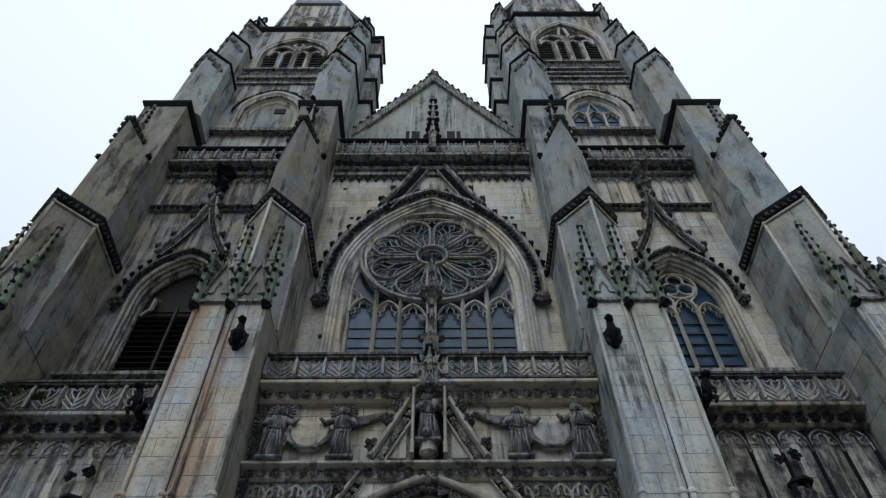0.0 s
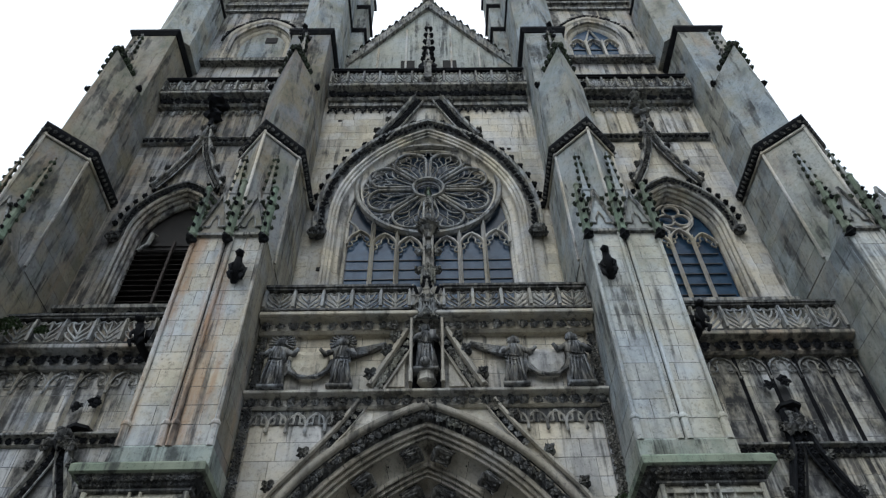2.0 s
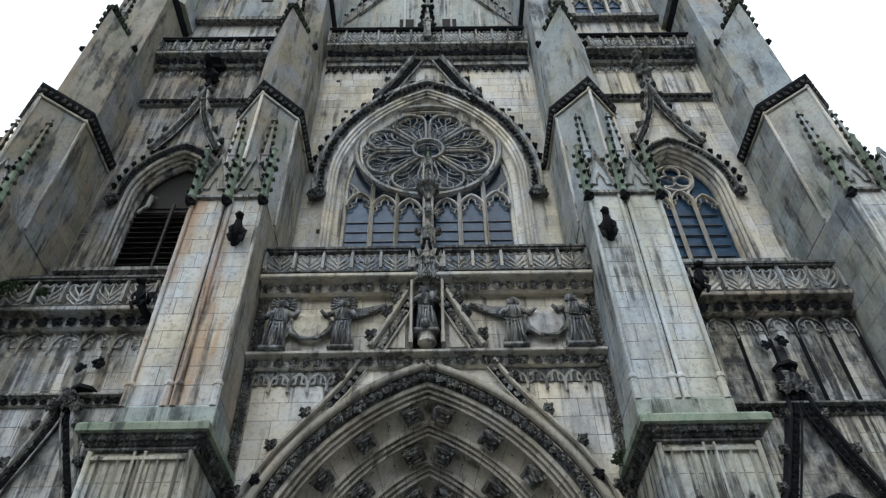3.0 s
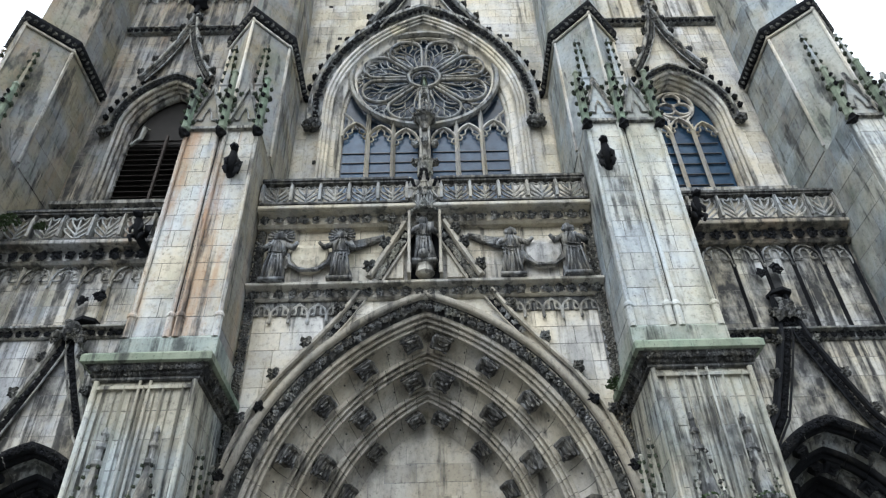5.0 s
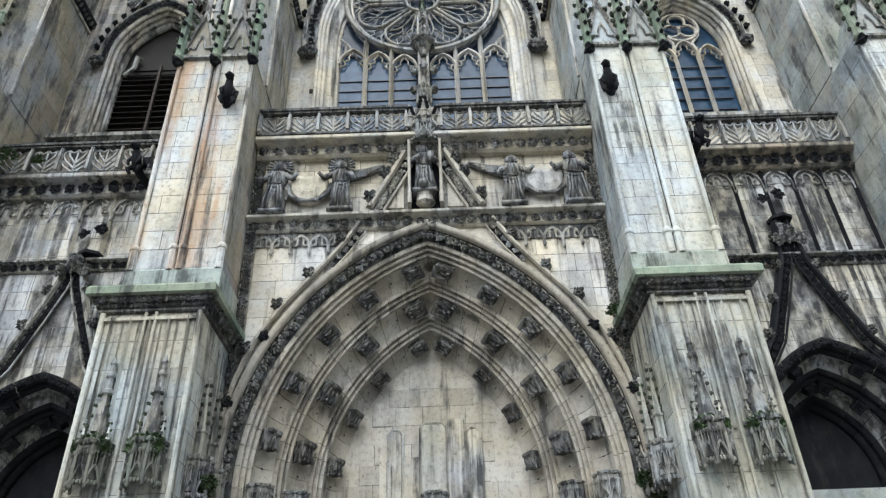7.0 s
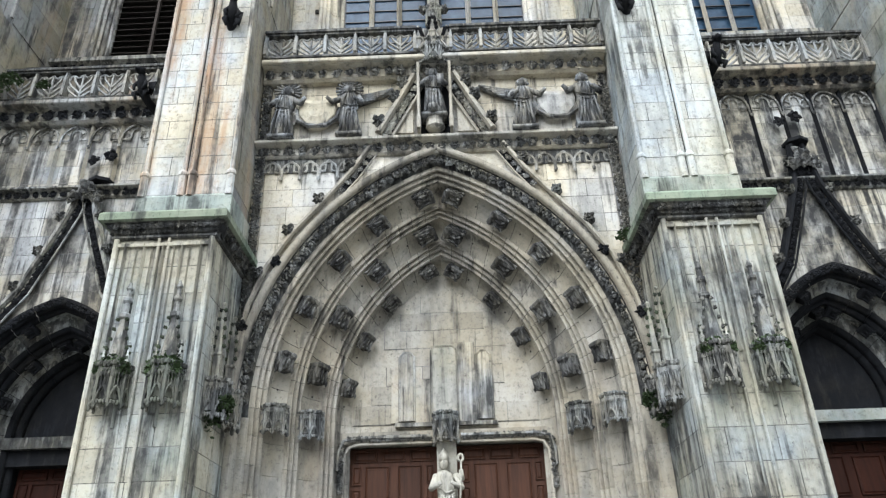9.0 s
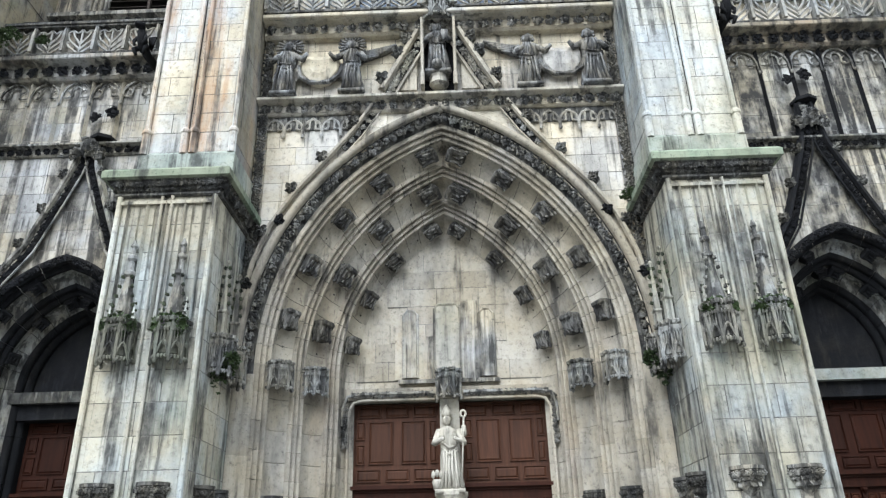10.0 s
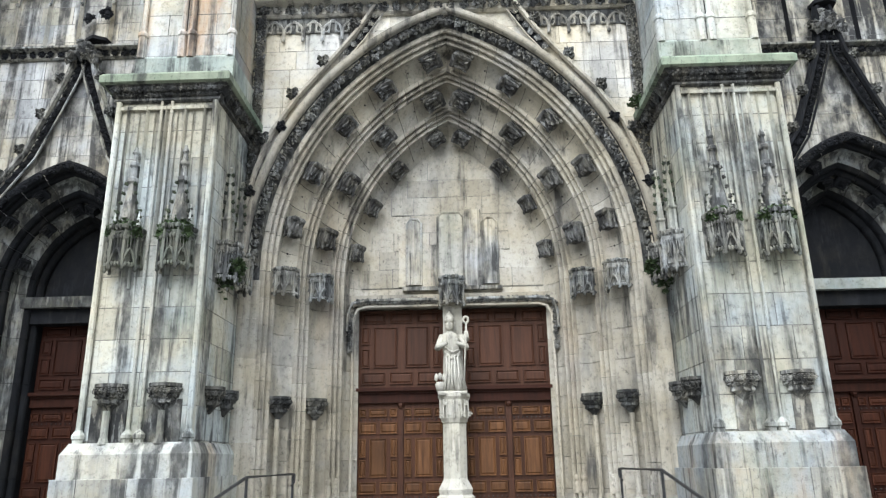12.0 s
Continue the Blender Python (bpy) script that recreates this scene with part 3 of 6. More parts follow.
    for px_, zt in ((x0 + 0.03, 16.7), (mid, 17.0), (x1 - 0.03, 16.7)):
        s = Shape().lathe(px_, 11.62, [(0.04, 14.72), (0.13, 14.9), (0.11, 15.0), (0.11, 15.95), (0.16, 16.0), (0.16, 16.08), (0.1, 16.14), (0.07, zt), (0.1, zt + 0.05), (0.02, zt + 0.2)], 6)
        low = part("small_shaft", s, SPIRE_GREEN, b, "algae-green small shaft")
        for z, k in ((15.15, 0.085), (15.55, 0.085), (15.98, 0.11), (16.35, 0.085)):
            for side in (-1, 0, 1):
                put("crocket", CROCKET_GREEN if side else CROCKET, low, spot(px_ + side * 0.13, 11.62 - (0.0 if side else 0.14), z, k, side * 30))
        part("knop", Shape().lump((px_, 11.6, 14.74), (0.13, 0.13, 0.12), 5, 0.5, 2), BLACK, b)
    s = Shape().plan(prow(x0 + 0.04, x1 - 0.04, 11.95, 12.9, back), 15.0, 20.15)
    part("prow_shaft", s, GREY_, b)
    for ex, ey in ((mid, 11.93), (x0 + 0.03, 12.9), (x1 - 0.03, 12.9)):
        part("edge_roll", Shape().tube([(ex, ey, 15.2), (ex, ey, 20.05)], 0.045, 6), PALE, b)
    s = Shape().loft([[(x, y, z) for x, y in prow(x0, x1, 11.9, 12.9, back, g)] for g, z in ((0.02, 20.06), (0.05, 20.12), (0.13, 20.26), (0.14, 20.36), (0.0, 20.46))])
    part("prow_cornice", s, BLACK, b)
    edge = [Vector((x, y, 0)) for x, y in prow(x0, x1, 11.9, 12.9, back, 0.07)]
    s = Shape()
    for (pa, pb) in zip(edge, edge[1:]):
        count = max(2, int((pb - pa).length / 0.17))
        for i in range(count):
            c = pa + (pb - pa) * ((i + 0.5) / count)
            leafage(s, (c.x, c.y, 20.14 + 0.03 * (i % 2)), 0.1, i, 6, 0.6)
    tagged(part("leaf_frieze", s, SOOT_CARVED, b), kind="stuff")
    part("prow_roll", Shape().tube([(x, y, 19.93) for x, y in prow(x0, x1, 11.9, 12.9, 14.9, 0.01)], 0.045, 6), PALE, b)
    # upper prow with its leafy gable
    u0, u1 = x0 + 0.1, x1 - 0.1
    s = Shape().loft([[(x, y, 20.4) for x, y in prow(u0, u1, 12.35, 13.3, back)], [(u0, back, 25.0), (u0, 13.3, 25.0), (mid, 12.4, 26.3), (u1, 13.3, 25.0), (u1, back, 25.0)]])
    s.box(u0 + 0.02, u1 - 0.02, 13.62, back, 24.5, 30.1)
    part("upper_prow", s, GREY_, b)
    for i in range(5):
        t = i / 7
        for side in (-1, 1):
            hx = (u1 - u0) / 2
            put("crocket", CROCKET_GREEN, b, spot(mid + side * (hx * t + 0.05), 12.42 + 0.95 * t, 26.35 - 1.3 * t, 0.26 - 0.02 * i, side * 30))
    for side in (-1, 1):
        put("crocket", CROCKET, b, spot(mid + side * (u1 - u0) / 2, 13.25, 24.95, 0.2, side * 30))
    pinnacle(b, mid, 13.05, 25.8, 28.9, 0.15, CARVED, CROCKET_GREEN, 4, curl=0.8)
    s = Shape().loft([[(u0 - g, 13.6 - g, z), (u1 + g, 13.6 - g, z), (u1 + g, back, z), (u0 - g, back, z)] for g, z in ((0.02, 29.95), (0.05, 30.0), (0.13, 30.12), (0.14, 30.24), (-0.05, 30.36))])
    part("upper_cornice", s, BLACK, b)
    return b


for sx in (-1, 1):
    a = 3.97 if sx > 0 else -5.8
    buttress(a, a + 1.83, "buttresses of the front", "tall rain-streaked limestone buttress beside the great portal")
    a = 10.47 if sx > 0 else -12.5
    buttress(a, a + 2.03, "buttresses of the front", "tall grey weathered outer buttress of the tower")

# ---- the towers ----


def tower(sx, sill, top, roof):
    t = thing("tower", "grey weathered limestone bell tower with a pointed belfry opening", "tower", "bell towers")
    x = sx * 7.95
    s = wall_over(Shape(), x - 3.95, x + 3.95, 26.0, 37.6, TOWER_Y + 0.02, 16.6, 1.35, 0.7, 33.4, x)
    s.box(x - 3.95, x + 3.95, 16.6, 24.0, 13.0, 37.6)
    part("lower_stage", s, WALL, t)
    part("apron", Shape().box(x - 1.4, x + 1.4, TOWER_Y + 0.03, 16.5, 26.0, 31.1), WALL, t)
    part("window_ledge", Shape().box(x - 2.6, x + 2.6, TOWER_Y - 0.3, TOWER_Y + 0.05, 31.0, 31.25), CARVED, t)
    s = Shape()
    arch_sweep(s, rolls(1.05, 16.0, 1.75, TOWER_Y - 0.05, 3, 0.06), 0.7, 33.4, 31.25, x, 12)
    part("window_arch", s, PALE, t)
    s = Shape()
    for z0, g in ((36.6, 0.1), (37.1, 0.2), (sill - 2.2, 0.06), (sill - 1.7, 0.1), (sill - 0.75, 0.12)):
        part("string_course", Shape().box(x - 3.0, x + 3.0, TOWER_Y - g, 16.8, z0, z0 + 0.16), CARVED, t)
    part("frieze_wall", Shape().box(x - 2.9, x + 2.9, TOWER_Y + 0.1, 16.8, 37.3, sill - 0.6), WALL, t)
    s = Shape()
    for i in range(24):
        xx = x - 2.5 + 5.0 * (i + 0.5) / 24
        leafage(s, (xx, TOWER_Y + 0.04, sill - 1.05 - 0.2 * (i % 2)), 0.22, i, 6, 0.5)
        leafage(s, (xx, TOWER_Y - 0.03, 36.9), 0.16, i + 9, 5, 0.5)
    tagged(part("leaf_frieze", s, CARVED, t), kind="stuff")
    y = 15.72
    spring = sill + (top - sill) * 0.42
    half = 1.9
    rise = top - spring
    cx = max(0.05, (half * half + rise * rise) / (2 * half) - half)
    octo = lambda g, yy: [(x - 3.2 - g, 24), (x - 3.2 - g, yy + 1.6), (x - 2.6 - g, yy - g), (x + 2.6 + g, yy - g), (x + 3.2 + g, yy + 1.6), (x + 3.2 + g, 24)]
    s = wall_over(Shape(), x - 2.7, x + 2.7, 37.4, top + 1.6, y, 16.7, half, cx, spring, x)
    s.box(x - 1.95, x + 1.95, y, 16.8, 37.4, sill - 0.3)
    for side in (-1, 1):
        s.plan([(x + side * 2.7, y), (x + side * 3.6, y + 1.5), (x + side * 3.6, 23), (x + side * 2.7, 23)], 37.4, top + 1.6)
    part("belfry_wall", s, WALL, t)
    s = Shape()
    arch_sweep(s, rolls(half - 0.12, 16.2, half + 0.3, y - 0.06, 4, 0.07), cx, spring, sill - 0.3, x, 14)
    part("belfry_arch", s, PALE, t)
    # These two near-black sheets paint the darkness inside the belfry opening.
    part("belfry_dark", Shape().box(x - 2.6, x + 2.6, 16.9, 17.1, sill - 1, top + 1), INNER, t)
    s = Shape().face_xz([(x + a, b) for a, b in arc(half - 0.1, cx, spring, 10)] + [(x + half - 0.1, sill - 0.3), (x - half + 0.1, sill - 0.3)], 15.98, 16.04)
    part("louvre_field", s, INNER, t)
    for k in range(3):
        xx = x + (k - 1) * half * 0.42
        part("mullion", Shape().box(xx - 0.15, xx + 0.15, 15.74, 16.0, sill - 0.3, spring + (1.3 if k == 1 else 0.4)), WALL, t)
    for k in range(4):
        cx0 = x + (k - 1.5) * half * 0.42
        part("light_head", Shape().tube([(cx0 + a, 15.86, b) for a, b in arc(half * 0.21, 0.25, spring + 0.1, 6)], 0.12, 5), WALL, t)
    for k in (-1, 1):
        part("head_tracery", Shape().tube([(x + k * half * 0.42 + a, 15.86, b) for a, b in arc(half * 0.42, 0.4, spring + 0.4, 6)], 0.12, 5), WALL, t)
        part("head_tracery", Shape().tube([(x, 15.86, spring + 1.2), (x + k * 0.3, 15.86, spring + 1.7), (x + k * 0.15, 15.86, top - 0.5)], 0.09, 5), PALE, t)
    for k in range(12):
        z = sill + 0.2 + k * 0.36
        if z < spring + 0.4:
            part("louvre", Shape().box(x - half + 0.15, x + half - 0.15, 15.9, 16.0, z, z + 0.05), DARK, t)
    s = Shape()
    s.loft([[(px_, py_, z) for px_, py_ in octo(g, y)] for g, z in ((0.0, top + 1.3), (0.2, top + 1.5), (0.22, top + 1.7), (0.0, top + 1.8))])
    part("belfry_cornice", s, BLACK, t)
    s = Shape().plan([(x - 2.4, 23), (x - 2.4, y + 1.5), (x - 1.9, y + 0.4), (x + 1.9, y + 0.4), (x + 2.4, y + 1.5), (x + 2.4, 23)], top + 1.7, roof)
    part("top_stage", s, WALL, t)
    for k in (-1, 1):
        pts = [(x + k * 0.45 + a, b) for a, b in arc(0.28, 0.2, top + 3.6, 5)]
        # Flush near-black face in place of the opening's inner shade.
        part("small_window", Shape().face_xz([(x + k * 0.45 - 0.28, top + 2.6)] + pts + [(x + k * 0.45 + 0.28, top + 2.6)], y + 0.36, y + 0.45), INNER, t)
    s = Shape()
    arch_sweep(s, rolls(0.95, y + 0.4, 1.25, y + 0.28, 2, 0.05), 0.4, top + 3.3, top + 1.9, x, 8)
    part("small_arch", s, PALE, t)
    s = Shape().lathe(x, 19.4, [(3.75, roof - 0.25), (3.85, roof + 0.1), (2.6, roof + 1.6), (1.2, roof + 3.2), (0.2, roof + 4.2)], 8, turn=math.pi / 8)
    part("roof", s, LEAD, t, "grey lead tower cap")
    # corner buttresses that step inwards
    for k in (-1, 1):
        xx = x + k * 3.15
        for z0, z1, f, h in ((30.3, 36.0, 13.45, 0.85), (36.0, 40.4, 14.2, 0.74), (40.4, 44.5, 14.9, 0.62), (44.5, top + 3.4, 15.5, 0.48)):
            shift = -sx * (z0 - 30) * 0.03 if k != sx else 0.0
            a, c = xx + shift - h, xx + shift + h
            s = Shape().plan(prow(a, c, f + 0.1, f + 0.8, 18.5), z0, z1)
            part("corner_buttress", s, GREY, t)
            s = Shape().loft([[(p, q, z) for p, q in prow(a, c, f + 0.05, f + 0.8, 18.5, g)] for g, z in ((0.02, z1 - 0.05), (0.08, z1 + 0.02), (0.09, z1 + 0.09), (-0.05, z1 + 0.2))])
            part("corner_cap", s, BLACK, t)
            s = Shape()
            for i in range(9):
                for side in (-1, 1):
                    u = 0.1 + 0.09 * i
                    s.lump((xx + shift + side * h * u, f + 0.08 + 0.7 * u, z1 - 0.45 - 0.75 * u - 0.12 * (i % 2)), (0.13, 0.12, 0.2), i, 0.8)
            tagged(part("leaf_gable", s, CARVED, t), kind="stuff")
            if z0 > 40:
                pinnacle(t, xx + shift, f + 0.7, z1 + 0.1, z1 + 1.9, 0.16, GREY, CROCKET, 3)
    # the buttress towards the nave roof
    xin = sx * 4.1
    for z0, z1, out in ((26.5, 36.2, 0.8), (36.2, 39.0, 0.85), (39.0, 42.4, 0.9), (42.4, 45.4, 0.88), (45.4, top + 1.4, 0.7)):
        e = xin - sx * out
        s = Shape().box(min(e, xin + sx), max(e, xin + sx), 16.4, 17.9, z0, z1)
        part("nave_buttress", s, GREY, t)
        s = Shape()
        s.loft([[(min(e, xin + sx) - g, 16.4 - g, z), (max(e, xin + sx) + g, 16.4 - g, z), (max(e, xin + sx) + g, 18 + g, z), (min(e, xin + sx) - g, 18 + g, z)] for g, z in ((0.0, z1 - 0.25), (0.12, z1 - 0.08), (0.12, z1 + 0.05), (-0.08, z1 + 0.25))])
        part("nave_buttress_cap", s, BLACK, t)
    return t


tower(-1, 39.2, 43.3, 51.0)
tower(1, 40.2, 46.0, 53.5)

# ---- the gable over the nave ----
g = thing("gable", "pale limestone nave gable with crocketed edges", "gable")
part("gable_wall", Shape().face_xz([(-4.3, 26.5), (4.3, 26.5), (4.3, 32.1), (0, 39.2), (-4.3, 32.1)], 16.5, 16.9), GABLE, g)
for side in (-1, 1):
    for i in range(13):
        t = (i + 0.5) / 13
        put("crocket", CROCKET if i % 3 else CROCKET_GREEN, g, spot(side * (4.3 - 4.2 * t), 16.42, 32.3 + 7.05 * t, 0.34, side * 32))
for side in (-1, 1):
    s = Shape()
    s.face_xz([(side * 4.3, 31.6), (side * 4.3, 32.4), (0, 39.6), (0, 38.8)], 16.3, 17.0)
    part("coping", s, CARVED, g)
    for i in range(15):
        t = (i + 0.5) / 15
        put("crocket", CROCKET, g, spot(side * 4.3 * (1 - t), 16.5, 32.5 + 7.2 * t, 0.26, side * 40))
    for k in range(2):
        xx = side * (1.1 + 1.35 * k)
        part("rib", Shape().box(xx - 0.05, xx + 0.05, 16.42, 16.52, 29.5, 36.4 - 2.1 * k), WALL, g)
    # No recess here: the slit's inner darkness is only painted on.
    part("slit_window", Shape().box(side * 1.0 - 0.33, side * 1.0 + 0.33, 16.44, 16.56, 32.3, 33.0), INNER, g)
pinnacle(g, 0.0, 16.2, 31.0, 36.4, 0.2, CARVED, CROCKET, 4)
part("finial", Shape().lump((0, 16.5, 39.7), (0.28, 0.26, 0.5), 4, 0.5, 3), CARVED, g)

# ---- carved pieces used in many places ----


def canopy_data(name, mat):
    """A small three-sided baldachin with gablets and hanging points, a metre wide, its back on y = 0 and its foot at z = 0."""
    s = Shape()
    ring = [(-0.5, 0), (-0.46, -0.34), (-0.2, -0.6), (0.2, -0.6), (0.46, -0.34), (0.5, 0)]
    s.loft([[(x * k, y * k, z) for x, y in ring] for k, z in ((0.88, 0.22), (0.91, 0.8), (1.02, 0.84), (1.04, 0.92), (0.94, 0.96), (0.97, 1.02))])
    for (xa, ya), (xb, yb) in zip(ring, ring[1:]):
        s.loft([[(xa - 0.04, ya - 0.05, z), (xa + 0.04, ya - 0.05, z), (xa + 0.04, ya + 0.03, z), (xa - 0.04, ya + 0.03, z)] for z in (0.06, 0.74)])
        s.lathe(xa, ya - 0.02, [(0.06, 0.72), (0.01, 1.12)], 4)
        s.lump((xa, ya, 0.04), (0.075, 0.075, 0.1), 2)
        pts = []
        for i in range(7):
            u = i / 6
            x, y = xa + (xb - xa) * u, ya + (yb - ya) * u - 0.03
            pts.append((x, y, 0.08 + 0.42 * (1 - abs(2 * u - 1) ** 1.8)))
        s.tube(pts, 0.036, 5)
        for u in (0.25, 0.5, 0.75):
            x, y = xa + (xb - xa) * u, ya + (yb - ya) * u - 0.01
            s.tube([(x, y, 0.4), (x, y, 0.84)], 0.022, 4)
            s.lump((x, y - 0.02, 0.78), (0.05, 0.04, 0.06), 6, 0.5)
            s.lump((x, y - 0.02, 0.12), (0.05, 0.05, 0.07), 4, 0.4)
        for u in (0.1, 0.35, 0.65, 0.9):
            s.lump((xa + (xb - xa) * u, ya + (yb - ya) * u - 0.03, 1.03), (0.06, 0.06, 0.07), int(u * 10), 0.7)
    return data_of(name, s, mat)


def corbel_data(name, mat):
    """A leafy bracket, a metre wide, its back on y = 0 and its top at z = 0."""
    s = Shape()
    half = lambda r, z: [(-r, 0.0, z)] + [(-r * math.cos(math.pi * i / 8), -r * 1.05 * math.sin(math.pi * i / 8), z) for i in range(1, 8)] + [(r, 0.0, z)]
    s.loft([half(r, z) for r, z in ((0.07, -1.0), (0.16, -0.86), (0.3, -0.66), (0.34, -0.5), (0.28, -0.46), (0.42, -0.3), (0.44, -0.14), (0.5, -0.12), (0.5, 0.0))])
    for i in range(7):
        a = math.pi * (i + 0.5) / 7
        s.lump((-0.4 * math.cos(a), -0.42 * math.sin(a), -0.28), (0.1, 0.1, 0.13), i, 0.6)
    for i in range(5):
        a = math.pi * (i + 0.5) / 5
        s.lump((-0.27 * math.cos(a), -0.28 * math.sin(a), -0.6), (0.12, 0.12, 0.14), i + 9, 0.6)
    for i in range(11):
        a = math.pi * (i + 0.5) / 11
        for r, z, k in ((0.47, -0.24, 0.11), (0.38, -0.42, 0.1), (0.28, -0.62, 0.1)):
            leafage(s, (-r * math.cos(a), -r * math.sin(a), z), k, i + int(r * 50), 5, 0.5)
    return data_of(name, s, mat)


CANOPY, CANOPY_MOSSY = canopy_data("canopy", NICHE), canopy_data("canopy", MOSSY_DARK)
CORBEL, CORBEL_PALE = corbel_data("corbel", SOOT_CARVED), corbel_data("corbel", CARVED)


def boss_data(name, mat):
    """A square carved canopy of an archivolt, hollow below: a metre wide."""
    s = Shape()
    s.loft([[(-a, 0.25, z), (-a, -b, z), (a, -b, z), (a, 0.25, z)] for a, b, z in ((0.38, 0.4, -0.36), (0.46, 0.5, -0.26), (0.4, 0.44, 0.1), (0.52, 0.56, 0.24), (0.52, 0.56, 0.34), (0.4, 0.4, 0.42))])
    for i in range(4):
        x = -0.42 + 0.28 * i
        s.box(x - 0.03, x + 0.03, -0.58, -0.4, -0.4, 0.26)
        s.lump((x, -0.52, -0.42), (0.09, 0.1, 0.1), i, 0.5)
    for i in range(3):
        x = -0.28 + 0.28 * i
        s.tube([(x - 0.13, -0.53, -0.3), (x - 0.07, -0.54, -0.12), (x, -0.55, -0.02), (x + 0.07, -0.54, -0.12), (x + 0.13, -0.53, -0.3)], 0.03, 4)
        leafage(s, (x, -0.5, 0.08), 0.16, i, 6, 0.4)
        for k in (-1, 1):
            s.lump((k * 0.46, -0.4 + 0.26 * i, -0.05), (0.08, 0.1, 0.24), i + 11, 0.7)
            s.lump((k * 0.48, -0.3 + 0.26 * i, -0.32), (0.07, 0.09, 0.1), i + 17, 0.6)
    return data_of(name, s, mat)


BOSS_BLACK = boss_data("boss", BLACK)
BOSS = boss_data("boss", BOSSES)


def turned(cx, z0, h, t, y, side, mid=0.0):
    """The place and turn on a pointed arch at a part t of the way from springing to top."""
    r = h + cx
    a = math.acos(cx / r) * t
    return mid + side * (cx - r * math.cos(a)), y, z0 + r * math.sin(a), a


def arch_pieces(parent, name, prof, mat, cx, z0, base, mid=0.0, arcs=9, course=0.72):
    """The stones of an arch and its jambs, each cut apart from the next by a thin joint."""
    span = (prof[0][0] + cx) * math.acos(cx / (prof[0][0] + cx)) / arcs
    for side in (1, -1):
        n = max(1, round((z0 - base) / course))
        for i in range(n):
            za, zb = base + (z0 - base) * i / n, base + (z0 - base) * (i + 1) / n - 0.01
            part("jamb_stone", Shape().grid([[(mid - side * h, y, z) for h, y in prof] for z in (za, zb)]), mat, parent)
        for i in range(arcs):
            rows = []
            for k in range(4):
                t = (i + (k / 3) * (1 - 0.01 / span if i < arcs - 1 else 1.0)) / arcs
                row = []
                for h, y in prof:
                    x, yy, z, a = turned(cx, z0, h, t, y, side, mid)
                    row.append((x, yy, z))
                rows.append(row)
            part(name, Shape().grid(rows), mat, parent)


def leaf_band(parent, mat, cx, z0, h, y, size, count, mid=0.0, t0=0.0, down=0.0, seed=0):
    """Carved leaves along an arch, and down its jambs."""
    rng = random.Random(seed)
    s = Shape()
    for side in (1, -1):
        for i in range(count):
            x, yy, z, a = turned(cx, z0, h + rng.uniform(-0.2, 0.2) * size, t0 + (1 - t0) * (i + 0.5) / count, y, side, mid)
            leafage(s, (x, yy - rng.uniform(0, 0.3) * size, z), size * rng.uniform(1.0, 1.4), i + seed, 6, 0.55)
    return tagged(part("leaf_band", s, mat, parent), kind="stuff")


def leaf_row(parent, mat, x0, x1, y, z, size, gap, seed=0, tall=1.0):
    rng = random.Random(seed)
    s = Shape()
    n = max(1, int((x1 - x0) / gap))
    for i in range(n):
        x = x0 + (x1 - x0) * (i + 0.5) / n
        leafage(s, (x + rng.uniform(-0.1, 0.1) * gap, y, z), max(size, gap * 0.5) * rng.uniform(0.85, 1.1), i + seed, 7, 0.5)
    return tagged(part("leaf_frieze", s, mat, parent), kind="stuff")


def rake(parent, pts, y, mat, leaf_mat, size=0.1, crockets=6, mid=0.0, thick=0.09, leaf=True, clear=None):
    """A pair of gable mouldings along (x, z) points, with leaves inside and crockets outside."""
    for side in (1, -1):
        path = [(mid + side * x, y, z) for x, z in pts]
        fine = []
        for (xa, _, za), (xb, _, zb) in zip(path, path[1:]):
            fine += [(xa + (xb - xa) * i / 4, y, za + (zb - za) * i / 4) for i in range(4)]
        fine.append(path[-1])
        if clear:
            fine = [p for p in fine if clear(p[0], p[2], 0.0)]
        part("gable_moulding", Shape().tube(fine, thick, 6, 1.3).tube([(x + side * thick * 0.9, yy + 0.05, z + thick * 0.5) for x, yy, z in fine], thick * 0.5, 6), mat, parent)
        if leaf:
            inner = [(x - side * thick * 2.0, y + 0.03, z - thick * 1.2) for x, _, z in fine if not clear or clear(x - side * thick * 3.6, z - thick * 2.2, -0.05)]
            # Near-black tube darkens the hollow behind the leaves.
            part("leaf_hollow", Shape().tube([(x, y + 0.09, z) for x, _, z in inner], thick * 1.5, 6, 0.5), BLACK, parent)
            part("inner_moulding", Shape().tube([(x - side * thick * 1.7, y + 0.02, z - thick * 1.0) for x, _, z in inner], thick * 0.42, 6), mat, parent)
            s = Shape()
            for i, p in enumerate(inner[:-1]):
                leafage(s, (p[0], y + 0.03, p[2]), thick * 1.5, i * 3, 6, 0.5)
                q = inner[i + 1]
                if abs(q[2] - p[2]) > 0.2:
                    leafage(s, ((p[0] + q[0]) / 2, y + 0.03, (p[2] + q[2]) / 2), thick * 1.4, i * 3 + 1, 6, 0.5)
            tagged(part("leaf_band", s, leaf_mat, parent), kind="stuff")
        for i in range(crockets):
            u = (i + 0.5) / crockets * (len(fine) - 1)
            p = fine[int(u)]
            put("crocket", CROCKET_SOOT, parent, spot(p[0] + side * thick * 0.9, y - 0.03, p[2] + thick * 0.5, size * 1.5, side * 45))


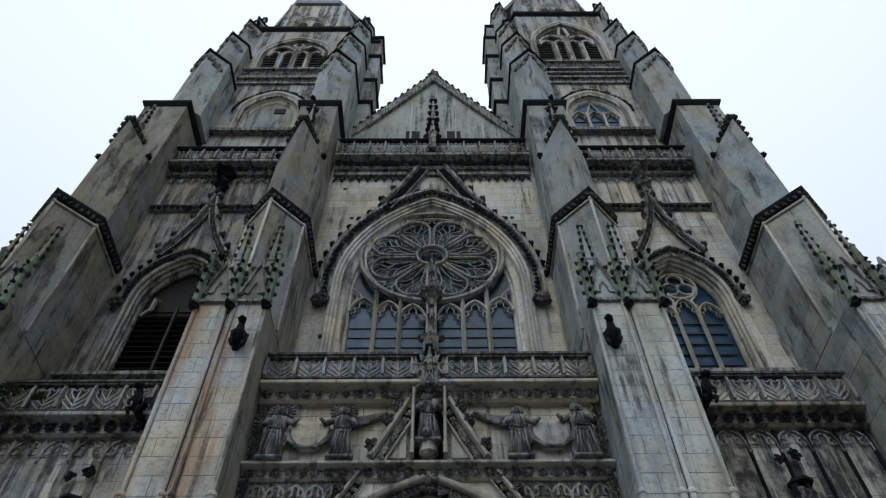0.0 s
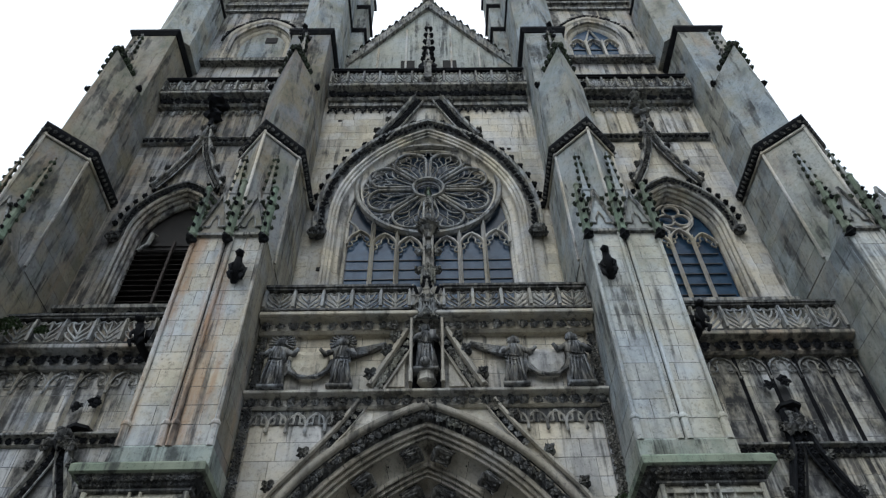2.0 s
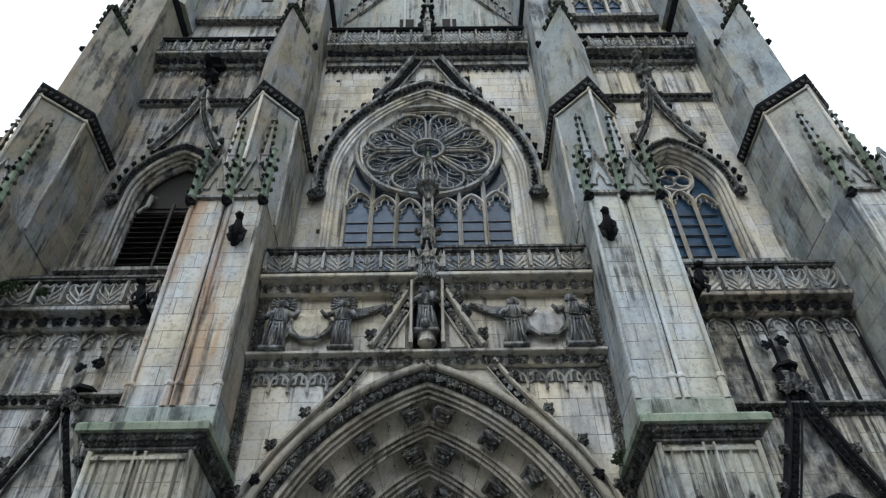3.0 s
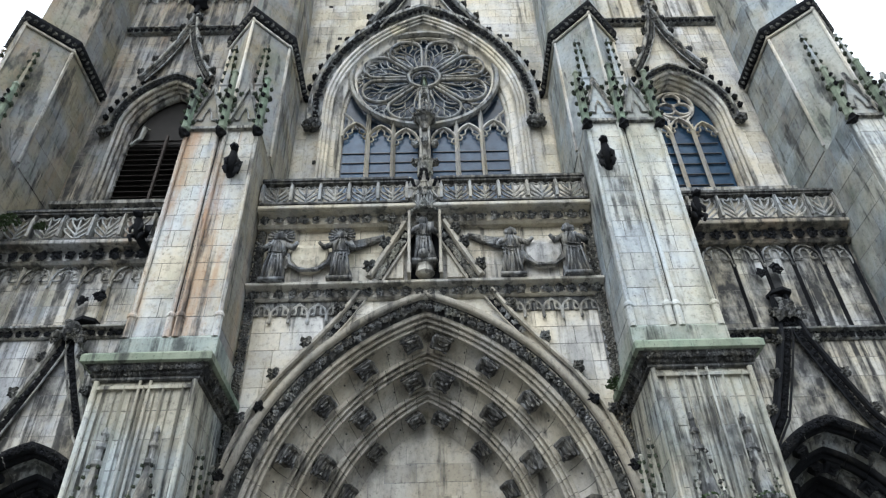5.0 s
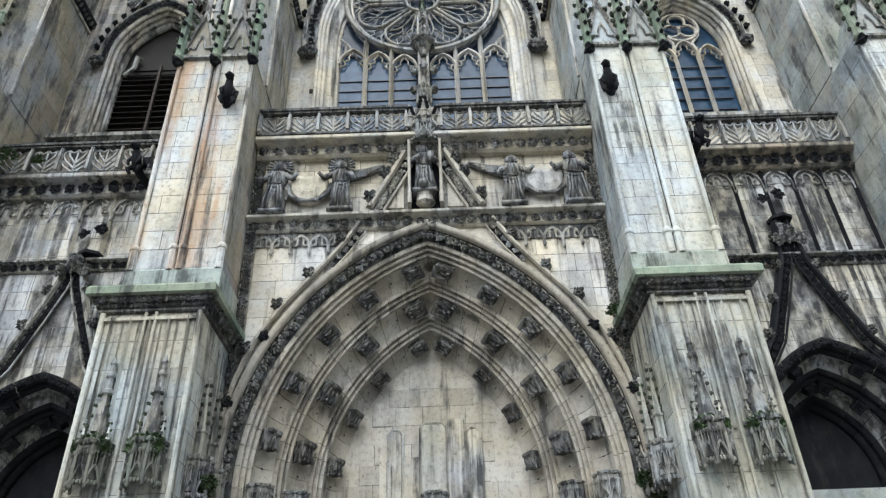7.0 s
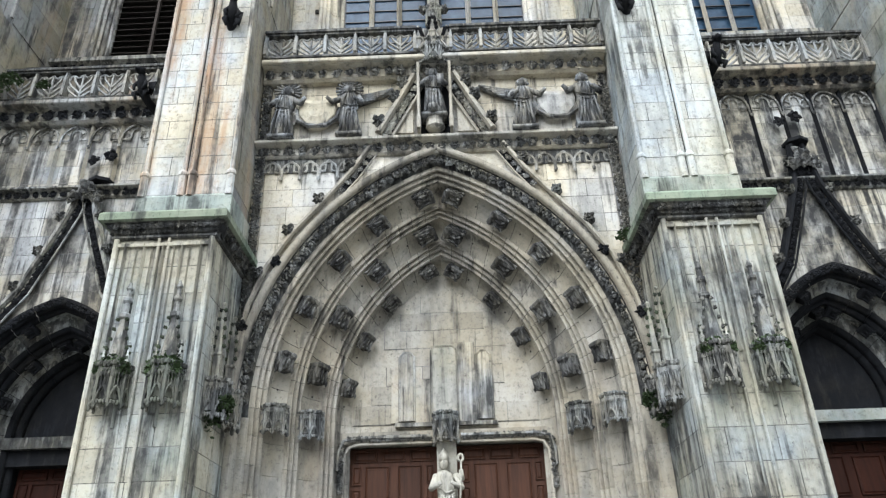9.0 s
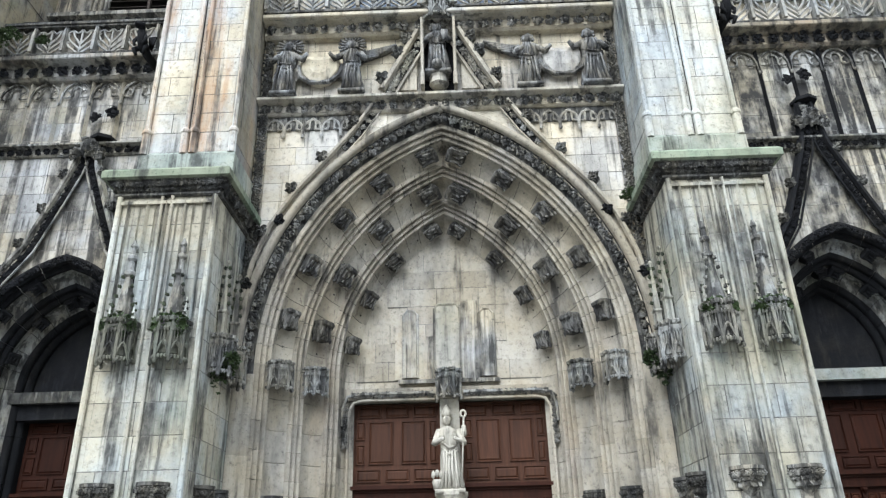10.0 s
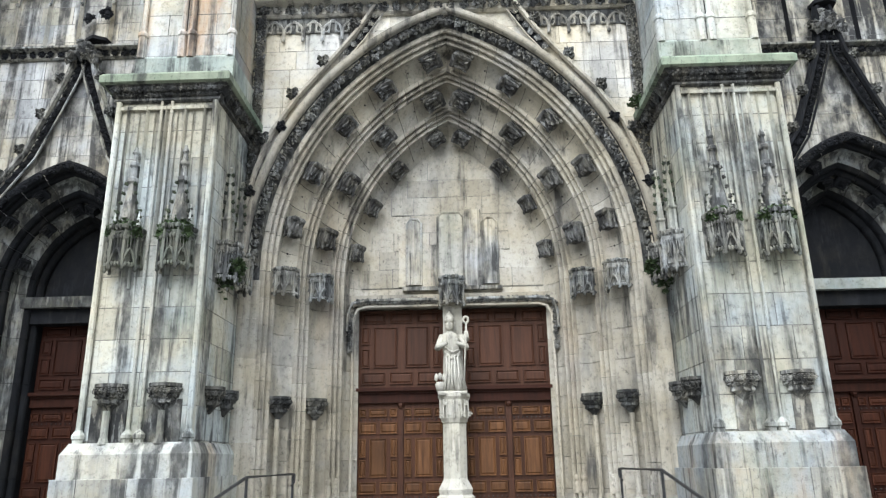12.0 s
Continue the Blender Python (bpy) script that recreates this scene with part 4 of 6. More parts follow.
def leaves(name, label, x, y, z, wide, tall, count, seed, hang=0.5):
    """A tuft of ivy or weeds of many small leaves."""
    rng = random.Random(seed)
    s = Shape()
    for _ in range(count):
        a, r = rng.uniform(math.pi, 2 * math.pi), wide * math.sqrt(rng.random())
        c = Vector((x + r * math.cos(a), y + 0.6 * r * math.sin(a), z + rng.uniform(-hang, 1 - hang) * tall * (1.2 - r / wide)))
        m = Matrix.Translation(c) @ Euler((rng.uniform(-1, 1), rng.uniform(-1, 1), rng.uniform(0, 6))).to_matrix().to_4x4()
        k = rng.uniform(0.03, 0.06)
        s.add([(-k * 0.6, 0, 0), (0, -k, 0.01), (k * 0.6, 0, 0), (0, k * 1.2, 0.015)], [(0, 1, 2, 3)], m)
    return tagged(part(name, s, LEAF), label, "plant", kind="stuff")


# ---- the great portal ----
portal = thing("great_portal", "pale limestone portal with three stepped pointed archivolts", "portal", at=(0, 0, 0))
for a in (-4.0, 2.02):
    part("jamb_core", Shape().box(a, a + 1.98, 14.86, 15.9, 0.4, 6.0), ARCH, portal)
COVES = [(1.98, 14.88, 2.26, 14.52), (2.52, 14.32, 2.86, 13.98), (3.1, 13.76, 3.42, 13.42)]
ROLLS = [(2.26, 14.52, 2.52, 14.32), (2.86, 13.98, 3.1, 13.76), (3.42, 13.42, 3.66, 13.14)]
for c in COVES:
    arch_pieces(portal, "cove_stone", hollow(*c, 0.07), ARCH, CX, SPRING, 0.5, 0, 13, 0.6)
for c in ROLLS:
    arch_pieces(portal, "voussoir", rolls(*c, 3, 0.085), ARCH, CX, SPRING, 0.5, 0, 17, 0.5)
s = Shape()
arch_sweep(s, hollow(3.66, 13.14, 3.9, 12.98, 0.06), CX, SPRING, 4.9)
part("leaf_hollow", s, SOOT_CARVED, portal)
s = Shape()
arch_sweep(s, rolls(3.88, 12.97, 4.02, 12.86, 1, 0.055) + [(4.05, 13.06)], CX, SPRING, 5.4)
part("hood_mould", s, ARCH, portal)
leaf_band(portal, SOOT_CARVED, CX, SPRING, 3.77, 13.05, 0.105, 34)
for (h0, y0, h1, y1), stops in zip(COVES, ((0.17, 0.42, 0.66, 0.92), (0.17, 0.42, 0.67, 0.93), (0.16, 0.36, 0.56, 0.75, 0.94))):
    for t in stops:
        for side in (1, -1):
            h = (h0 + h1) / 2
            x, y, z, a = turned(CX, SPRING, h, t, (y0 + y1) / 2, side)
            k = (h1 - h0) * 1.02
            put("boss", BOSS, portal, pose(x, y, z, 0, side * math.degrees(a)) @ pose(0, 0, 0, 0, 0, -side * 40) @ Matrix.Diagonal((k * 1.45, k * 1.15, k * 1.55, 1)), "black-crusted carved canopy")
            x, y, z, a = turned(CX, SPRING, h, max(0.03, t - 0.09), (y0 + y1) / 2, side)
            put("peg", CROCKET, portal, spot(x, y - 0.05, z, 0.03))
rake(portal, [(1.26, 11.2), (0.8, 12.1), (0.42, 12.9)], 12.84, ARCH, CARVED, 0.17, 3, 0.0, 0.075)
rake(portal, [(4.02, 6.0), (3.95, 6.37), (3.8, 7.16), (3.5, 8.02), (3.03, 8.77), (2.43, 9.5), (1.88, 10.2), (1.47, 10.85)], 12.9, ARCH, CARVED, 0.15, 5, 0.0, 0.055, clear=lambda x, z, gap: math.hypot(abs(x) + CX, z - SPRING) > 4.07 + CX + gap)
for side in (1, -1):
    for t in (0.2, 0.4):
        x, y, z, a = turned(CX, SPRING, 4.06, t, 12.86, side)
        put("crocket", CROCKET, portal, spot(x, y, z, 0.2, side * math.degrees(a)))
    for h, y, z in ((3.27, 13.5, 4.72), (2.7, 14.08, 4.72)):
        put("niche_canopy", CANOPY, portal, pose(side * h, y, z, 0, 0, -side * 32) @ Matrix.Diagonal((0.5, 0.5, 0.52, 1)), "sooty carved niche canopy")
        put("niche_corbel", CORBEL, portal, pose(side * h, y + 0.02, 2.83, 0, 0, -side * 32) @ Matrix.Diagonal((0.46, 0.46, 0.42, 1)))
        part("niche_shaft", Shape().lathe(side * h, y - 0.03, [(0.075, 0.9), (0.05, 1.0), (0.045, 2.42)], 8), ARCH, portal)
for side in (1, -1):
    prof = rolls(3.6, 13.22, 3.98, 12.95, 2, 0.06)
    for k in range(6):
        part("jamb_stone", Shape().grid([[(side * h, y, z) for h, y in prof] for z in (0.5 + 0.75 * k, 1.246 + 0.75 * k)]), ARCH, portal)
for side in (1, -1):
    for g, z0, z1 in ((0.12, 0.5, 0.85), (0.07, 0.85, 1.0)):
        line = [(2.02, 14.9), (2.26, 14.6), (2.52, 14.38), (2.86, 14.04), (3.1, 13.82), (3.42, 13.48), (3.66, 13.2), (3.9, 13.0)]
        pts = [(side * (h - g * 0.7), y - g * 0.7) for h, y in line] + [(side * 3.95, 14.95), (side * 2.02, 14.98)]
        part("jamb_plinth", Shape().plan(pts, z0, z1), ARCH, portal)
    for h, y in ((2.33, 14.43), (2.45, 14.33), (2.92, 13.9), (3.04, 13.78), (3.5, 13.3), (3.6, 13.2)):
        part("column_base", Shape().lathe(side * h, y, [(0.065, 1.0), (0.065, 1.16), (0.045, 1.22), (0.06, 1.26), (0.06, 1.3), (0.04, 1.34)], 8), ARCH, portal)
# tympanum with its three bare slabs
s = Shape()
s.face_xz([(x, z) for x, z in arc(2.1, CX, SPRING, 14)] + [(2.1, 4.95), (-2.1, 4.95)], 14.9, 15.3)
part("tympanum", s, ARCH, portal)
for x0, x1, z1 in ((-0.25, 0.25, 6.83), (-0.93, -0.68, 6.7), (0.72, 0.97, 6.7)):
    top = [(x1, z1 - 0.08), (x1 - 0.06, z1), (x0 + 0.06, z1), (x0, z1 - 0.08)]
    part("slab", Shape().face_xz([(x0, 5.25), (x1, 5.25)] + top, 14.8, 14.92), WALL, portal)
    part("slab_edge", Shape().tube([(x0 - 0.03, 14.86, 5.25), (x0 - 0.03, 14.86, z1 - 0.05), (x0 + 0.06, 14.86, z1 + 0.05), (x1 - 0.06, 14.86, z1 + 0.05), (x1 + 0.03, 14.86, z1 - 0.05), (x1 + 0.03, 14.86, 5.25)], 0.03, 5), WALL, portal)
for x0, x1, z0, z1 in ((0.3, 0.66, 5.22, 6.95), (-0.62, -0.32, 5.22, 6.15), (-1.14, -0.99, 5.22, 6.25)):
    part("slab", Shape().box(x0, x1, 14.845, 14.95, z0, z1), WALL, portal)
part("slab_ledge", Shape().box(-1.05, 1.08, 14.76, 14.92, 5.12, 5.2), CARVED, portal)
# lintel with rounded corners
s = Shape()
s.box(-2.3, 2.3, 14.72, 15.3, 4.78, 5.02)
part("lintel", s, ARCH, portal)
for side in (1, -1):
    pts = [(side * 0.3, 14.7, 4.77), (side * 1.8, 14.7, 4.77), (side * 1.98, 14.7, 4.72), (side * 2.07, 14.7, 4.55), (side * 2.08, 14.7, 4.2), (side * 2.08, 14.7, 0.5)]
    part("door_moulding", Shape().tube(pts, 0.035, 6), ARCH, portal)
    part("door_moulding", Shape().tube([(x + (0.12 * side if i > 1 else 0), 14.64, z + (0.12 if i < 3 else 0.05)) for i, (x, y, z) in enumerate(pts[:5])], 0.035, 6), CARVED, portal)
    s = Shape()
    for i in range(34):
        t = i / 33
        x, z = (0.35 + 1.7 * t / 0.72, 4.87) if t < 0.72 else (2.14, 4.8 - (t - 0.72) * 3.4)
        leafage(s, (side * x, 14.66, z), 0.075, i, 6, 0.6)
    tagged(part("leaf_band", s, SOOT_CARVED, portal), kind="stuff")

# ---- the middle post with its bishop ----
post = thing("trumeau", "pale limestone door post with a carved pedestal", "pillar", at=(0, 0, 0))
P = 14.62
s = Shape().lathe(0.0, P + 0.1, [(0.4, 0.5), (0.4, 0.95), (0.34, 1.0), (0.36, 1.1), (0.27, 1.25), (0.25, 1.3), (0.25, 2.35), (0.27, 2.4)], 8, turn=math.pi / 8)
part("shaft", s, WHITE, post)
s = Shape().lathe(0.0, P + 0.1, [(0.27, 2.36), (0.3, 2.45), (0.31, 2.8), (0.35, 2.86), (0.35, 2.92), (0.2, 2.94)], 8, turn=math.pi / 8)
part("pedestal", s, WHITE, post)
s = Shape()
for i in range(9):
    x = -0.28 + 0.07 * i
    s.box(x - 0.008, x + 0.008, P - 0.215, P - 0.14, 2.44, 2.8)
    leafage(s, (x + 0.035, P - 0.19, 2.52 + 0.2 * (i % 2)), 0.05, i, 6, 0.4)
part("tracery", s, WHITE, post)
part("back_shaft", Shape().box(-0.2, 0.2, P + 0.15, 15.1, 0.5, 5.0), WHITE, post)
put("canopy", CANOPY, post, pose(0, 14.78, 4.72) @ Matrix.Diagonal((0.52, 0.62, 0.58, 1)), "sooty carved statue canopy")


def figure(name, label, x, y, z0, h, seed, mat, wing=0, arm=0, globe=False, mitre=False, staff=0, halo=False, wide=1.0):
    """A robed stone figure, kept to a plain worn shape."""
    rng = random.Random(seed)
    s = Shape()
    rings = []
    n = 30
    for t, rx, ry in ((0.0, 0.17, 0.13), (0.04, 0.175, 0.14), (0.2, 0.15, 0.12), (0.42, 0.135, 0.11), (0.52, 0.12, 0.1), (0.62, 0.13, 0.1), (0.74, 0.145, 0.1), (0.8, 0.12, 0.085), (0.83, 0.05, 0.05), (0.86, 0.045, 0.045)):
        row = []
        for i in range(n):
            a = 2 * math.pi * i / n
            fold = 1 + (0.15 if t < 0.6 else 0.05) * math.sin(6 * a + seed + 2 * t) + 0.07 * math.sin(11 * a + 2 * seed)
            sway = 0.03 * h * math.sin(3 * t + seed)
            row.append((x + sway + rx * wide * h * fold * math.cos(a), y + ry * h * fold * math.sin(a), z0 + t * h))
        rings.append(row)
    s.loft(rings)
    for i in range(5):
        u = -0.11 + 0.055 * i
        s.tube([(x + u * h * wide * 0.8, y - 0.11 * h, z0 + 0.5 * h), (x + (u + 0.02 * math.sin(seed + i)) * h * wide, y - 0.14 * h, z0 + 0.25 * h), (x + u * 1.25 * h * wide, y - 0.14 * h, z0 + 0.01)], [0.012 * h, 0.02 * h, 0.024 * h], 5)
    for i in range(3):
        s.tube([(x - 0.13 * h * wide, y - 0.06 * h, z0 + (0.62 - 0.07 * i) * h), (x, y - 0.13 * h, z0 + (0.53 - 0.09 * i) * h), (x + 0.13 * h * wide, y - 0.06 * h, z0 + (0.57 - 0.03 * i) * h)], 0.016 * h, 5)
    hx = x + 0.03 * h * math.sin(2.6 + seed)
    s.lump((hx, y - 0.03 * h, z0 + 0.915 * h), (0.062 * h, 0.065 * h, 0.08 * h), seed, 0.12, 2)
    s.lump((hx, y + 0.02 * h, z0 + 0.94 * h), (0.075 * h, 0.07 * h, 0.07 * h), seed + 3, 0.3, 2)
    if not mitre:
        for i in range(9):
            a = math.pi * i / 8
            s.lump((hx + 0.08 * h * math.cos(a), y - 0.02 * h, z0 + (0.9 + 0.1 * math.sin(a)) * h), (0.03 * h, 0.035 * h, 0.035 * h), seed + i, 0.5)
        for i in range(4):
            u = -0.09 + 0.06 * i
            s.tube([(x + (u * 0.6) * h, y - 0.1 * h, z0 + 0.79 * h), (x + u * 1.1 * h, y - 0.125 * h, z0 + 0.66 * h), (x + u * 1.2 * h, y - 0.11 * h, z0 + 0.54 * h)], 0.016 * h, 5)
    if mitre:
        s.loft([[(hx - 0.065 * h, y - 0.04 * h, z0 + 0.95 * h), (hx, y - 0.08 * h, z0 + 0.95 * h), (hx + 0.065 * h, y - 0.04 * h, z0 + 0.95 * h), (hx, y + 0.05 * h, z0 + 0.95 * h)],
                [(hx - 0.07 * h, y - 0.04 * h, z0 + 1.03 * h), (hx, y - 0.07 * h, z0 + 1.04 * h), (hx + 0.07 * h, y - 0.04 * h, z0 + 1.03 * h), (hx, y + 0.03 * h, z0 + 1.03 * h)],
                [(hx - 0.01 * h, y - 0.035 * h, z0 + 1.12 * h), (hx, y - 0.04 * h, z0 + 1.13 * h), (hx + 0.01 * h, y - 0.035 * h, z0 + 1.12 * h), (hx, y - 0.02 * h, z0 + 1.12 * h)]])
        s.lathe(x - 0.17 * h, y - 0.1 * h, [(0.05 * h, z0), (0.07 * h, z0 + 0.1 * h), (0.05 * h, z0 + 0.13 * h)], 8)
        for k in range(3):
            s.lump((x - (0.22 - 0.05 * k) * h, y - 0.1 * h, z0 + (0.19 + 0.02 * (k % 2)) * h), (0.03 * h, 0.03 * h, 0.06 * h), k, 0.2)
    if halo:
        s.lathe(0, 0, [(0.02, 0), (0.19 * h, 0.01), (0.19 * h, 0.03), (0.1 * h, 0.04)], 16, m=Matrix.Translation((hx, y + 0.06 * h, z0 + 0.96 * h)) @ pose(0, 0, 0, 90))
        for i in range(13):
            a = math.pi * (i / 12 * 1.3 - 0.15)
            s.tube([(hx + 0.09 * h * math.cos(a), y + 0.02 * h, z0 + (0.96 + 0.09 * math.sin(a)) * h), (hx + 0.225 * h * math.cos(a), y + 0.03 * h, z0 + (0.96 + 0.225 * math.sin(a)) * h)], [0.012 * h, 0.024 * h], 5)
    for k in (-1, 1):
        reach = (0.3 if arm == k else 0.13) * h
        lift = 0.62 if arm == k else 0.6
        sh = (x + k * 0.13 * h, y, z0 + 0.77 * h)
        el = (x + k * (0.13 * h + reach * 0.5), y - 0.1 * h, z0 + (lift + 0.0) * h)
        hd = (x + k * (0.06 * h + reach) * (1 if arm == k else 0.35), y - 0.17 * h, z0 + (lift + 0.06) * h)
        s.tube([sh, el, hd], [0.055 * h, 0.05 * h, 0.03 * h], 7)
    if staff:
        sx_ = x + staff * 0.2 * h
        s.tube([(sx_ - staff * 0.05 * h, y - 0.14 * h, z0), (sx_, y - 0.12 * h, z0 + 0.8 * h), (sx_ + 0.01, y - 0.12 * h, z0 + 0.95 * h)], 0.014 * h, 6)
        s.tube([(sx_ + 0.035 * h * math.cos(a), y - 0.12 * h, z0 + 0.98 * h + 0.045 * h * math.sin(a)) for a in [i * 0.55 - 1.6 for i in range(12)]], 0.018 * h, 6)
        s.tube([(x + staff * 0.13 * h, y, z0 + 0.76 * h), (x + staff * 0.21 * h, y - 0.08 * h, z0 + 0.72 * h), (sx_, y - 0.13 * h, z0 + 0.82 * h)], [0.05 * h, 0.045 * h, 0.03 * h], 7)
    if globe:
        s.lump((x - 0.02, y - 0.2 * h, z0 + 0.06 * h), (0.085 * h, 0.085 * h, 0.085 * h), 1, 0.02, 2)
        s.box(x - 0.02 - 0.012, x - 0.02 + 0.012, y - 0.21 * h, y - 0.19 * h, z0 + 0.12 * h, z0 + 0.26 * h)
        s.box(x + 0.09, x + 0.24, y - 0.2 * h, y - 0.14 * h, z0 + 0.55 * h, z0 + 0.74 * h)
    if wing:
        pts = [(0.06, 0.78), (0.3, 0.82), (0.68, 0.95), (0.7, 0.9), (0.5, 0.78), (0.3, 0.7), (0.08, 0.62)]
        s.face_xz([(x + wing * a * h, z0 + b * h) for a, b in pts], y + 0.02, y + 0.12)
        for i in range(5):
            s.tube([(x + wing * 0.1 * h, y, z0 + (0.66 + 0.03 * i) * h), (x + wing * (0.4 + 0.07 * i) * h, y, z0 + (0.72 + 0.05 * i) * h)], 0.02 * h, 5)
    s.box(x - 0.2 * h, x + 0.2 * h, y - 0.16 * h, y + 0.14 * h, z0 - 0.05 * h, z0 + 0.005)
    return tagged(part(name, s, mat, None, "", True), label, "statue")


figure("bishop_statue", "white stone statue of a bishop with a crozier", -0.02, P + 0.02, 2.96, 1.47, 2, WHITE, mitre=True, staff=1, wide=0.84)

# ---- the doors ----


def door_panels(parent, x0, x1, z0, z1, cells, y, mat):
    for a, b, c, d in cells:
        xa, xb = x0 + (x1 - x0) * a, x0 + (x1 - x0) * c
        za, zb = z0 + (z1 - z0) * b, z0 + (z1 - z0) * d
        s = Shape()
        e = 0.03
        s.loft([[(xa, y, za), (xb, y, za), (xb, y, zb), (xa, y, zb)], [(xa, y - 0.035, za), (xb, y - 0.035, za), (xb, y - 0.035, zb), (xa, y - 0.035, zb)],
                [(xa + e * 0.5, y - 0.035, za + e * 0.5), (xb - e * 0.5, y - 0.035, za + e * 0.5), (xb - e * 0.5, y - 0.035, zb - e * 0.5), (xa + e * 0.5, y - 0.035, zb - e * 0.5)],
                [(xa + e, y - 0.012, za + e), (xb - e, y - 0.012, za + e), (xb - e, y - 0.012, zb - e), (xa + e, y - 0.012, zb - e)],
                [(xa + e * 2, y - 0.03, za + e * 2), (xb - e * 2, y - 0.03, za + e * 2), (xb - e * 2, y - 0.03, zb - e * 2), (xa + e * 2, y - 0.03, zb - e * 2)]])
        part("panel", s, mat, parent)


UPPER = [(0.05, 0.83, 0.32, 0.97), (0.37, 0.83, 0.64, 0.97), (0.69, 0.83, 0.95, 0.97), (0.04, 0.56, 0.14, 0.78), (0.04, 0.26, 0.14, 0.5), (0.18, 0.26, 0.46, 0.78), (0.55, 0.26, 0.83, 0.78), (0.87, 0.56, 0.96, 0.78), (0.87, 0.26, 0.96, 0.5), (0.05, 0.05, 0.32, 0.2), (0.37, 0.05, 0.64, 0.2), (0.69, 0.05, 0.95, 0.2)]
LEAFS = [(0.06, 0.88, 0.22, 0.95), (0.28, 0.88, 0.7, 0.95), (0.76, 0.88, 0.93, 0.95), (0.06, 0.73, 0.46, 0.83), (0.54, 0.73, 0.94, 0.83), (0.06, 0.53, 0.22, 0.69), (0.06, 0.36, 0.22, 0.51), (0.3, 0.36, 0.7, 0.69), (0.78, 0.53, 0.94, 0.69), (0.78, 0.36, 0.94, 0.51), (0.06, 0.22, 0.46, 0.32), (0.54, 0.22, 0.94, 0.32), (0.06, 0.04, 0.46, 0.17), (0.54, 0.04, 0.94, 0.17)]


def double_door(x0, x1, y, z0, zt, z1, group, label, oak=None, oak_panel=None):
    oak, oak_panel = oak or WOOD, oak_panel or WOODP
    d = thing("door", label, "door", group)
    # The dark transom colour paints in the shadow line across the door.
    part("transom", Shape().box(x0, x1, y - 0.09, y + 0.1, zt - 0.3, zt - 0.06).box(x0, x1, y - 0.2, y + 0.1, zt - 0.07, zt).box(x0, x1, y - 0.13, y + 0.1, zt - 0.12, zt - 0.07), SHADE_OAK, d)
    up = part("fixed_panel", Shape().box(x0, x1, y, y + 0.08, zt, z1), oak, d)
    door_panels(up, x0, x1, zt, z1, UPPER, y, oak)
    m = (x0 + x1) / 2
    for a, b in ((x0, m - 0.02), (m + 0.02, x1)):
        leaf = part("leaf", Shape().box(a, b, y, y + 0.08, z0, zt - 0.3), oak, d)
        door_panels(leaf, a, b, z0, zt - 0.3, LEAFS, y, oak_panel)
        st = Shape()
        for i in range(9):
            for zz in (0.855, 0.19):
                st.lump((a + (b - a) * (0.1 + 0.1 * i), y - 0.015, z0 + (zt - 0.3 - z0) * zz), 0.017, i, 0.1)
        part("studs", st, IRON, leaf)
    part("cover_strip", Shape().box(m - 0.05, m + 0.05, y - 0.06, y + 0.02, z0, zt - 0.3).lathe(m, y - 0.06, [(0.03, zt - 0.42), (0.07, zt - 0.36), (0.07, zt - 0.31)], 6), oak, d)
    return d


double_door(-2.02, -0.2, DOOR_Y + 0.05, 0.51, 3.1, 4.75, "portal doors", "red-brown panelled oak double door, shut")
double_door(0.2, 2.02, DOOR_Y + 0.05, 0.51, 3.1, 4.75, "portal doors", "red-brown panelled oak double door, shut")

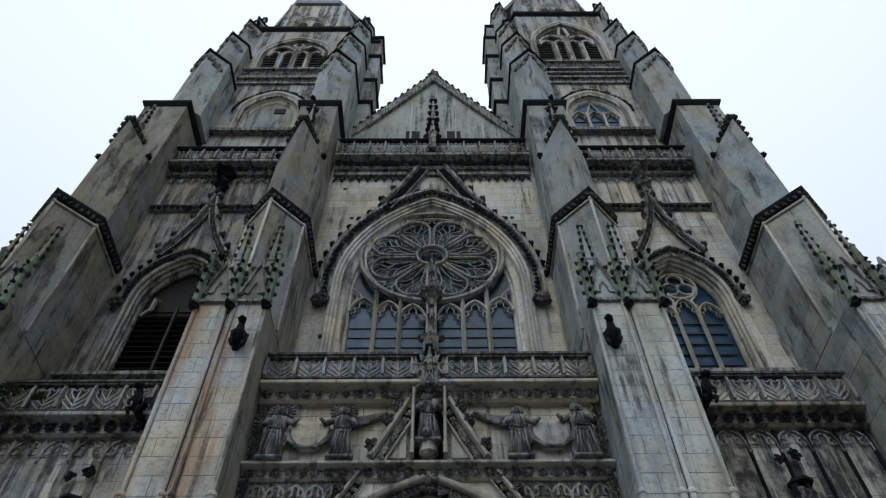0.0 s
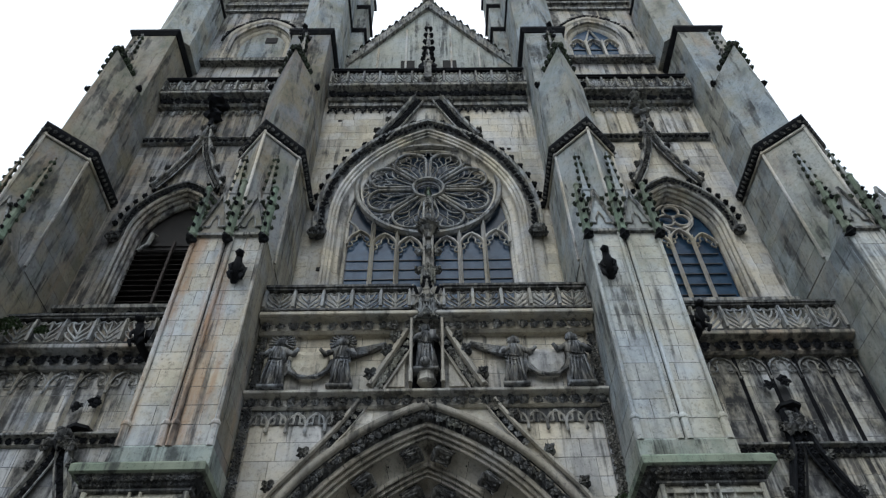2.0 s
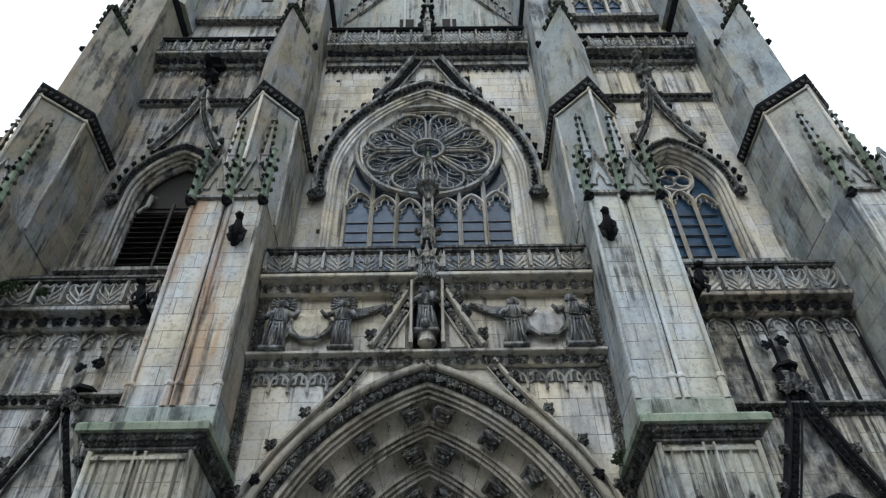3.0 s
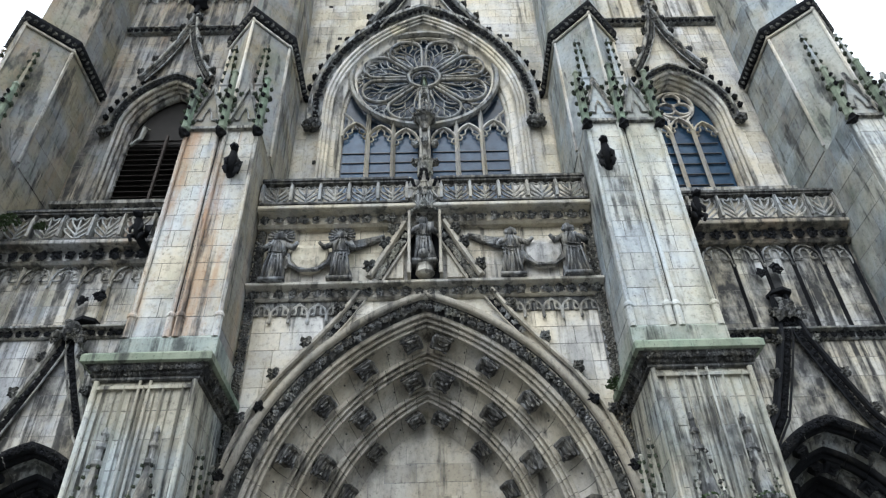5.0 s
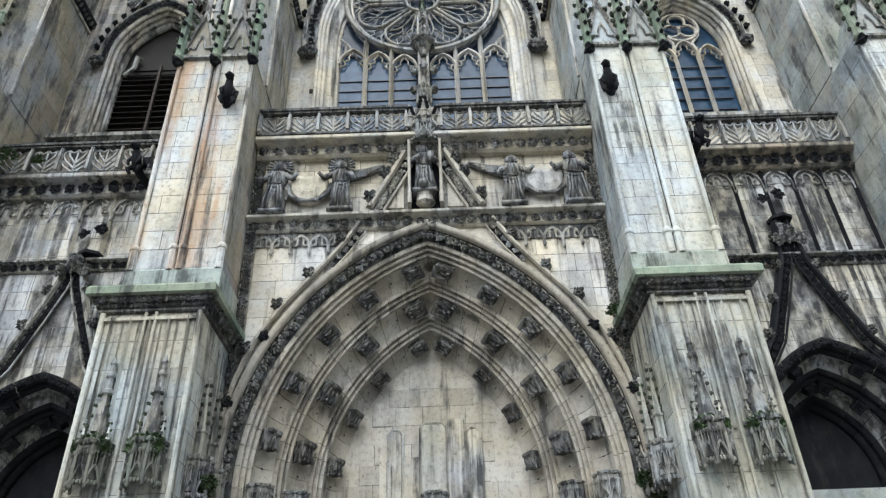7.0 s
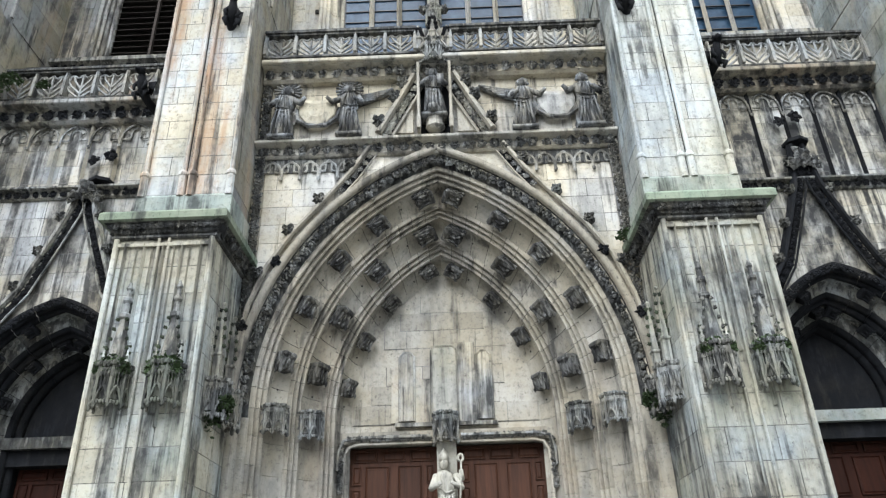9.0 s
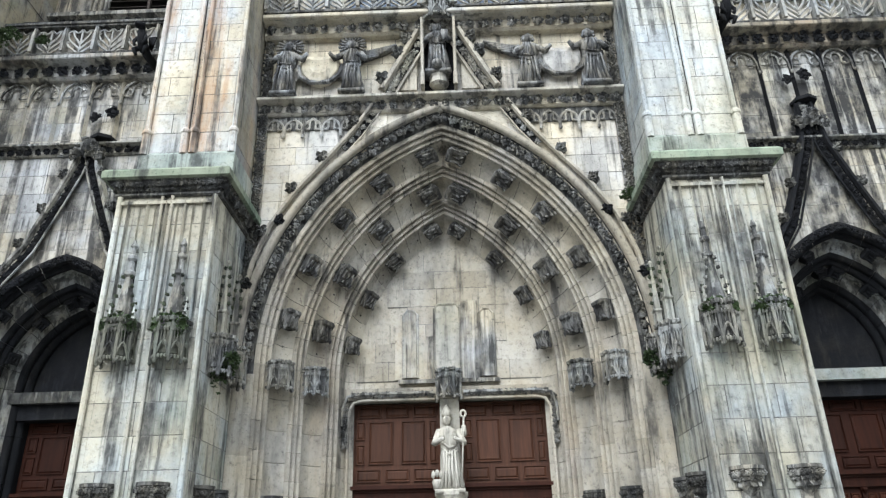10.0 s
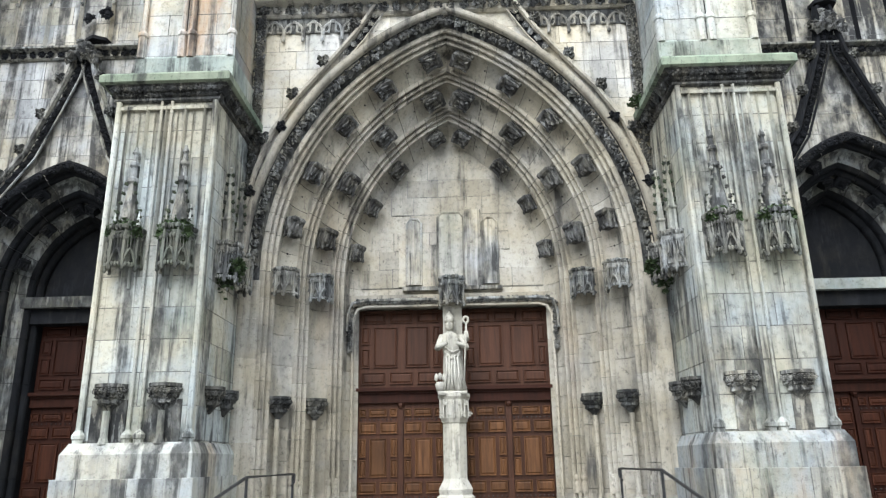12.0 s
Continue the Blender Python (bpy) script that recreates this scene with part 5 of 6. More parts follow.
# ---- the side portals ----
for sx, lower, upper in side_walls:
    x = PORTAL_X[sx]
    sp = thing("side_portal", "soot-blackened side portal with a steep ogee gable", "portal", "side portals")
    cx2, z2 = 0.7, PORTAL_Z[sx]
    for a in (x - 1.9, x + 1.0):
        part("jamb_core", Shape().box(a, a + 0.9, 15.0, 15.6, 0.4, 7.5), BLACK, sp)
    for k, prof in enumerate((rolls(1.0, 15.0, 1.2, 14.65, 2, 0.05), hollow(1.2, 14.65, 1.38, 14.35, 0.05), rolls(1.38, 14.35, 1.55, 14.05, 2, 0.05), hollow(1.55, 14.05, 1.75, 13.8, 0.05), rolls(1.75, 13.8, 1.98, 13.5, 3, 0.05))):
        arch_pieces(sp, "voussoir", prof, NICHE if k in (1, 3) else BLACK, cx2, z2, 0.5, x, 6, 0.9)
    leaf_band(sp, BLACK, cx2, z2, 1.86, 13.5, 0.07, 26, x, seed=7)
    for h, y, stops in ((1.29, 14.42, (0.25, 0.62, 0.93)), (1.65, 13.85, (0.2, 0.48, 0.76))):
        for t in stops:
            for side in (1, -1):
                xx, yy, zz, a = turned(cx2, z2, h, t, y, side, x)
                put("boss", BOSS_BLACK, sp, pose(xx, yy, zz, 0, side * math.degrees(a)) @ pose(0, 0, 0, 0, 0, -side * 40) @ Matrix.Diagonal((0.27, 0.27, 0.3, 1)))
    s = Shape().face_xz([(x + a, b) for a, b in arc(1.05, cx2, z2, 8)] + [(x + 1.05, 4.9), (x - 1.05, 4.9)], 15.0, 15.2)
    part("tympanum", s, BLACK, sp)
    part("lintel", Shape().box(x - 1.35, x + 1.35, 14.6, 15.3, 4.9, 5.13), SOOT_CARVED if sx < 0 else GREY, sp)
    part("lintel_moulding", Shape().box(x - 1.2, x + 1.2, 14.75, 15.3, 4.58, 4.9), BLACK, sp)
    rake(sp, [(2.0, 6.5), (1.5, 7.25), (0.98, 8.0), (0.55, 9.1), (0.28, 9.85), (0.12, 10.5 if sx < 0 else 10.9)], 13.52, CARVED if sx < 0 else BLACK, BLACK, 0.14, 6, x, 0.06)
    s = Shape()
    for k, (dx, dz) in enumerate(((0, 10.3), (-0.22, 10.2), (0.22, 10.2), (0, 10.5))):
        leafage(s, (x + dx, 13.45, dz + (0.0 if sx < 0 else 0.15)), 0.2, k, 8, 0.5)
    tagged(part("leaf_finial", s, SOOT_CARVED, sp), kind="stuff")
    # Side doors carry their deep shade in a darker oak colour.
    double_door(x - 1.02, x + 1.02, 15.1, 0.51, 3.15, 4.6, "portal doors", "red-brown panelled oak side door, shut, coloured as in shade", SHADE_OAK, SHADE_OAKP)

# ---- galleries ----


def flame_panel(w, h, mat):
    """One pierced balustrade panel with flame-shaped tracery, its foot at z = 0."""
    s = Shape()
    r = 0.024
    for k in (-1, 1):
        for low, out, high in ((0.02, 0.46, 0.5), (0.2, 0.46, 0.78), (0.4, 0.3, 0.9)):
            s.tube(curve([(0, 0, h * low), (k * w * out * 0.4, 0, h * (low * 0.68 + high * 0.32)), (k * w * out * 0.8, 0, h * (low * 0.36 + high * 0.64)), (k * w * out * 0.98, 0, h * high)], 3), [r * (1.5 - 0.06 * j) for j in range(10)], 5)
            s.lump((k * w * (out - 0.05), 0, h * (high - 0.02)), r * 1.5, 2, 0.3)
        s.tube(curve([(k * w * 0.46, 0, h * 0.7), (k * w * 0.42, 0, h * 0.86), (k * w * 0.28, 0, h * 0.93), (k * w * 0.14, 0, h * 0.84), (k * w * 0.02, 0, h * 0.96)], 3), r, 5)
    s.tube([(0, 0, 0.02), (0, 0, h * 0.9)], r * 1.1, 5)
    return data_of("tracery_panel", s, mat)


def balustrade(x0, x1, y, z0, z1, count, label, mat, rail_mat, group="gallery balustrades"):
    b = thing("balustrade", label, "balustrade", group)
    part("rail", Shape().box(x0 - 0.03, x1 + 0.03, y - 0.14, y + 0.14, z1 - 0.07, z1).box(x0, x1, y - 0.1, y + 0.1, z1 - 0.13, z1 - 0.07), rail_mat, b)
    part("sill", Shape().box(x0, x1, y - 0.1, y + 0.1, z0, z0 + 0.05), rail_mat, b)
    w = (x1 - x0) / count
    data = flame_panel(w, z1 - z0 - 0.18, mat)
    for i in range(count):
        m = pose(x0 + w * (i + 0.5), y, z0 + 0.05)
        put("tracery_panel", data, b, m)
    for i in range(count + 1):
        x = x0 + w * i
        part("post", Shape().box(x - 0.04, x + 0.04, y - 0.08, y + 0.08, z0 + 0.05, z1 - 0.1).lathe(x, y - 0.1, [(0.05, z0 + 0.1), (0.05, z0 + (z1 - z0) * 0.6), (0.01, z0 + (z1 - z0) * 0.85)], 4, turn=0.78), mat, b)
    return b


def cornice(parent, x0, x1, y, z0, z1, back, lip, mat, leaf_mat, gap=0.17, seed=0):
    """A ledge with a hollow full of leaves below it."""
    h = z1 - z0
    part("ledge", Shape().loft([[(x, y + a, z0 + b * h) for a, b in ((lip, 0.0), (lip * 0.75, 0.1), (lip * 0.95, 0.16), (lip * 0.95, 0.6), (0.02, 0.72), (0.0, 0.76), (0.0, 0.9), (0.06, 1.0), (back - y, 1.0), (back - y, 0.0))] for x in (x0, x1)]), mat, parent)
    leaf_row(parent, leaf_mat, x0 + 0.03, x1 - 0.03, y + lip * 0.8, z0 + 0.38 * h, h * 0.24, gap, seed)


band = thing("gallery_cornice", "sooty carved cornice below the middle gallery", "cornice", kind="structure")
cornice(band, -3.96, 3.96, 12.55, 12.7, 13.22, 13.2, 0.3, PALE, SOOT_CARVED, 0.3, 1)
part("walk", Shape().box(-4.0, 4.0, 12.62, 15.0, 13.06, 13.24), GREY, band)
balustrade(-3.92, -0.42, 12.67, 13.24, 14.04, 5, "blackened flame-tracery balustrade of the middle gallery", TRACERY, SOOT_CARVED)
balustrade(0.42, 3.92, 12.67, 13.24, 14.04, 5, "blackened flame-tracery balustrade of the middle gallery", TRACERY, SOOT_CARVED)
belt = thing("panel_cornice", "sooty ledge with leaves and small blind arches", "cornice", kind="structure")
cornice(belt, -3.98, 3.98, 12.72, 10.66, 11.06, 13.1, 0.22, PALE, SOOT_CARVED, 0.28, 2)


def blind_arches(parent, x0, x1, z0, z1, y, count, mat):
    w = (x1 - x0) / count
    for i in range(count):
        c = x0 + w * (i + 0.5)
        s = Shape()
        h = z1 - z0
        s.tube([(c + a, y, b) for a, b in arc(w * 0.46, 0.1 * w, z0 + h * 0.38, 8)], 0.03, 5)
        for k in (-1, 1):
            s.tube(curve([(c + k * w * 0.44, y, z0 + h * 0.36), (c + k * w * 0.2, y, z0 + h * 0.34), (c + k * w * 0.16, y, z0 + h * 0.55), (c + k * w * 0.3, y, z0 + h * 0.68)], 3), 0.022, 4)
            s.tube(curve([(c + k * w * 0.16, y, z0 + h * 0.55), (c + k * w * 0.12, y, z0 + h * 0.78), (c, y, z0 + h * 0.86)], 3), 0.022, 4)
            s.tube([(c + k * w * 0.46, y, z0 + h * 0.4), (c + k * w * 0.49, y, z0 + 0.02)], 0.028, 5)
            s.lump((c + k * w * 0.2, y - 0.02, z0 + h * 0.34), 0.035, i, 0.3)
        s.lump((c - w * 0.5, y - 0.03, z0), (0.045, 0.05, 0.06), i, 0.4)
        part("blind_arch", s, mat, parent)


for side in (-1, 1):
    a, c = sorted((side * 1.75, side * 3.8))
    blind_arches(belt, a, c, 10.12, 10.68, 12.97, 5, TRACERY)
    # A darker flat strip backs the small arches.
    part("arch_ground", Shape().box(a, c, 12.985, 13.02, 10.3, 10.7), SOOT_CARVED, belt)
    chain = thing("leaf_chain", "blackened upright band of carved leaves", "ornament", "leaf chains")
    part("backing", Shape().box(side * 3.86 - 0.09, side * 3.86 + 0.09, 12.96, 13.1, 6.6, 12.84), WALL, chain)
    s = Shape()
    for i in range(64):
        leafage(s, (side * 3.86 + 0.03 * (-1) ** i, 12.93, 6.65 + i * 0.096), 0.1, i, 6, 0.5)
    tagged(part("leaves", s, SOOT_CARVED, chain), kind="stuff")

# statues between the two ledges
figure("angel_statue", "sooty stone angel holding a shield, wing spread", -3.42, 12.86, 11.12, 1.42, 5, STATUE, arm=1, halo=True, wide=1.05)
figure("angel_statue", "sooty stone angel holding a shield, wing spread", -1.92, 12.86, 11.12, 1.42, 9, STATUE, arm=-1, wing=1, halo=True)
figure("angel_statue", "sooty stone angel holding a shield, wing spread", 1.98, 12.86, 11.12, 1.42, 12, STATUE, arm=1, wing=-1, wide=1.05)
figure("angel_statue", "sooty stone angel holding a shield, wing spread", 3.42, 12.86, 11.12, 1.5, 15, STATUE, arm=-1, wide=1.15)
for x in (-2.66, 2.74):
    s = Shape()
    out = [(0.0, -0.42), (0.24, -0.36), (0.4, -0.14), (0.43, 0.12), (0.4, 0.34), (0.15, 0.3), (-0.15, 0.3), (-0.4, 0.34), (-0.43, 0.12), (-0.4, -0.14), (-0.24, -0.36)]
    s.loft([[(x + a * k, yy, 11.84 + b * k) for a, b in out] for k, yy in ((1.0, 13.05), (1.0, 12.84), (0.93, 12.79), (0.5, 12.74))])
    tagged(part("shield", s, PALE), "blank worn stone coat-of-arms shield", "shield")
    t = thing("shield_ribbon", "blackened carved scroll under a shield", "ornament", "ribbons")
    part("scroll", Shape().tube([(x - 0.5, 12.9, 11.95), (x - 0.42, 12.84, 11.62), (x - 0.2, 12.84, 11.46), (x + 0.2, 12.84, 11.46), (x + 0.42, 12.84, 11.62), (x + 0.5, 12.9, 11.95)], 0.06, 6), STATUE, t)
    for k in (-1, 1):
        part("knot", Shape().lump((x + k * 0.52, 12.88, 11.75), (0.12, 0.1, 0.16), 3, 0.6, 1), STATUE, t)
niche = thing("statue_niche", "narrow stone niche with a carved canopy", "niche")
for k in (-1, 1):
    part("pilaster", Shape().box(k * 0.36 - 0.035, k * 0.36 + 0.035, 12.62, 13.05, 11.1, 13.0).lathe(k * 0.36, 12.6, [(0.05, 11.1), (0.05, 11.4), (0.035, 11.45), (0.035, 12.95)], 6), ARCH, niche)
    part("wing_wall", Shape().face_xz([(k * 0.5, 11.2), (k * 1.15, 11.2), (k * 0.5, 12.5)], 12.9, 13.02), PALE, niche)
# Near-black sheet darkens the niche behind the figure.
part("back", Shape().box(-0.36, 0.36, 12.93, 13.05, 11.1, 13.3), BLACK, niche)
part("base", Shape().lathe(0, 12.8, [(0.14, 11.16), (0.22, 11.22), (0.2, 11.36), (0.23, 11.48)], 8), PALE, niche)
put("canopy", CANOPY, niche, pose(0, 12.98, 12.9) @ Matrix.Diagonal((0.72, 0.85, 0.62, 1)))
for k in (-1, 0, 1):
    pinnacle(niche, k * 0.34, 12.5 if k == 0 else 12.62, 13.35, 14.35 if k == 0 else 14.1, 0.09, CARVED, CROCKET, 3)
part("canopy_core", Shape().box(-0.3, 0.3, 12.6, 13.0, 13.3, 14.0), CARVED, niche)
for k in (-1, 1):
    part("canopy_gablet", Shape().tube([(k * 0.32, 12.52, 13.3), (k * 0.12, 12.5, 13.62), (0, 12.5, 13.95)], 0.035, 5), TRACERY, niche)
figure("christ_statue", "dark stone robed figure with a globe", -0.02, 12.78, 11.5, 1.38, 21, STATUE, globe=True)

# the slender pier in front of the rose
mast = thing("gallery_pinnacle", "slim carved stone pinnacle rising before the rose window", "pinnacle")
part("pier", Shape().box(-0.17, 0.17, 14.78, 15.2, 13.3, 18.6).lathe(-0.12, 14.76, [(0.05, 13.3), (0.05, 18.4)], 6).lathe(0.12, 14.76, [(0.05, 13.3), (0.05, 18.4)], 6), TRACERY, mast)
for z, k in ((14.5, 0.5), (16.2, 0.42)):
    put("canopy", CANOPY, mast, pose(0, 14.75, z) @ Matrix.Diagonal((k, k * 0.7, 0.6, 1)))
for z in (14.9, 15.7, 16.7, 17.5):
    for q in (-1, 1):
        put("crocket", CROCKET_PALE, mast, spot(q * 0.28, 14.66, z, 0.2, q * 30))
    put("crocket", CROCKET_PALE, mast, spot(0, 14.6, z + 0.1, 0.2))
part("bracket", Shape().lathe(0, 14.72, [(0.1, 18.2), (0.16, 18.45), (0.26, 18.62), (0.34, 18.68), (0.36, 18.78), (0.28, 18.84), (0.3, 18.9), (0.12, 18.95)], 8), CARVED, mast)
s = Shape()
for i in range(12):
    a = 2 * math.pi * i / 12
    leafage(s, (0.33 * math.cos(a), 14.7 + 0.33 * math.sin(a), 18.72), 0.1, i, 6, 0.6)
part("bracket_leaves", s, SOOT_CARVED, mast)
for q in (-1, 1):
    part("lattice_post", Shape().tube([(q * 0.15, 14.6, 18.9), (q * 0.13, 14.6, 19.9)], 0.035, 6), TRACERY, mast)
    part("lattice_post", Shape().tube([(q * 0.15, 14.85, 18.9), (q * 0.13, 14.82, 19.9)], 0.035, 6), TRACERY, mast)
for i in range(4):
    part("lattice_bar", Shape().tube([(-0.14, 14.6, 19.0 + 0.22 * i), (0.0, 14.57, 19.12 + 0.22 * i), (0.14, 14.6, 19.0 + 0.22 * i)], 0.022, 5), TRACERY, mast)
put("canopy", CANOPY, mast, pose(0, 14.85, 19.75) @ Matrix.Diagonal((0.46, 0.46, 0.34, 1)))
pinnacle(mast, 0, 14.68, 19.9, 20.75, 0.08, SPIRE_GREEN, CROCKET_GREEN, 4)

# ---- the rose window ----
rose = thing("rose_window", "great rose window with dark leaded glass over six lights", "window")
RC = (0.0, 21.37)
GY = 15.45
arch_sweep_parts = ((rolls(2.62, 15.5, 2.82, 15.2, 2, 0.05), PALE), (hollow(2.82, 15.2, 2.95, 15.05, 0.04), PALE), (rolls(2.95, 15.05, 3.25, 14.84, 3, 0.05), PALE))
for prof, mat in arch_sweep_parts:
    arch_pieces(rose, "voussoir", prof, mat, ROSE_CX, ROSE_SPRING, 13.3, 0, 9, 0.8)
s = Shape()
for side in (1, -1):
    rows = [[(turned(ROSE_CX, ROSE_SPRING, h, t, y, side)[:3]) for h, y in hollow(3.25, 14.84, 3.55, 14.8, 0.08) + [(3.57, 14.7), (3.7, 14.7), (3.72, 14.95)]] for t in [-0.12 + 1.12 * i / 20 for i in range(21)]]
    s.grid(rows)
part("hood_mould", s, CARVED, rose)
leaf_band(rose, BLACK, ROSE_CX, ROSE_SPRING, 3.44, 14.8, 0.1, 34, t0=-0.1, seed=3)
for side in (1, -1):
    x, y, z, a = turned(ROSE_CX, ROSE_SPRING, 3.55, -0.14, 14.75, side)
    part("hood_stop", leafage(Shape().lump((x, y, z), (0.26, 0.22, 0.18), 6, 0.35, 3).lump((x - side * 0.1, y - 0.08, z - 0.12), (0.18, 0.17, 0.14), 7, 0.4, 3), (x, y - 0.1, z), 0.26, 5, 9, 0), SOOT_CARVED, rose)
    for i in range(12):
        x, y, z, a = turned(ROSE_CX, ROSE_SPRING, 3.8, 0.05 + 0.078 * i, 14.8, side)
        put("crocket", CROCKET, rose, spot(x, y, z, 0.19, side * math.degrees(a)))
rake(rose, [(1.9, 23.9), (1.35, 24.9), (0.75, 26.2), (0.3, 27.3), (0.06, 28.3)], 14.72, CARVED, BLACK, 0.16, 5, 0.0, 0.1)
part("finial", Shape().lump((0, 14.5, 28.7), (0.4, 0.3, 0.3), 3, 0.6, 2).lump((0, 14.5, 29.3), (0.22, 0.2, 0.4), 5, 0.6, 2), BLACK, rose)
pinnacle(rose, 0, 14.35, 27.4, 30.4, 0.2, CARVED, CROCKET, 3)
s = Shape()
s.face_xz([(x, z) for x, z in arc(2.75, ROSE_CX, ROSE_SPRING, 14)] + [(2.75, 13.3), (-2.75, 13.3)], GY, GY + 0.05)
part("pane", s, GLASS_DARK, rose, "dark blue-grey leaded glass")


def ring(s, cx, cz, r, y, thick, n=40, a0=0.0, a1=2 * math.pi, flat=1.4):
    s.tube([(cx + r * math.cos(a0 + (a1 - a0) * i / n), y, cz + r * math.sin(a0 + (a1 - a0) * i / n)) for i in range(n + 1)], thick, 6, flat)
    return s


TY = 15.3
part("rose_rim", ring(Shape(), *RC, 2.47, TY - 0.12, 0.1, 56), TRACERY, rose)
part("rose_rim", ring(Shape(), *RC, 2.32, TY - 0.02, 0.05, 56), PALE, rose)
part("rose_hub", ring(ring(Shape(), *RC, 0.53, TY - 0.1, 0.07, 28), *RC, 0.41, TY, 0.035, 24), TRACERY, rose)


def petal_shape():
    """The outline of one round-ended petal along +x, and the two bars that run up it."""
    s = Shape()
    for k in (-1, 1):
        cap = [(1.62 + 0.57 * math.sin(a), 0, k * 0.57 * math.cos(a)) for a in [math.pi / 2 * i / 8 for i in range(9)]]
        s.tube(curve([(0.53, 0, k * 0.13), (1.0, 0, k * 0.34)] + cap, 2), 0.046, 6, 1.7)
    return s


def flame_shape(k):
    """One half of a petal's filling: an inner bar that curls into two flames, with cusps."""
    s = Shape()
    s.tube(curve([(0.56, 0, k * 0.045), (1.0, 0, k * 0.1), (1.28, 0, k * 0.16), (1.5, 0, k * 0.3), (1.6, 0, k * 0.5)]), 0.026, 5, 1.7)
    s.tube(curve([(1.3, 0, k * 0.17), (1.48, 0, k * 0.09), (1.62, 0, k * 0.13), (1.78, 0, k * 0.3), (1.95, 0, k * 0.36), (2.07, 0, k * 0.3)]), 0.024, 5, 1.7)
    s.tube(curve([(1.48, 0, k * 0.09), (1.68, 0, 0.0), (1.9, 0, k * 0.1), (2.02, 0, k * 0.05), (2.16, 0, 0.0)]), 0.021, 5, 1.7)
    s.tube(curve([(1.78, 0, k * 0.3), (1.72, 0, k * 0.4), (1.8, 0, k * 0.46)], 3), 0.016, 5, 1.4)
    s.tube(curve([(0.95, 0, k * 0.3), (1.08, 0, k * 0.24), (1.16, 0, k * 0.32), (1.26, 0, k * 0.28), (1.36, 0, k * 0.4)], 3), 0.016, 5, 1.4)
    return s


def cusp_shape():
    """The cusped filling between two petals and the rim."""
    s = Shape()
    for k in (-1, 1):
        s.tube(curve([(1.72, 0, k * 0.02), (1.9, 0, k * 0.14), (2.08, 0, k * 0.2), (2.18, 0, k * 0.34), (2.28, 0, k * 0.4)], 3), 0.028, 5, 1.4)
        s.tube(curve([(2.08, 0, k * 0.2), (2.1, 0, k * 0.08), (2.22, 0, k * 0.1), (2.27, 0, 0)], 3), 0.022, 5, 1.4)
    return s


PETAL, CUSP = data_of("petal", petal_shape(), TRACERY, True), data_of("cusp", cusp_shape(), TRACERY, True)
FLAMES = [data_of("flame", flame_shape(k), TRACERY, True) for k in (-1, 1)]
for i in range(8):
    m = pose(RC[0], TY, RC[1], 0, -(22.5 + 45 * i), 0)
    put("petal", PETAL, rose, m @ pose(0, -0.05, 0))
    for data in FLAMES:
        put("flame", data, rose, m)
    put("cusp", CUSP, rose, pose(RC[0], TY, RC[1], 0, -45 * i, 0))


def light_head(w, z0, h):
    """The cusped pointed head of one window light, its springing at z = 0."""
    s = Shape()
    s.tube([(a, -0.04, b) for a, b in arc(w, w * 0.7, z0, 8)], 0.042, 6, 2.0)
    for k in (-1, 1):
        s.tube(curve([(k * w * 0.97, 0, z0 - h * 0.12), (k * w * 0.58, 0, z0 + h * 0.0), (k * w * 0.66, 0, z0 + h * 0.22), (k * w * 0.78, 0, z0 + h * 0.3)], 3), 0.022, 5, 1.8)
        s.tube(curve([(k * w * 0.66, 0, z0 + h * 0.24), (k * w * 0.28, 0, z0 + h * 0.38), (k * w * 0.3, 0, z0 + h * 0.6), (0, 0, z0 + h * 0.86)], 3), 0.022, 5, 1.8)
    return s


LW = 0.4
HEAD = data_of("light_head", light_head(LW, 0.0, 0.65), PALE)
for side in (-1, 1):
    for k in range(3):
        x = side * (0.6 + 0.8 * k)
        spring = 18.22 + 0.16 * k
        put("light_head", HEAD, rose, pose(x, TY, spring))
        part("light_pane", Shape().box(x - 0.36, x + 0.36, GY - 0.05, GY - 0.02, 13.4, spring + 0.5), GLASS, rose)
        for i in range(10):
            part("saddle_bar", Shape().box(x - 0.38, x + 0.38, GY - 0.09, GY - 0.05, 14.1 + 0.42 * i, 14.13 + 0.42 * i), IRON, rose)
        xm = x + side * 0.4
        if k < 2:
            part("mullion", Shape().plan([(xm - 0.075, TY), (xm, TY - 0.2), (xm + 0.075, TY), (xm, TY + 0.12)], 13.3, 19.1 + 0.5 * k), PALE, rose)
    s = Shape()
    s.tube([(side * 2.2, TY, 18.95), (side * 2.32, TY, 19.35), (side * 2.6, TY, 19.7)], 0.05, 5)
    s.tube([(side * 2.62, TY, 18.75), (side * 2.45, TY, 19.0), (side * 2.42, TY, 19.55)], 0.045, 5)
    part("spandrel_bar", s, TRACERY, rose)
part("crown_bar", Shape().tube([(-0.35, TY, 24.05), (0, TY, 24.2), (0.35, TY, 24.05)], 0.05, 5).tube([(0, TY, 24.2), (0, TY, 24.75)], 0.045, 5), TRACERY, rose)

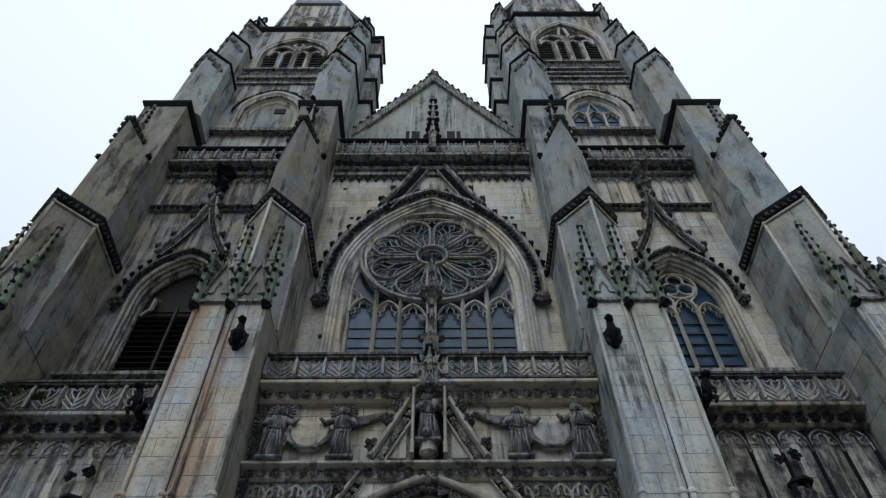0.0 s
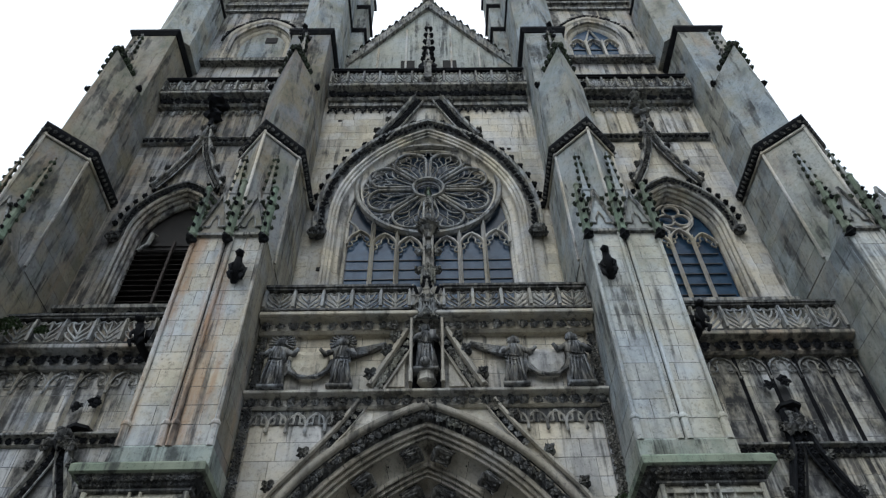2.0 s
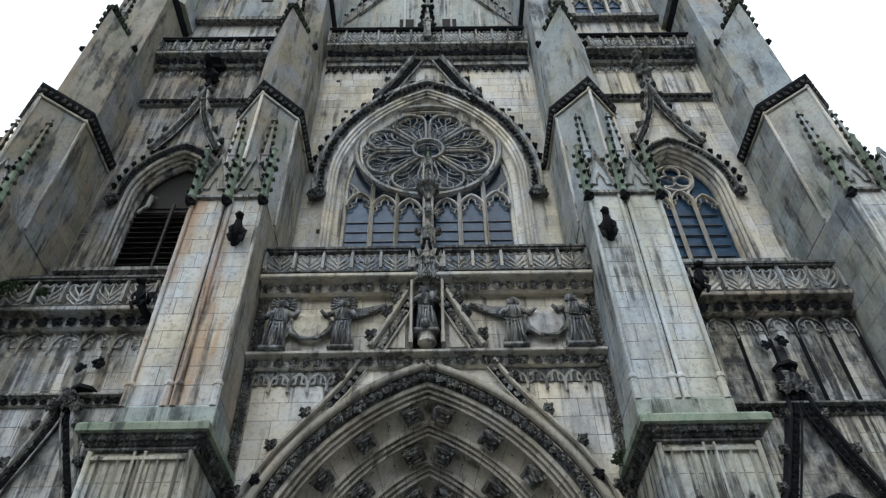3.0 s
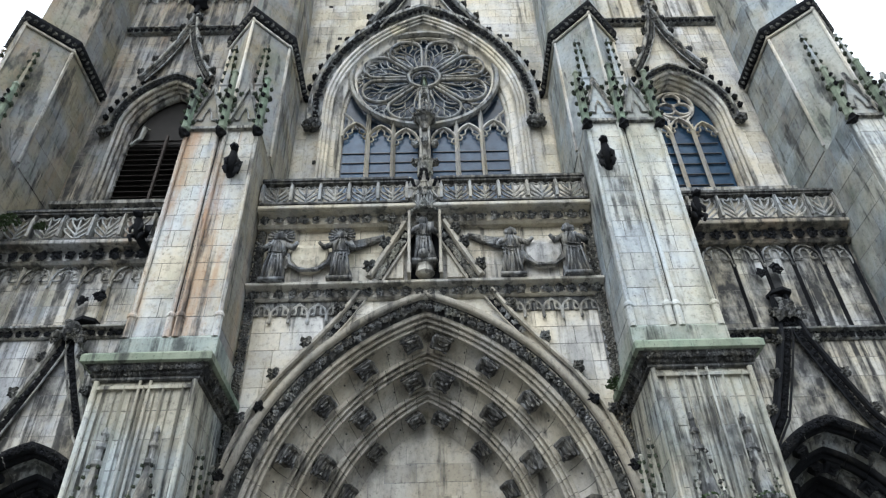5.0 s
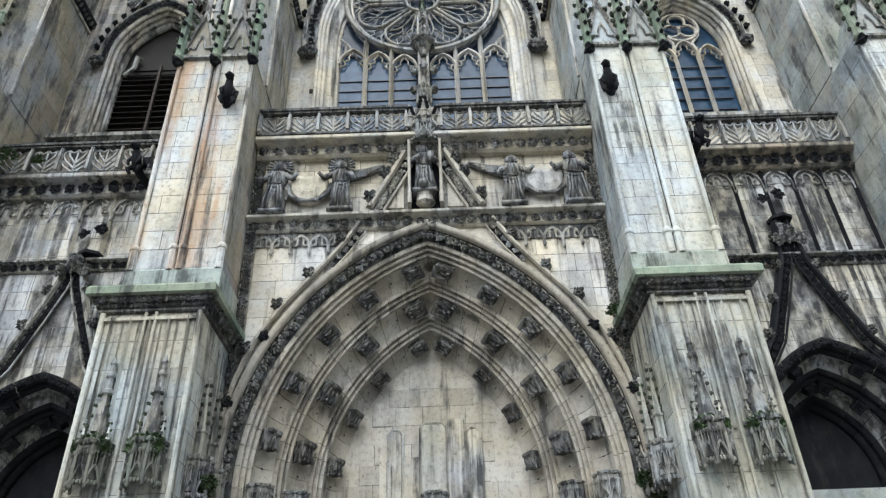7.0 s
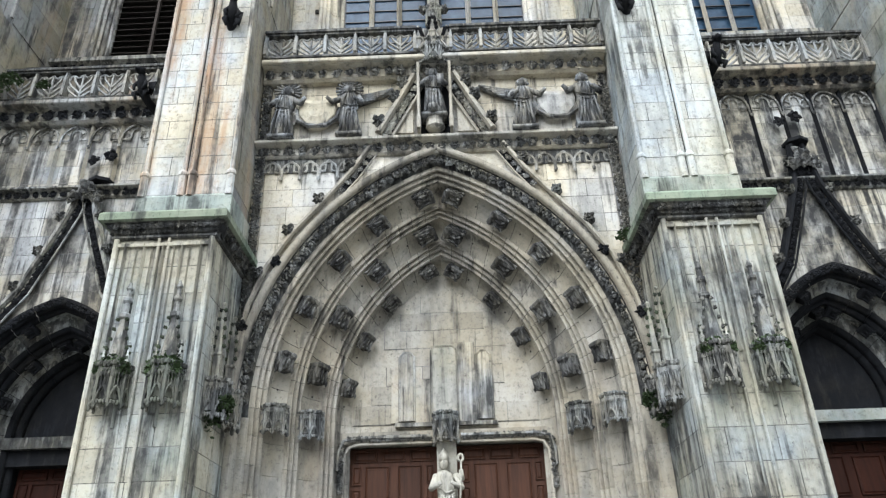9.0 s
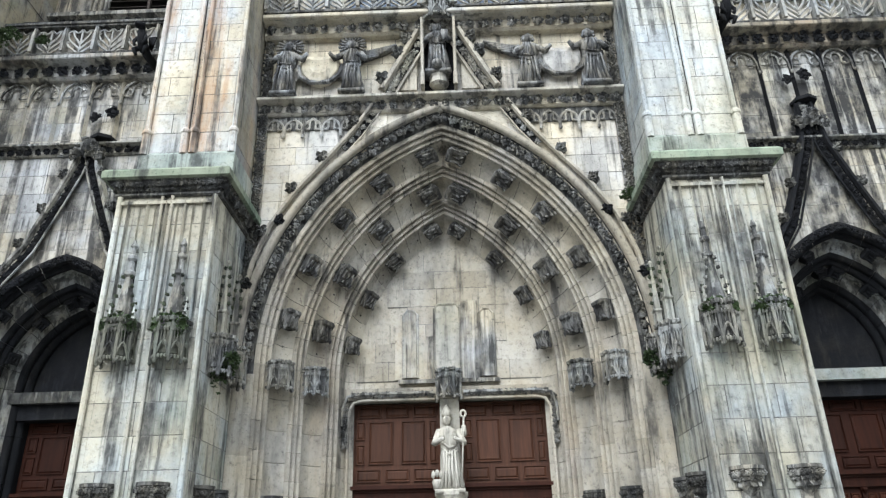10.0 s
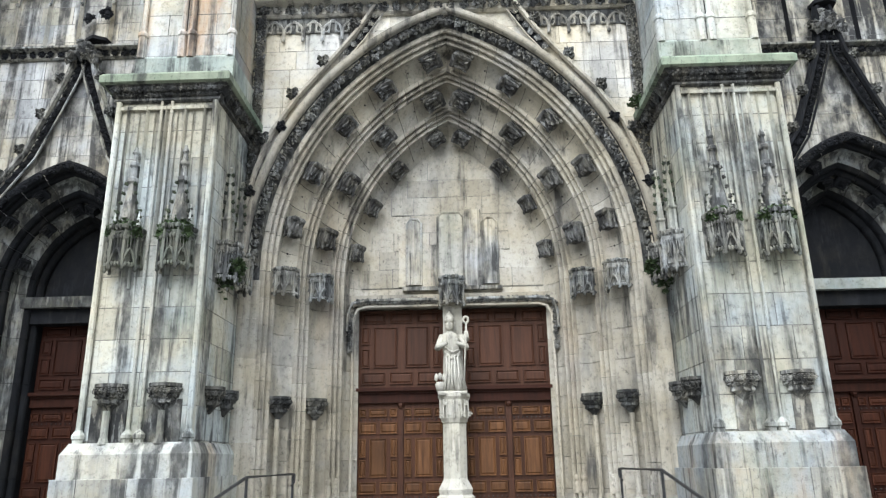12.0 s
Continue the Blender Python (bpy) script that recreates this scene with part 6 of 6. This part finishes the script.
# ---- tower windows beside the rose ----
for sx, lower, upper in side_walls:
    x = sx * SIDE_X
    left = sx < 0
    w = thing("tower_window", "pointed belfry opening with dark wooden louvres" if left else "pointed three-light window with flowing stone tracery", "window", "tower windows")
    for prof in (rolls(1.16, 15.5, 1.24, 15.3, 1, 0.04), rolls(1.24, 15.3, 1.42, 14.84, 3, 0.05)):
        arch_pieces(w, "voussoir", prof, WALL if left else PALE, SIDE_CX, SIDE_SPRING, 15.6, x, 7, 0.8)
    s = Shape()
    for side in (1, -1):
        s.grid([[(turned(SIDE_CX, SIDE_SPRING, h, t, y, side, x)[:3]) for h, y in hollow(1.42, 14.84, 1.58, 14.8, 0.06) + [(1.6, 14.72), (1.67, 14.72), (1.69, 14.95)]] for t in [-0.1 + 1.1 * i / 16 for i in range(17)]])
    part("hood_mould", s, SOOT_CARVED if left else CARVED, w)
    leaf_band(w, BLACK, SIDE_CX, SIDE_SPRING, 1.5, 14.8, 0.07, 20, x, -0.08, seed=5)
    for side in (1, -1):
        px_, py_, pz_, a = turned(SIDE_CX, SIDE_SPRING, 1.69, -0.14, 14.75, side, x)
        part("hood_stop", leafage(Shape().lump((px_, py_, pz_), (0.19, 0.18, 0.14), 6, 0.35, 3), (px_, py_ - 0.08, pz_), 0.2, 5, 9, 0), SOOT_CARVED, w)
        for i in range(7):
            px_, py_, pz_, a = turned(SIDE_CX, SIDE_SPRING, 1.86, 0.08 + 0.11 * i, 14.8, side, x)
            put("crocket", CROCKET, w, spot(px_, py_, pz_, 0.16, side * math.degrees(a)))
    rake(w, [(1.2, 21.0), (0.75, 21.9), (0.36, 23.0), (0.14, 24.0), (0.04, 24.8)], 14.7, CARVED, SOOT_CARVED, 0.15, 5, x, 0.06)
    part("finial", Shape().tube([(x, 14.65, 24.6), (x, 14.65, 26.0)], 0.1, 6).lump((x, 14.6, 25.3), (0.36, 0.28, 0.2), 3, 0.6, 2).lump((x, 14.6, 26.0), (0.4, 0.3, 0.25), 5, 0.7, 2).lump((x, 14.6, 26.4), (0.2, 0.2, 0.25), 8, 0.6, 1), BLACK if left else CARVED, w)
    part("sill", Shape().loft([[(xx, 14.6 + a, b) for a, b in ((0.25, 15.15), (0.0, 15.3), (0.0, 15.42), (0.5, 15.7), (1.0, 15.7), (1.0, 15.15))] for xx in (x - 2.3, x + 2.3)]), CARVED, w)
    leaf_row(w, BLACK, x - 2.25, x + 2.25, 14.72, 15.12, 0.1, 0.25, 11)
    opening = [(x + a, b) for a, b in arc(1.25, SIDE_CX, SIDE_SPRING, 10)] + [(x + 1.25, 15.6), (x - 1.25, 15.6)]
    if left:
        # Near-black sheet painted for the darkness behind the louvres.
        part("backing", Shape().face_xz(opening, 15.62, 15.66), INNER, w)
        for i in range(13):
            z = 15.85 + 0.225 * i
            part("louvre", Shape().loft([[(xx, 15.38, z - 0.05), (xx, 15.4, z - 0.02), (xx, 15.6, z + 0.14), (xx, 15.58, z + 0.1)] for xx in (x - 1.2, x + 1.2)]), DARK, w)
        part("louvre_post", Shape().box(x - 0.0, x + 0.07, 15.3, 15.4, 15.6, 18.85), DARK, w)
        # Flat sheet coloured near-black for the shade inside the arch head.
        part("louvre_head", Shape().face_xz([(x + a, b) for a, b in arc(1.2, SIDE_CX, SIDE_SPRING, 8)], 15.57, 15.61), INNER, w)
        s = Shape()
        for k in (-1, 1):
            s.tube([(x + k * 1.1, 15.4, 18.5), (x + k * 0.85, 15.4, 18.8), (x + k * 0.8, 15.4, 19.3), (x + k * 0.62, 15.4, 19.2)], [0.06, 0.08, 0.1, 0.03], 6)
        part("broken_cusp", s, CARVED, w)
    else:
        part("pane", Shape().face_xz(opening, 15.55, 15.6), GLASS, w, "dark blue-grey leaded glass")
        hd = data_of("light_head", light_head(0.35, 0.0, 0.6), PALE)
        for k in (-1, 0, 1):
            put("light_head", hd, w, pose(x + k * 0.72, 15.42, 18.45 + (0.2 if k == 0 else 0)))
            for i in range(6):
                part("saddle_bar", Shape().box(x + k * 0.72 - 0.34, x + k * 0.72 + 0.34, 15.48, 15.53, 15.9 + 0.45 * i, 15.93 + 0.45 * i), IRON, w)
        for k in (-1, 1):
            xm = x + k * 0.36
            part("mullion", Shape().plan([(xm - 0.06, 15.42), (xm, 15.26), (xm + 0.06, 15.42), (xm, 15.52)], 15.6, 18.85), PALE, w)
            s = Shape().tube([(xm, 15.4, 18.75), (xm - k * 0.06, 15.4, 19.15), (xm + k * 0.2, 15.4, 19.5), (xm + k * 0.28, 15.4, 19.8)], 0.05, 5)
            part("tracery_bar", s, PALE, w)
        s = ring(Shape(), x, 19.85, 0.62, 15.4, 0.06, 24)
        for k in range(3):
            a = math.radians(90 + 120 * k)
            ring(s, x + 0.3 * math.cos(a), 19.85 + 0.3 * math.sin(a), 0.27, 15.4, 0.045, 12)
        part("rosette", s, PALE, w)

# ---- galleries and blind panels of the side bays ----
for sx, lower, upper in side_walls:
    x = sx * SIDE_X
    a, c = x - 2.32, x + 2.25
    gallery = thing("side_gallery_cornice", "blackened ledge with carved leaves under a side gallery", "cornice", kind="structure")
    dz = -0.3 if sx < 0 else -0.12
    cornice(gallery, a, c, 13.25, 12.62 + dz, 13.2 + dz, 14.0, 0.3, WALL_DARK, BLACK, 0.34, 4)
    part("walk", Shape().box(a, c, 13.5, 15.2, 13.02 + dz, 13.18 + dz), GREY, gallery)
    balustrade(a + 0.05, c - 0.05, 13.4, 13.2 + dz, 14.16 + dz, 6, "blackened flame-tracery balustrade of a side gallery", TRACERY, SOOT_CARVED)
    zs = 10.5 if sx < 0 else 10.0
    cornice(lower, a, c, 13.5, zs - 0.22, zs + 0.08, 13.8, 0.16, CARVED, BLACK, 0.2, 6)
    for i in range(7):
        xx = a + 0.1 + (c - a - 0.2) * i / 6
        part("rib", Shape().plan([(xx - 0.06, 13.75), (xx, 13.6), (xx + 0.06, 13.75)], zs, 12.62 + dz), PALE if sx < 0 else BLACK, lower)
    blind_arches(lower, a + 0.1, c - 0.1, 12.0 + dz, 12.6 + dz, 13.66, 6, CARVED)
    bx, bz = (-7.69, 10.6) if sx < 0 else (8.2, 10.95)
    s = leafage(leafage(Shape(), (bx + 0.15, 13.55, bz + 0.75), 0.18, 4, 9), (bx - 0.25, 13.55, bz + 0.65), 0.16, 6, 8)
    s.loft([[(bx - 0.27, 13.72, z), (bx - 0.23, 13.45, z), (bx, 13.32, z), (bx + 0.23, 13.45, z), (bx + 0.27, 13.72, z)] for z in (bz, bz + 0.08)])
    s.loft([[(bx + u * k, 13.72 + v * k, z) for u, v in ((-0.22, 0), (-0.15, -0.25), (0.15, -0.25), (0.22, 0))] for k, z in ((0.3, bz - 0.25), (0.8, bz))])
    part("bracket", s, BLACK, lower)
    # upper bay: string, ribbed panels, leaf band and balustrade
    cornice(upper, a + 0.02, c + 0.02, 14.66, 23.68, 23.9, 15.0, 0.13, CARVED, BLACK, 0.22, 8)
    for i in range(11):
        xx = a + 0.15 + (c - a - 0.3) * i / 10
        part("rib", Shape().plan([(xx - 0.05, 14.95), (xx, 14.83), (xx + 0.05, 14.95)], 23.95, 26.0), PALE, upper)
    blind_arches(upper, a + 0.15, c - 0.15, 25.6, 26.05, 14.86, 10, CARVED)
    cornice(upper, a, c, 14.35, 26.05, 26.75, 15.6, 0.35, CARVED, BLACK, 0.26, 10)
    balustrade(a, c, 14.5, 26.75, 27.75, 8, "weathered flame-tracery balustrade high on the tower", CARVED, BLACK)
    tw = thing("high_window", "walled-up pointed tower window" if sx < 0 else "high pointed tower window with three glazed lights", "window", "high tower windows")
    xt = sx * 7.95
    op = [(xt + p, q) for p, q in arc(1.2, 0.7, 33.4, 10)] + [(xt + 1.2, 31.2), (xt - 1.2, 31.2)]
    part("infill" if sx < 0 else "pane", Shape().face_xz(op, 15.95, 16.1), GREY if sx < 0 else GLASS, tw)
    if sx < 0:
        # Near-black face painted for the vent's dark inside.
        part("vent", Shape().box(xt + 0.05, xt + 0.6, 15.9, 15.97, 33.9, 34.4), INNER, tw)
    else:
        hd = data_of("light_head", light_head(0.36, 0.0, 0.6), PALE)
        for k in (-1, 0, 1):
            put("light_head", hd, tw, pose(xt + k * 0.78, 15.88, 33.2))
            for i in range(3):
                part("saddle_bar", Shape().box(xt + k * 0.78 - 0.36, xt + k * 0.78 + 0.36, 15.9, 15.94, 31.7 + 0.6 * i, 31.74 + 0.6 * i), IRON, tw)
        for k in (-1, 1):
            part("mullion", Shape().box(xt + k * 0.39 - 0.06, xt + k * 0.39 + 0.06, 15.75, 15.95, 31.2, 33.6), PALE, tw)
            part("tracery_bar", Shape().tube([(xt + k * 0.39, 15.88, 33.5), (xt + k * 0.2, 15.88, 34.2), (xt, 15.88, 34.9)], 0.05, 5), PALE, tw)
    leaf_band(tw, BLACK, 0.7, 33.4, 1.85, TOWER_Y - 0.02, 0.1, 16, xt, 0.0, seed=9)

# middle of the upper gallery
top = thing("upper_gallery", "sooty carved cornice of the upper gallery", "cornice", kind="structure")
cornice(top, -3.95, 3.95, 14.35, 26.45, 27.25, 15.8, 0.35, CARVED, BLACK, 0.26, 12)
blind_arches(top, -3.9, -0.9, 25.75, 26.2, 14.86, 9, BLACK)
blind_arches(top, 0.9, 3.9, 25.75, 26.2, 14.86, 9, BLACK)
part("band", Shape().box(-3.95, 3.95, 14.8, 15.0, 26.2, 26.45), CARVED, top)
balustrade(-3.92, 3.92, 14.5, 27.25, 28.4, 12, "sooty flame-tracery balustrade under the nave gable", CARVED, BLACK)

# ---- niches on the two middle buttresses ----
for sx in (-1, 1):
    mid = sx * 4.885
    for k in (-1, 1):
        n = thing("pier_niche", "weathered carved canopy and bracket of an empty niche", "niche", "buttress niches")
        x = mid + k * 0.43
        put("canopy", CANOPY_MOSSY if sx < 0 else CANOPY, n, pose(x, 11.2, 4.66) @ Matrix.Diagonal((0.54, 0.62, 0.68, 1)))
        put("bracket", CORBEL if sx < 0 else CORBEL_PALE, n, pose(x, 11.2, 2.86) @ Matrix.Diagonal((0.52, 0.5, 0.44, 1)))
        wide = 0.28 if sx < 0 else 0.14
        # Left plates colour in the recesses' shade and stains; right ones are soot stains.
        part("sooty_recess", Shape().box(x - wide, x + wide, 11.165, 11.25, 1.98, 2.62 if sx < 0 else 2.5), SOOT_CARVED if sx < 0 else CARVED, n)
        if sx < 0:
            part("bracket_shaft", Shape().lathe(x, 11.1, [(0.09, 1.95), (0.06, 2.05), (0.055, 2.45)], 8), PIER_LOW, n)
        part("spirelet", Shape().lathe(x, 11.1, [(0.22, 5.3), (0.18, 5.42), (0.1, 5.95), (0.06, 6.2), (0.1, 6.24), (0.1, 6.3), (0.055, 6.33), (0.05, 6.5), (0.085, 6.54), (0.085, 6.59), (0.045, 6.62), (0.035, 6.74), (0.06, 6.78), (0.02, 6.9)], 6), NICHE, n)
        for q in (-1, 1):
            for i in range(5):
                put("crocket", CROCKET_GREEN if sx < 0 else CROCKET_PALE, n, spot(x + q * (0.19 - 0.03 * i), 11.02, 5.5 + 0.17 * i, 0.055, q * 30))
        for q in (-1, 1):
            pinnacle(n, x + q * 0.2, 11.04, 5.3, 5.8, 0.035, PIER_LOW, CROCKET_GREEN, 2)
        leaves("ivy", "green ivy and moss growing on a niche canopy", x, 11.0, 5.34, 0.29, 0.6 if sx > 0 else 0.8, 520, 31 + k + 5 * sx, 0.7)
    for j, y in enumerate((11.85, 12.55)):
        n = thing("pier_niche", "weathered carved canopy and bracket of an empty niche", "niche", "buttress niches")
        x = sx * 4.0
        face = -90 * sx
        put("canopy", CANOPY, n, pose(x, y, 4.62, 0, 0, face) @ Matrix.Diagonal((0.5, 0.55, 0.66, 1)))
        put("bracket", CORBEL, n, pose(x, y, 2.86, 0, 0, face) @ Matrix.Diagonal((0.5, 0.5, 0.44, 1)))
        pinnacle(n, x - sx * 0.1, y, 5.12, 6.8, 0.09, PIER_LOW, CROCKET_GREEN, 5, curl=0.7)
        if j == (1 if sx > 0 else 0):
            leaves("ivy", "green ivy and moss growing on a niche canopy", x - sx * 0.15, y, 4.95, 0.33, 0.75, 700, 61 + j, 0.7)
leaves("ledge_weeds", "dark green weeds on the gallery ledge", -10.2, 13.1, 13.25, 0.35, 0.7, 320, 71, 0.4)
leaves("ledge_weeds", "dark green weeds on the gallery ledge", -9.4, 13.2, 13.2, 0.18, 0.3, 120, 72, 0.3)
leaves("ledge_weeds", "dark green weeds behind the portal arch", 3.75, 12.6, 8.2, 0.22, 0.4, 160, 73, 0.3)

# ---- gargoyles ----


def gargoyle(x, y, z, turn, size, label="blackened crouching stone gargoyle on a buttress"):
    s = Shape()
    s.tube([(0, 1.3, -0.45), (0, 0.3, -0.35), (0, -0.05, -0.2), (0, -0.2, 0.1), (0, -0.32, 0.42)], [0.16, 0.15, 0.2, 0.19, 0.12], 8)
    s.lump((0, -0.42, 0.52), (0.16, 0.2, 0.15), 4, 0.35, 2)
    s.lump((0, -0.6, 0.45), (0.08, 0.12, 0.07), 6, 0.3, 1)
    for k in (-1, 1):
        s.tube([(k * 0.12, -0.2, 0.2), (k * 0.25, -0.3, -0.05), (k * 0.16, -0.36, -0.3)], [0.08, 0.07, 0.05], 6)
        s.tube([(k * 0.14, -0.05, -0.2), (k * 0.24, -0.25, -0.4), (k * 0.14, -0.2, -0.62)], [0.11, 0.09, 0.06], 6)
        s.loft([[(k * 0.1, 0.0, 0.3), (k * 0.16, 0.05, 0.3), (k * 0.14, 0.08, -0.2)], [(k * 0.34, 0.12, 0.4), (k * 0.36, 0.16, 0.38), (k * 0.26, 0.14, -0.3)]])
        s.lump((k * 0.1, -0.36, 0.66), (0.04, 0.05, 0.09), 2, 0.2)
    ob = part("gargoyle", s, BLACK, None, "", True)
    ob.matrix_basis = pose(x, y, z, 0, 0, turn) @ Matrix.Diagonal((size, size, size, 1))
    return tagged(ob, label, "gargoyle", "gargoyles")


gargoyle(-4.42, 11.6, 13.6, 15, 0.62)
gargoyle(4.28, 11.6, 13.6, -15, 0.62)
gargoyle(6.4, 12.6, 12.75, 10, 0.62, "blackened stone gargoyle leaning from a side gallery")
gargoyle(-6.6, 12.6, 12.5, -10, 0.6, "blackened stone gargoyle leaning from a side gallery")
gargoyle(-5.0, 13.3, 29.0, 0, 0.7)
gargoyle(5.0, 13.3, 29.0, 0, 0.7)

rod = thing("iron_rod", "thin rusty iron rod jutting from the tower wall", "rod")
part("bar", Shape().tube([(-10.5, 13.9, 14.45), (-9.75, 13.7, 14.25)], 0.022, 6), IRON, rod)

# ---- handrails on the steps ----
for sx in (-1, 1):
    h = thing("handrail", "thin dark iron handrail on the church steps", "handrail", "handrails")
    x = sx * 2.5 + 0.05
    part("rail", Shape().tube([(x - sx * 0.0, 11.35, 1.3), (x, 11.5, 1.36), (x, 11.5, 1.46), (x, 11.3, 1.47), (x, 9.0, 1.47), (x, 7.5, 1.2), (x, 7.0, 1.05)], 0.02, 6), IRON, h)
    part("lower_rail", Shape().tube([(x, 11.4, 1.0), (x, 9.0, 1.0), (x, 7.5, 0.7), (x, 7.0, 0.6)], 0.014, 6), IRON, h)
    for y, z0 in ((11.4, 0.5), (9.0, 0.5), (7.4, 0.0)):
        part("post", Shape().tube([(x, y, z0), (x, y, 1.47 if y > 8 else 1.18)], 0.018, 6), IRON, h)

# ---- dressed blocks of the walls ----


def outside(half, cx, spring, mid=0.0):
    def test(xa, xb, za, zb):
        for x in (xa, xb, (xa + xb) / 2):
            for z in (za, zb):
                u = abs(x - mid)
                if z < spring and u < half or z >= spring and math.hypot(u + cx, z - spring) < half + cx:
                    return False
        return True
    return test


ashlar(front, PALE, -3.75, 3.75, 6.0, 10.75, FRONT_Y + 0.01, 0.43, 0.8, keep=outside(4.0, CX, SPRING), seed=2, clip=(3.9, CX, SPRING, 0.0))
ashlar(front, PALE, -3.7, 3.7, 11.2, 12.85, FRONT_Y + 0.01, 0.42, 0.6, seed=3)
ashlar(rose_wall, PALE, -3.95, 3.95, 14.0, 25.8, ROSE_Y + 0.01, 0.45, 0.85, keep=outside(3.7, ROSE_CX, ROSE_SPRING), seed=4, clip=(3.6, ROSE_CX, ROSE_SPRING, 0.0))
for sx, lower, upper in side_walls:
    x = sx * SIDE_X
    ashlar(lower, WALL if sx < 0 else SOOTY, x - 2.35, x + 2.25, 5.2, 12.6, SIDE_Y + 0.01, 0.46, 0.8, keep=outside(1.98, 0.7, PORTAL_Z[sx], PORTAL_X[sx]), seed=5 + sx, clip=(1.9, 0.7, PORTAL_Z[sx], PORTAL_X[sx]))
    ashlar(upper, WALL_DARK if sx < 0 else PALE, x - 2.35, x + 2.25, 15.7, 23.6, ROSE_Y + 0.01, 0.46, 0.85, keep=outside(1.79, SIDE_CX, SIDE_SPRING, x), seed=8 + sx, clip=(1.62, SIDE_CX, SIDE_SPRING, x))
ashlar(portal, ARCH, -1.95, 1.95, 5.2, 8.5, 14.89, 0.42, 0.7, 0.008, keep=lambda xa, xb, za, zb: all(math.hypot(abs(x) + CX, z - SPRING) < 1.98 + CX for x in (xa, xb) for z in (za, zb)), seed=11)
for b in [o for o in scene.objects if o.name.startswith("buttress") and o.type == "EMPTY"]:
    i = [o for o in scene.objects if o.name.startswith("buttress") and o.type == "EMPTY"].index(b)
    x0, x1 = ((-5.8, -3.97), (-12.5, -10.47), (3.97, 5.8), (10.47, 12.5))[i]
    ashlar(b, PIER_RUST if x1 < 0 else PIER, x0 + 0.12, x1 - 0.12, 9.06, 14.9, 11.74, 0.45, 0.62, 0.005, seed=20 + i)
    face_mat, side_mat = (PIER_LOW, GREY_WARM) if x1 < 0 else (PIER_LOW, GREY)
    inner = x1 if x1 < 0 else x0
    m = Matrix.Translation((inner, 0, 0)) @ pose(0, 0, 0, 0, 0, 90 if x1 < 0 else -90)
    if i in (0, 2):
        ashlar(b, face_mat, x0 + 0.12, x1 - 0.12, 2.0, 7.75, 11.19, 0.52, 0.6, seed=30 + i)
        ashlar(b, PLINTH, x0 - 0.16, x1 + 0.16, 0.5, 1.45, 10.9, 0.47, 0.75, seed=33 + i)
        u0, u1 = (11.3, 13.0) if x1 < 0 else (-13.0, -11.3)
        m2 = Matrix.Translation((inner - (0.03 if x1 < 0 else -0.03), 0, 0)) @ pose(0, 0, 0, 0, 0, 90 if x1 < 0 else -90)
        ashlar(b, face_mat, u0, u1, 2.0, 7.75, 0, 0.52, 0.7, turn=m2, seed=40 + i)
        u0, u1 = (11.8, 13.0) if x1 < 0 else (-13.0, -11.8)
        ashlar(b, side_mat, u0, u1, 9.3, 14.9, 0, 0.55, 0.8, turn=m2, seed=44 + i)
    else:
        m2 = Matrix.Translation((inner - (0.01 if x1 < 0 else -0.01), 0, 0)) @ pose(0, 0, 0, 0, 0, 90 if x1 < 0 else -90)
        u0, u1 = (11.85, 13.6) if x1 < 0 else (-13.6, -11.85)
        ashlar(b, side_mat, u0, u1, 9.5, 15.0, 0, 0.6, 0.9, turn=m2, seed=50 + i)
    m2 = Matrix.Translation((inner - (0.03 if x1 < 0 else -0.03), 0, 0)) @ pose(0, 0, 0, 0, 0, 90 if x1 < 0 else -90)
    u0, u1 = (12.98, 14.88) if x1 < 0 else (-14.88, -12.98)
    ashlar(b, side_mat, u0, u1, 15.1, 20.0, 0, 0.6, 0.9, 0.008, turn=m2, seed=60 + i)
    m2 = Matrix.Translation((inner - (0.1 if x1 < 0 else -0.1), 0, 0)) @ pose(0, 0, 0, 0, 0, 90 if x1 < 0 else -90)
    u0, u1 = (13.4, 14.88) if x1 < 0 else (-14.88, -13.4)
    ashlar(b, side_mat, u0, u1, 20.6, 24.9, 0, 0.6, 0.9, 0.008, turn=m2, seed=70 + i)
for x, z in ((-2.95, 23.2), (2.95, 23.2), (-3.3, 17.0), (3.4, 21.2), (-3.4, 25.2)):
    # Raised near-black square painted for the dark of each hole.
    part("putlog_hole", Shape().box(x - 0.07, x + 0.07, ROSE_Y - 0.012, ROSE_Y + 0.05, z, z + 0.13), INNER, rose_wall)
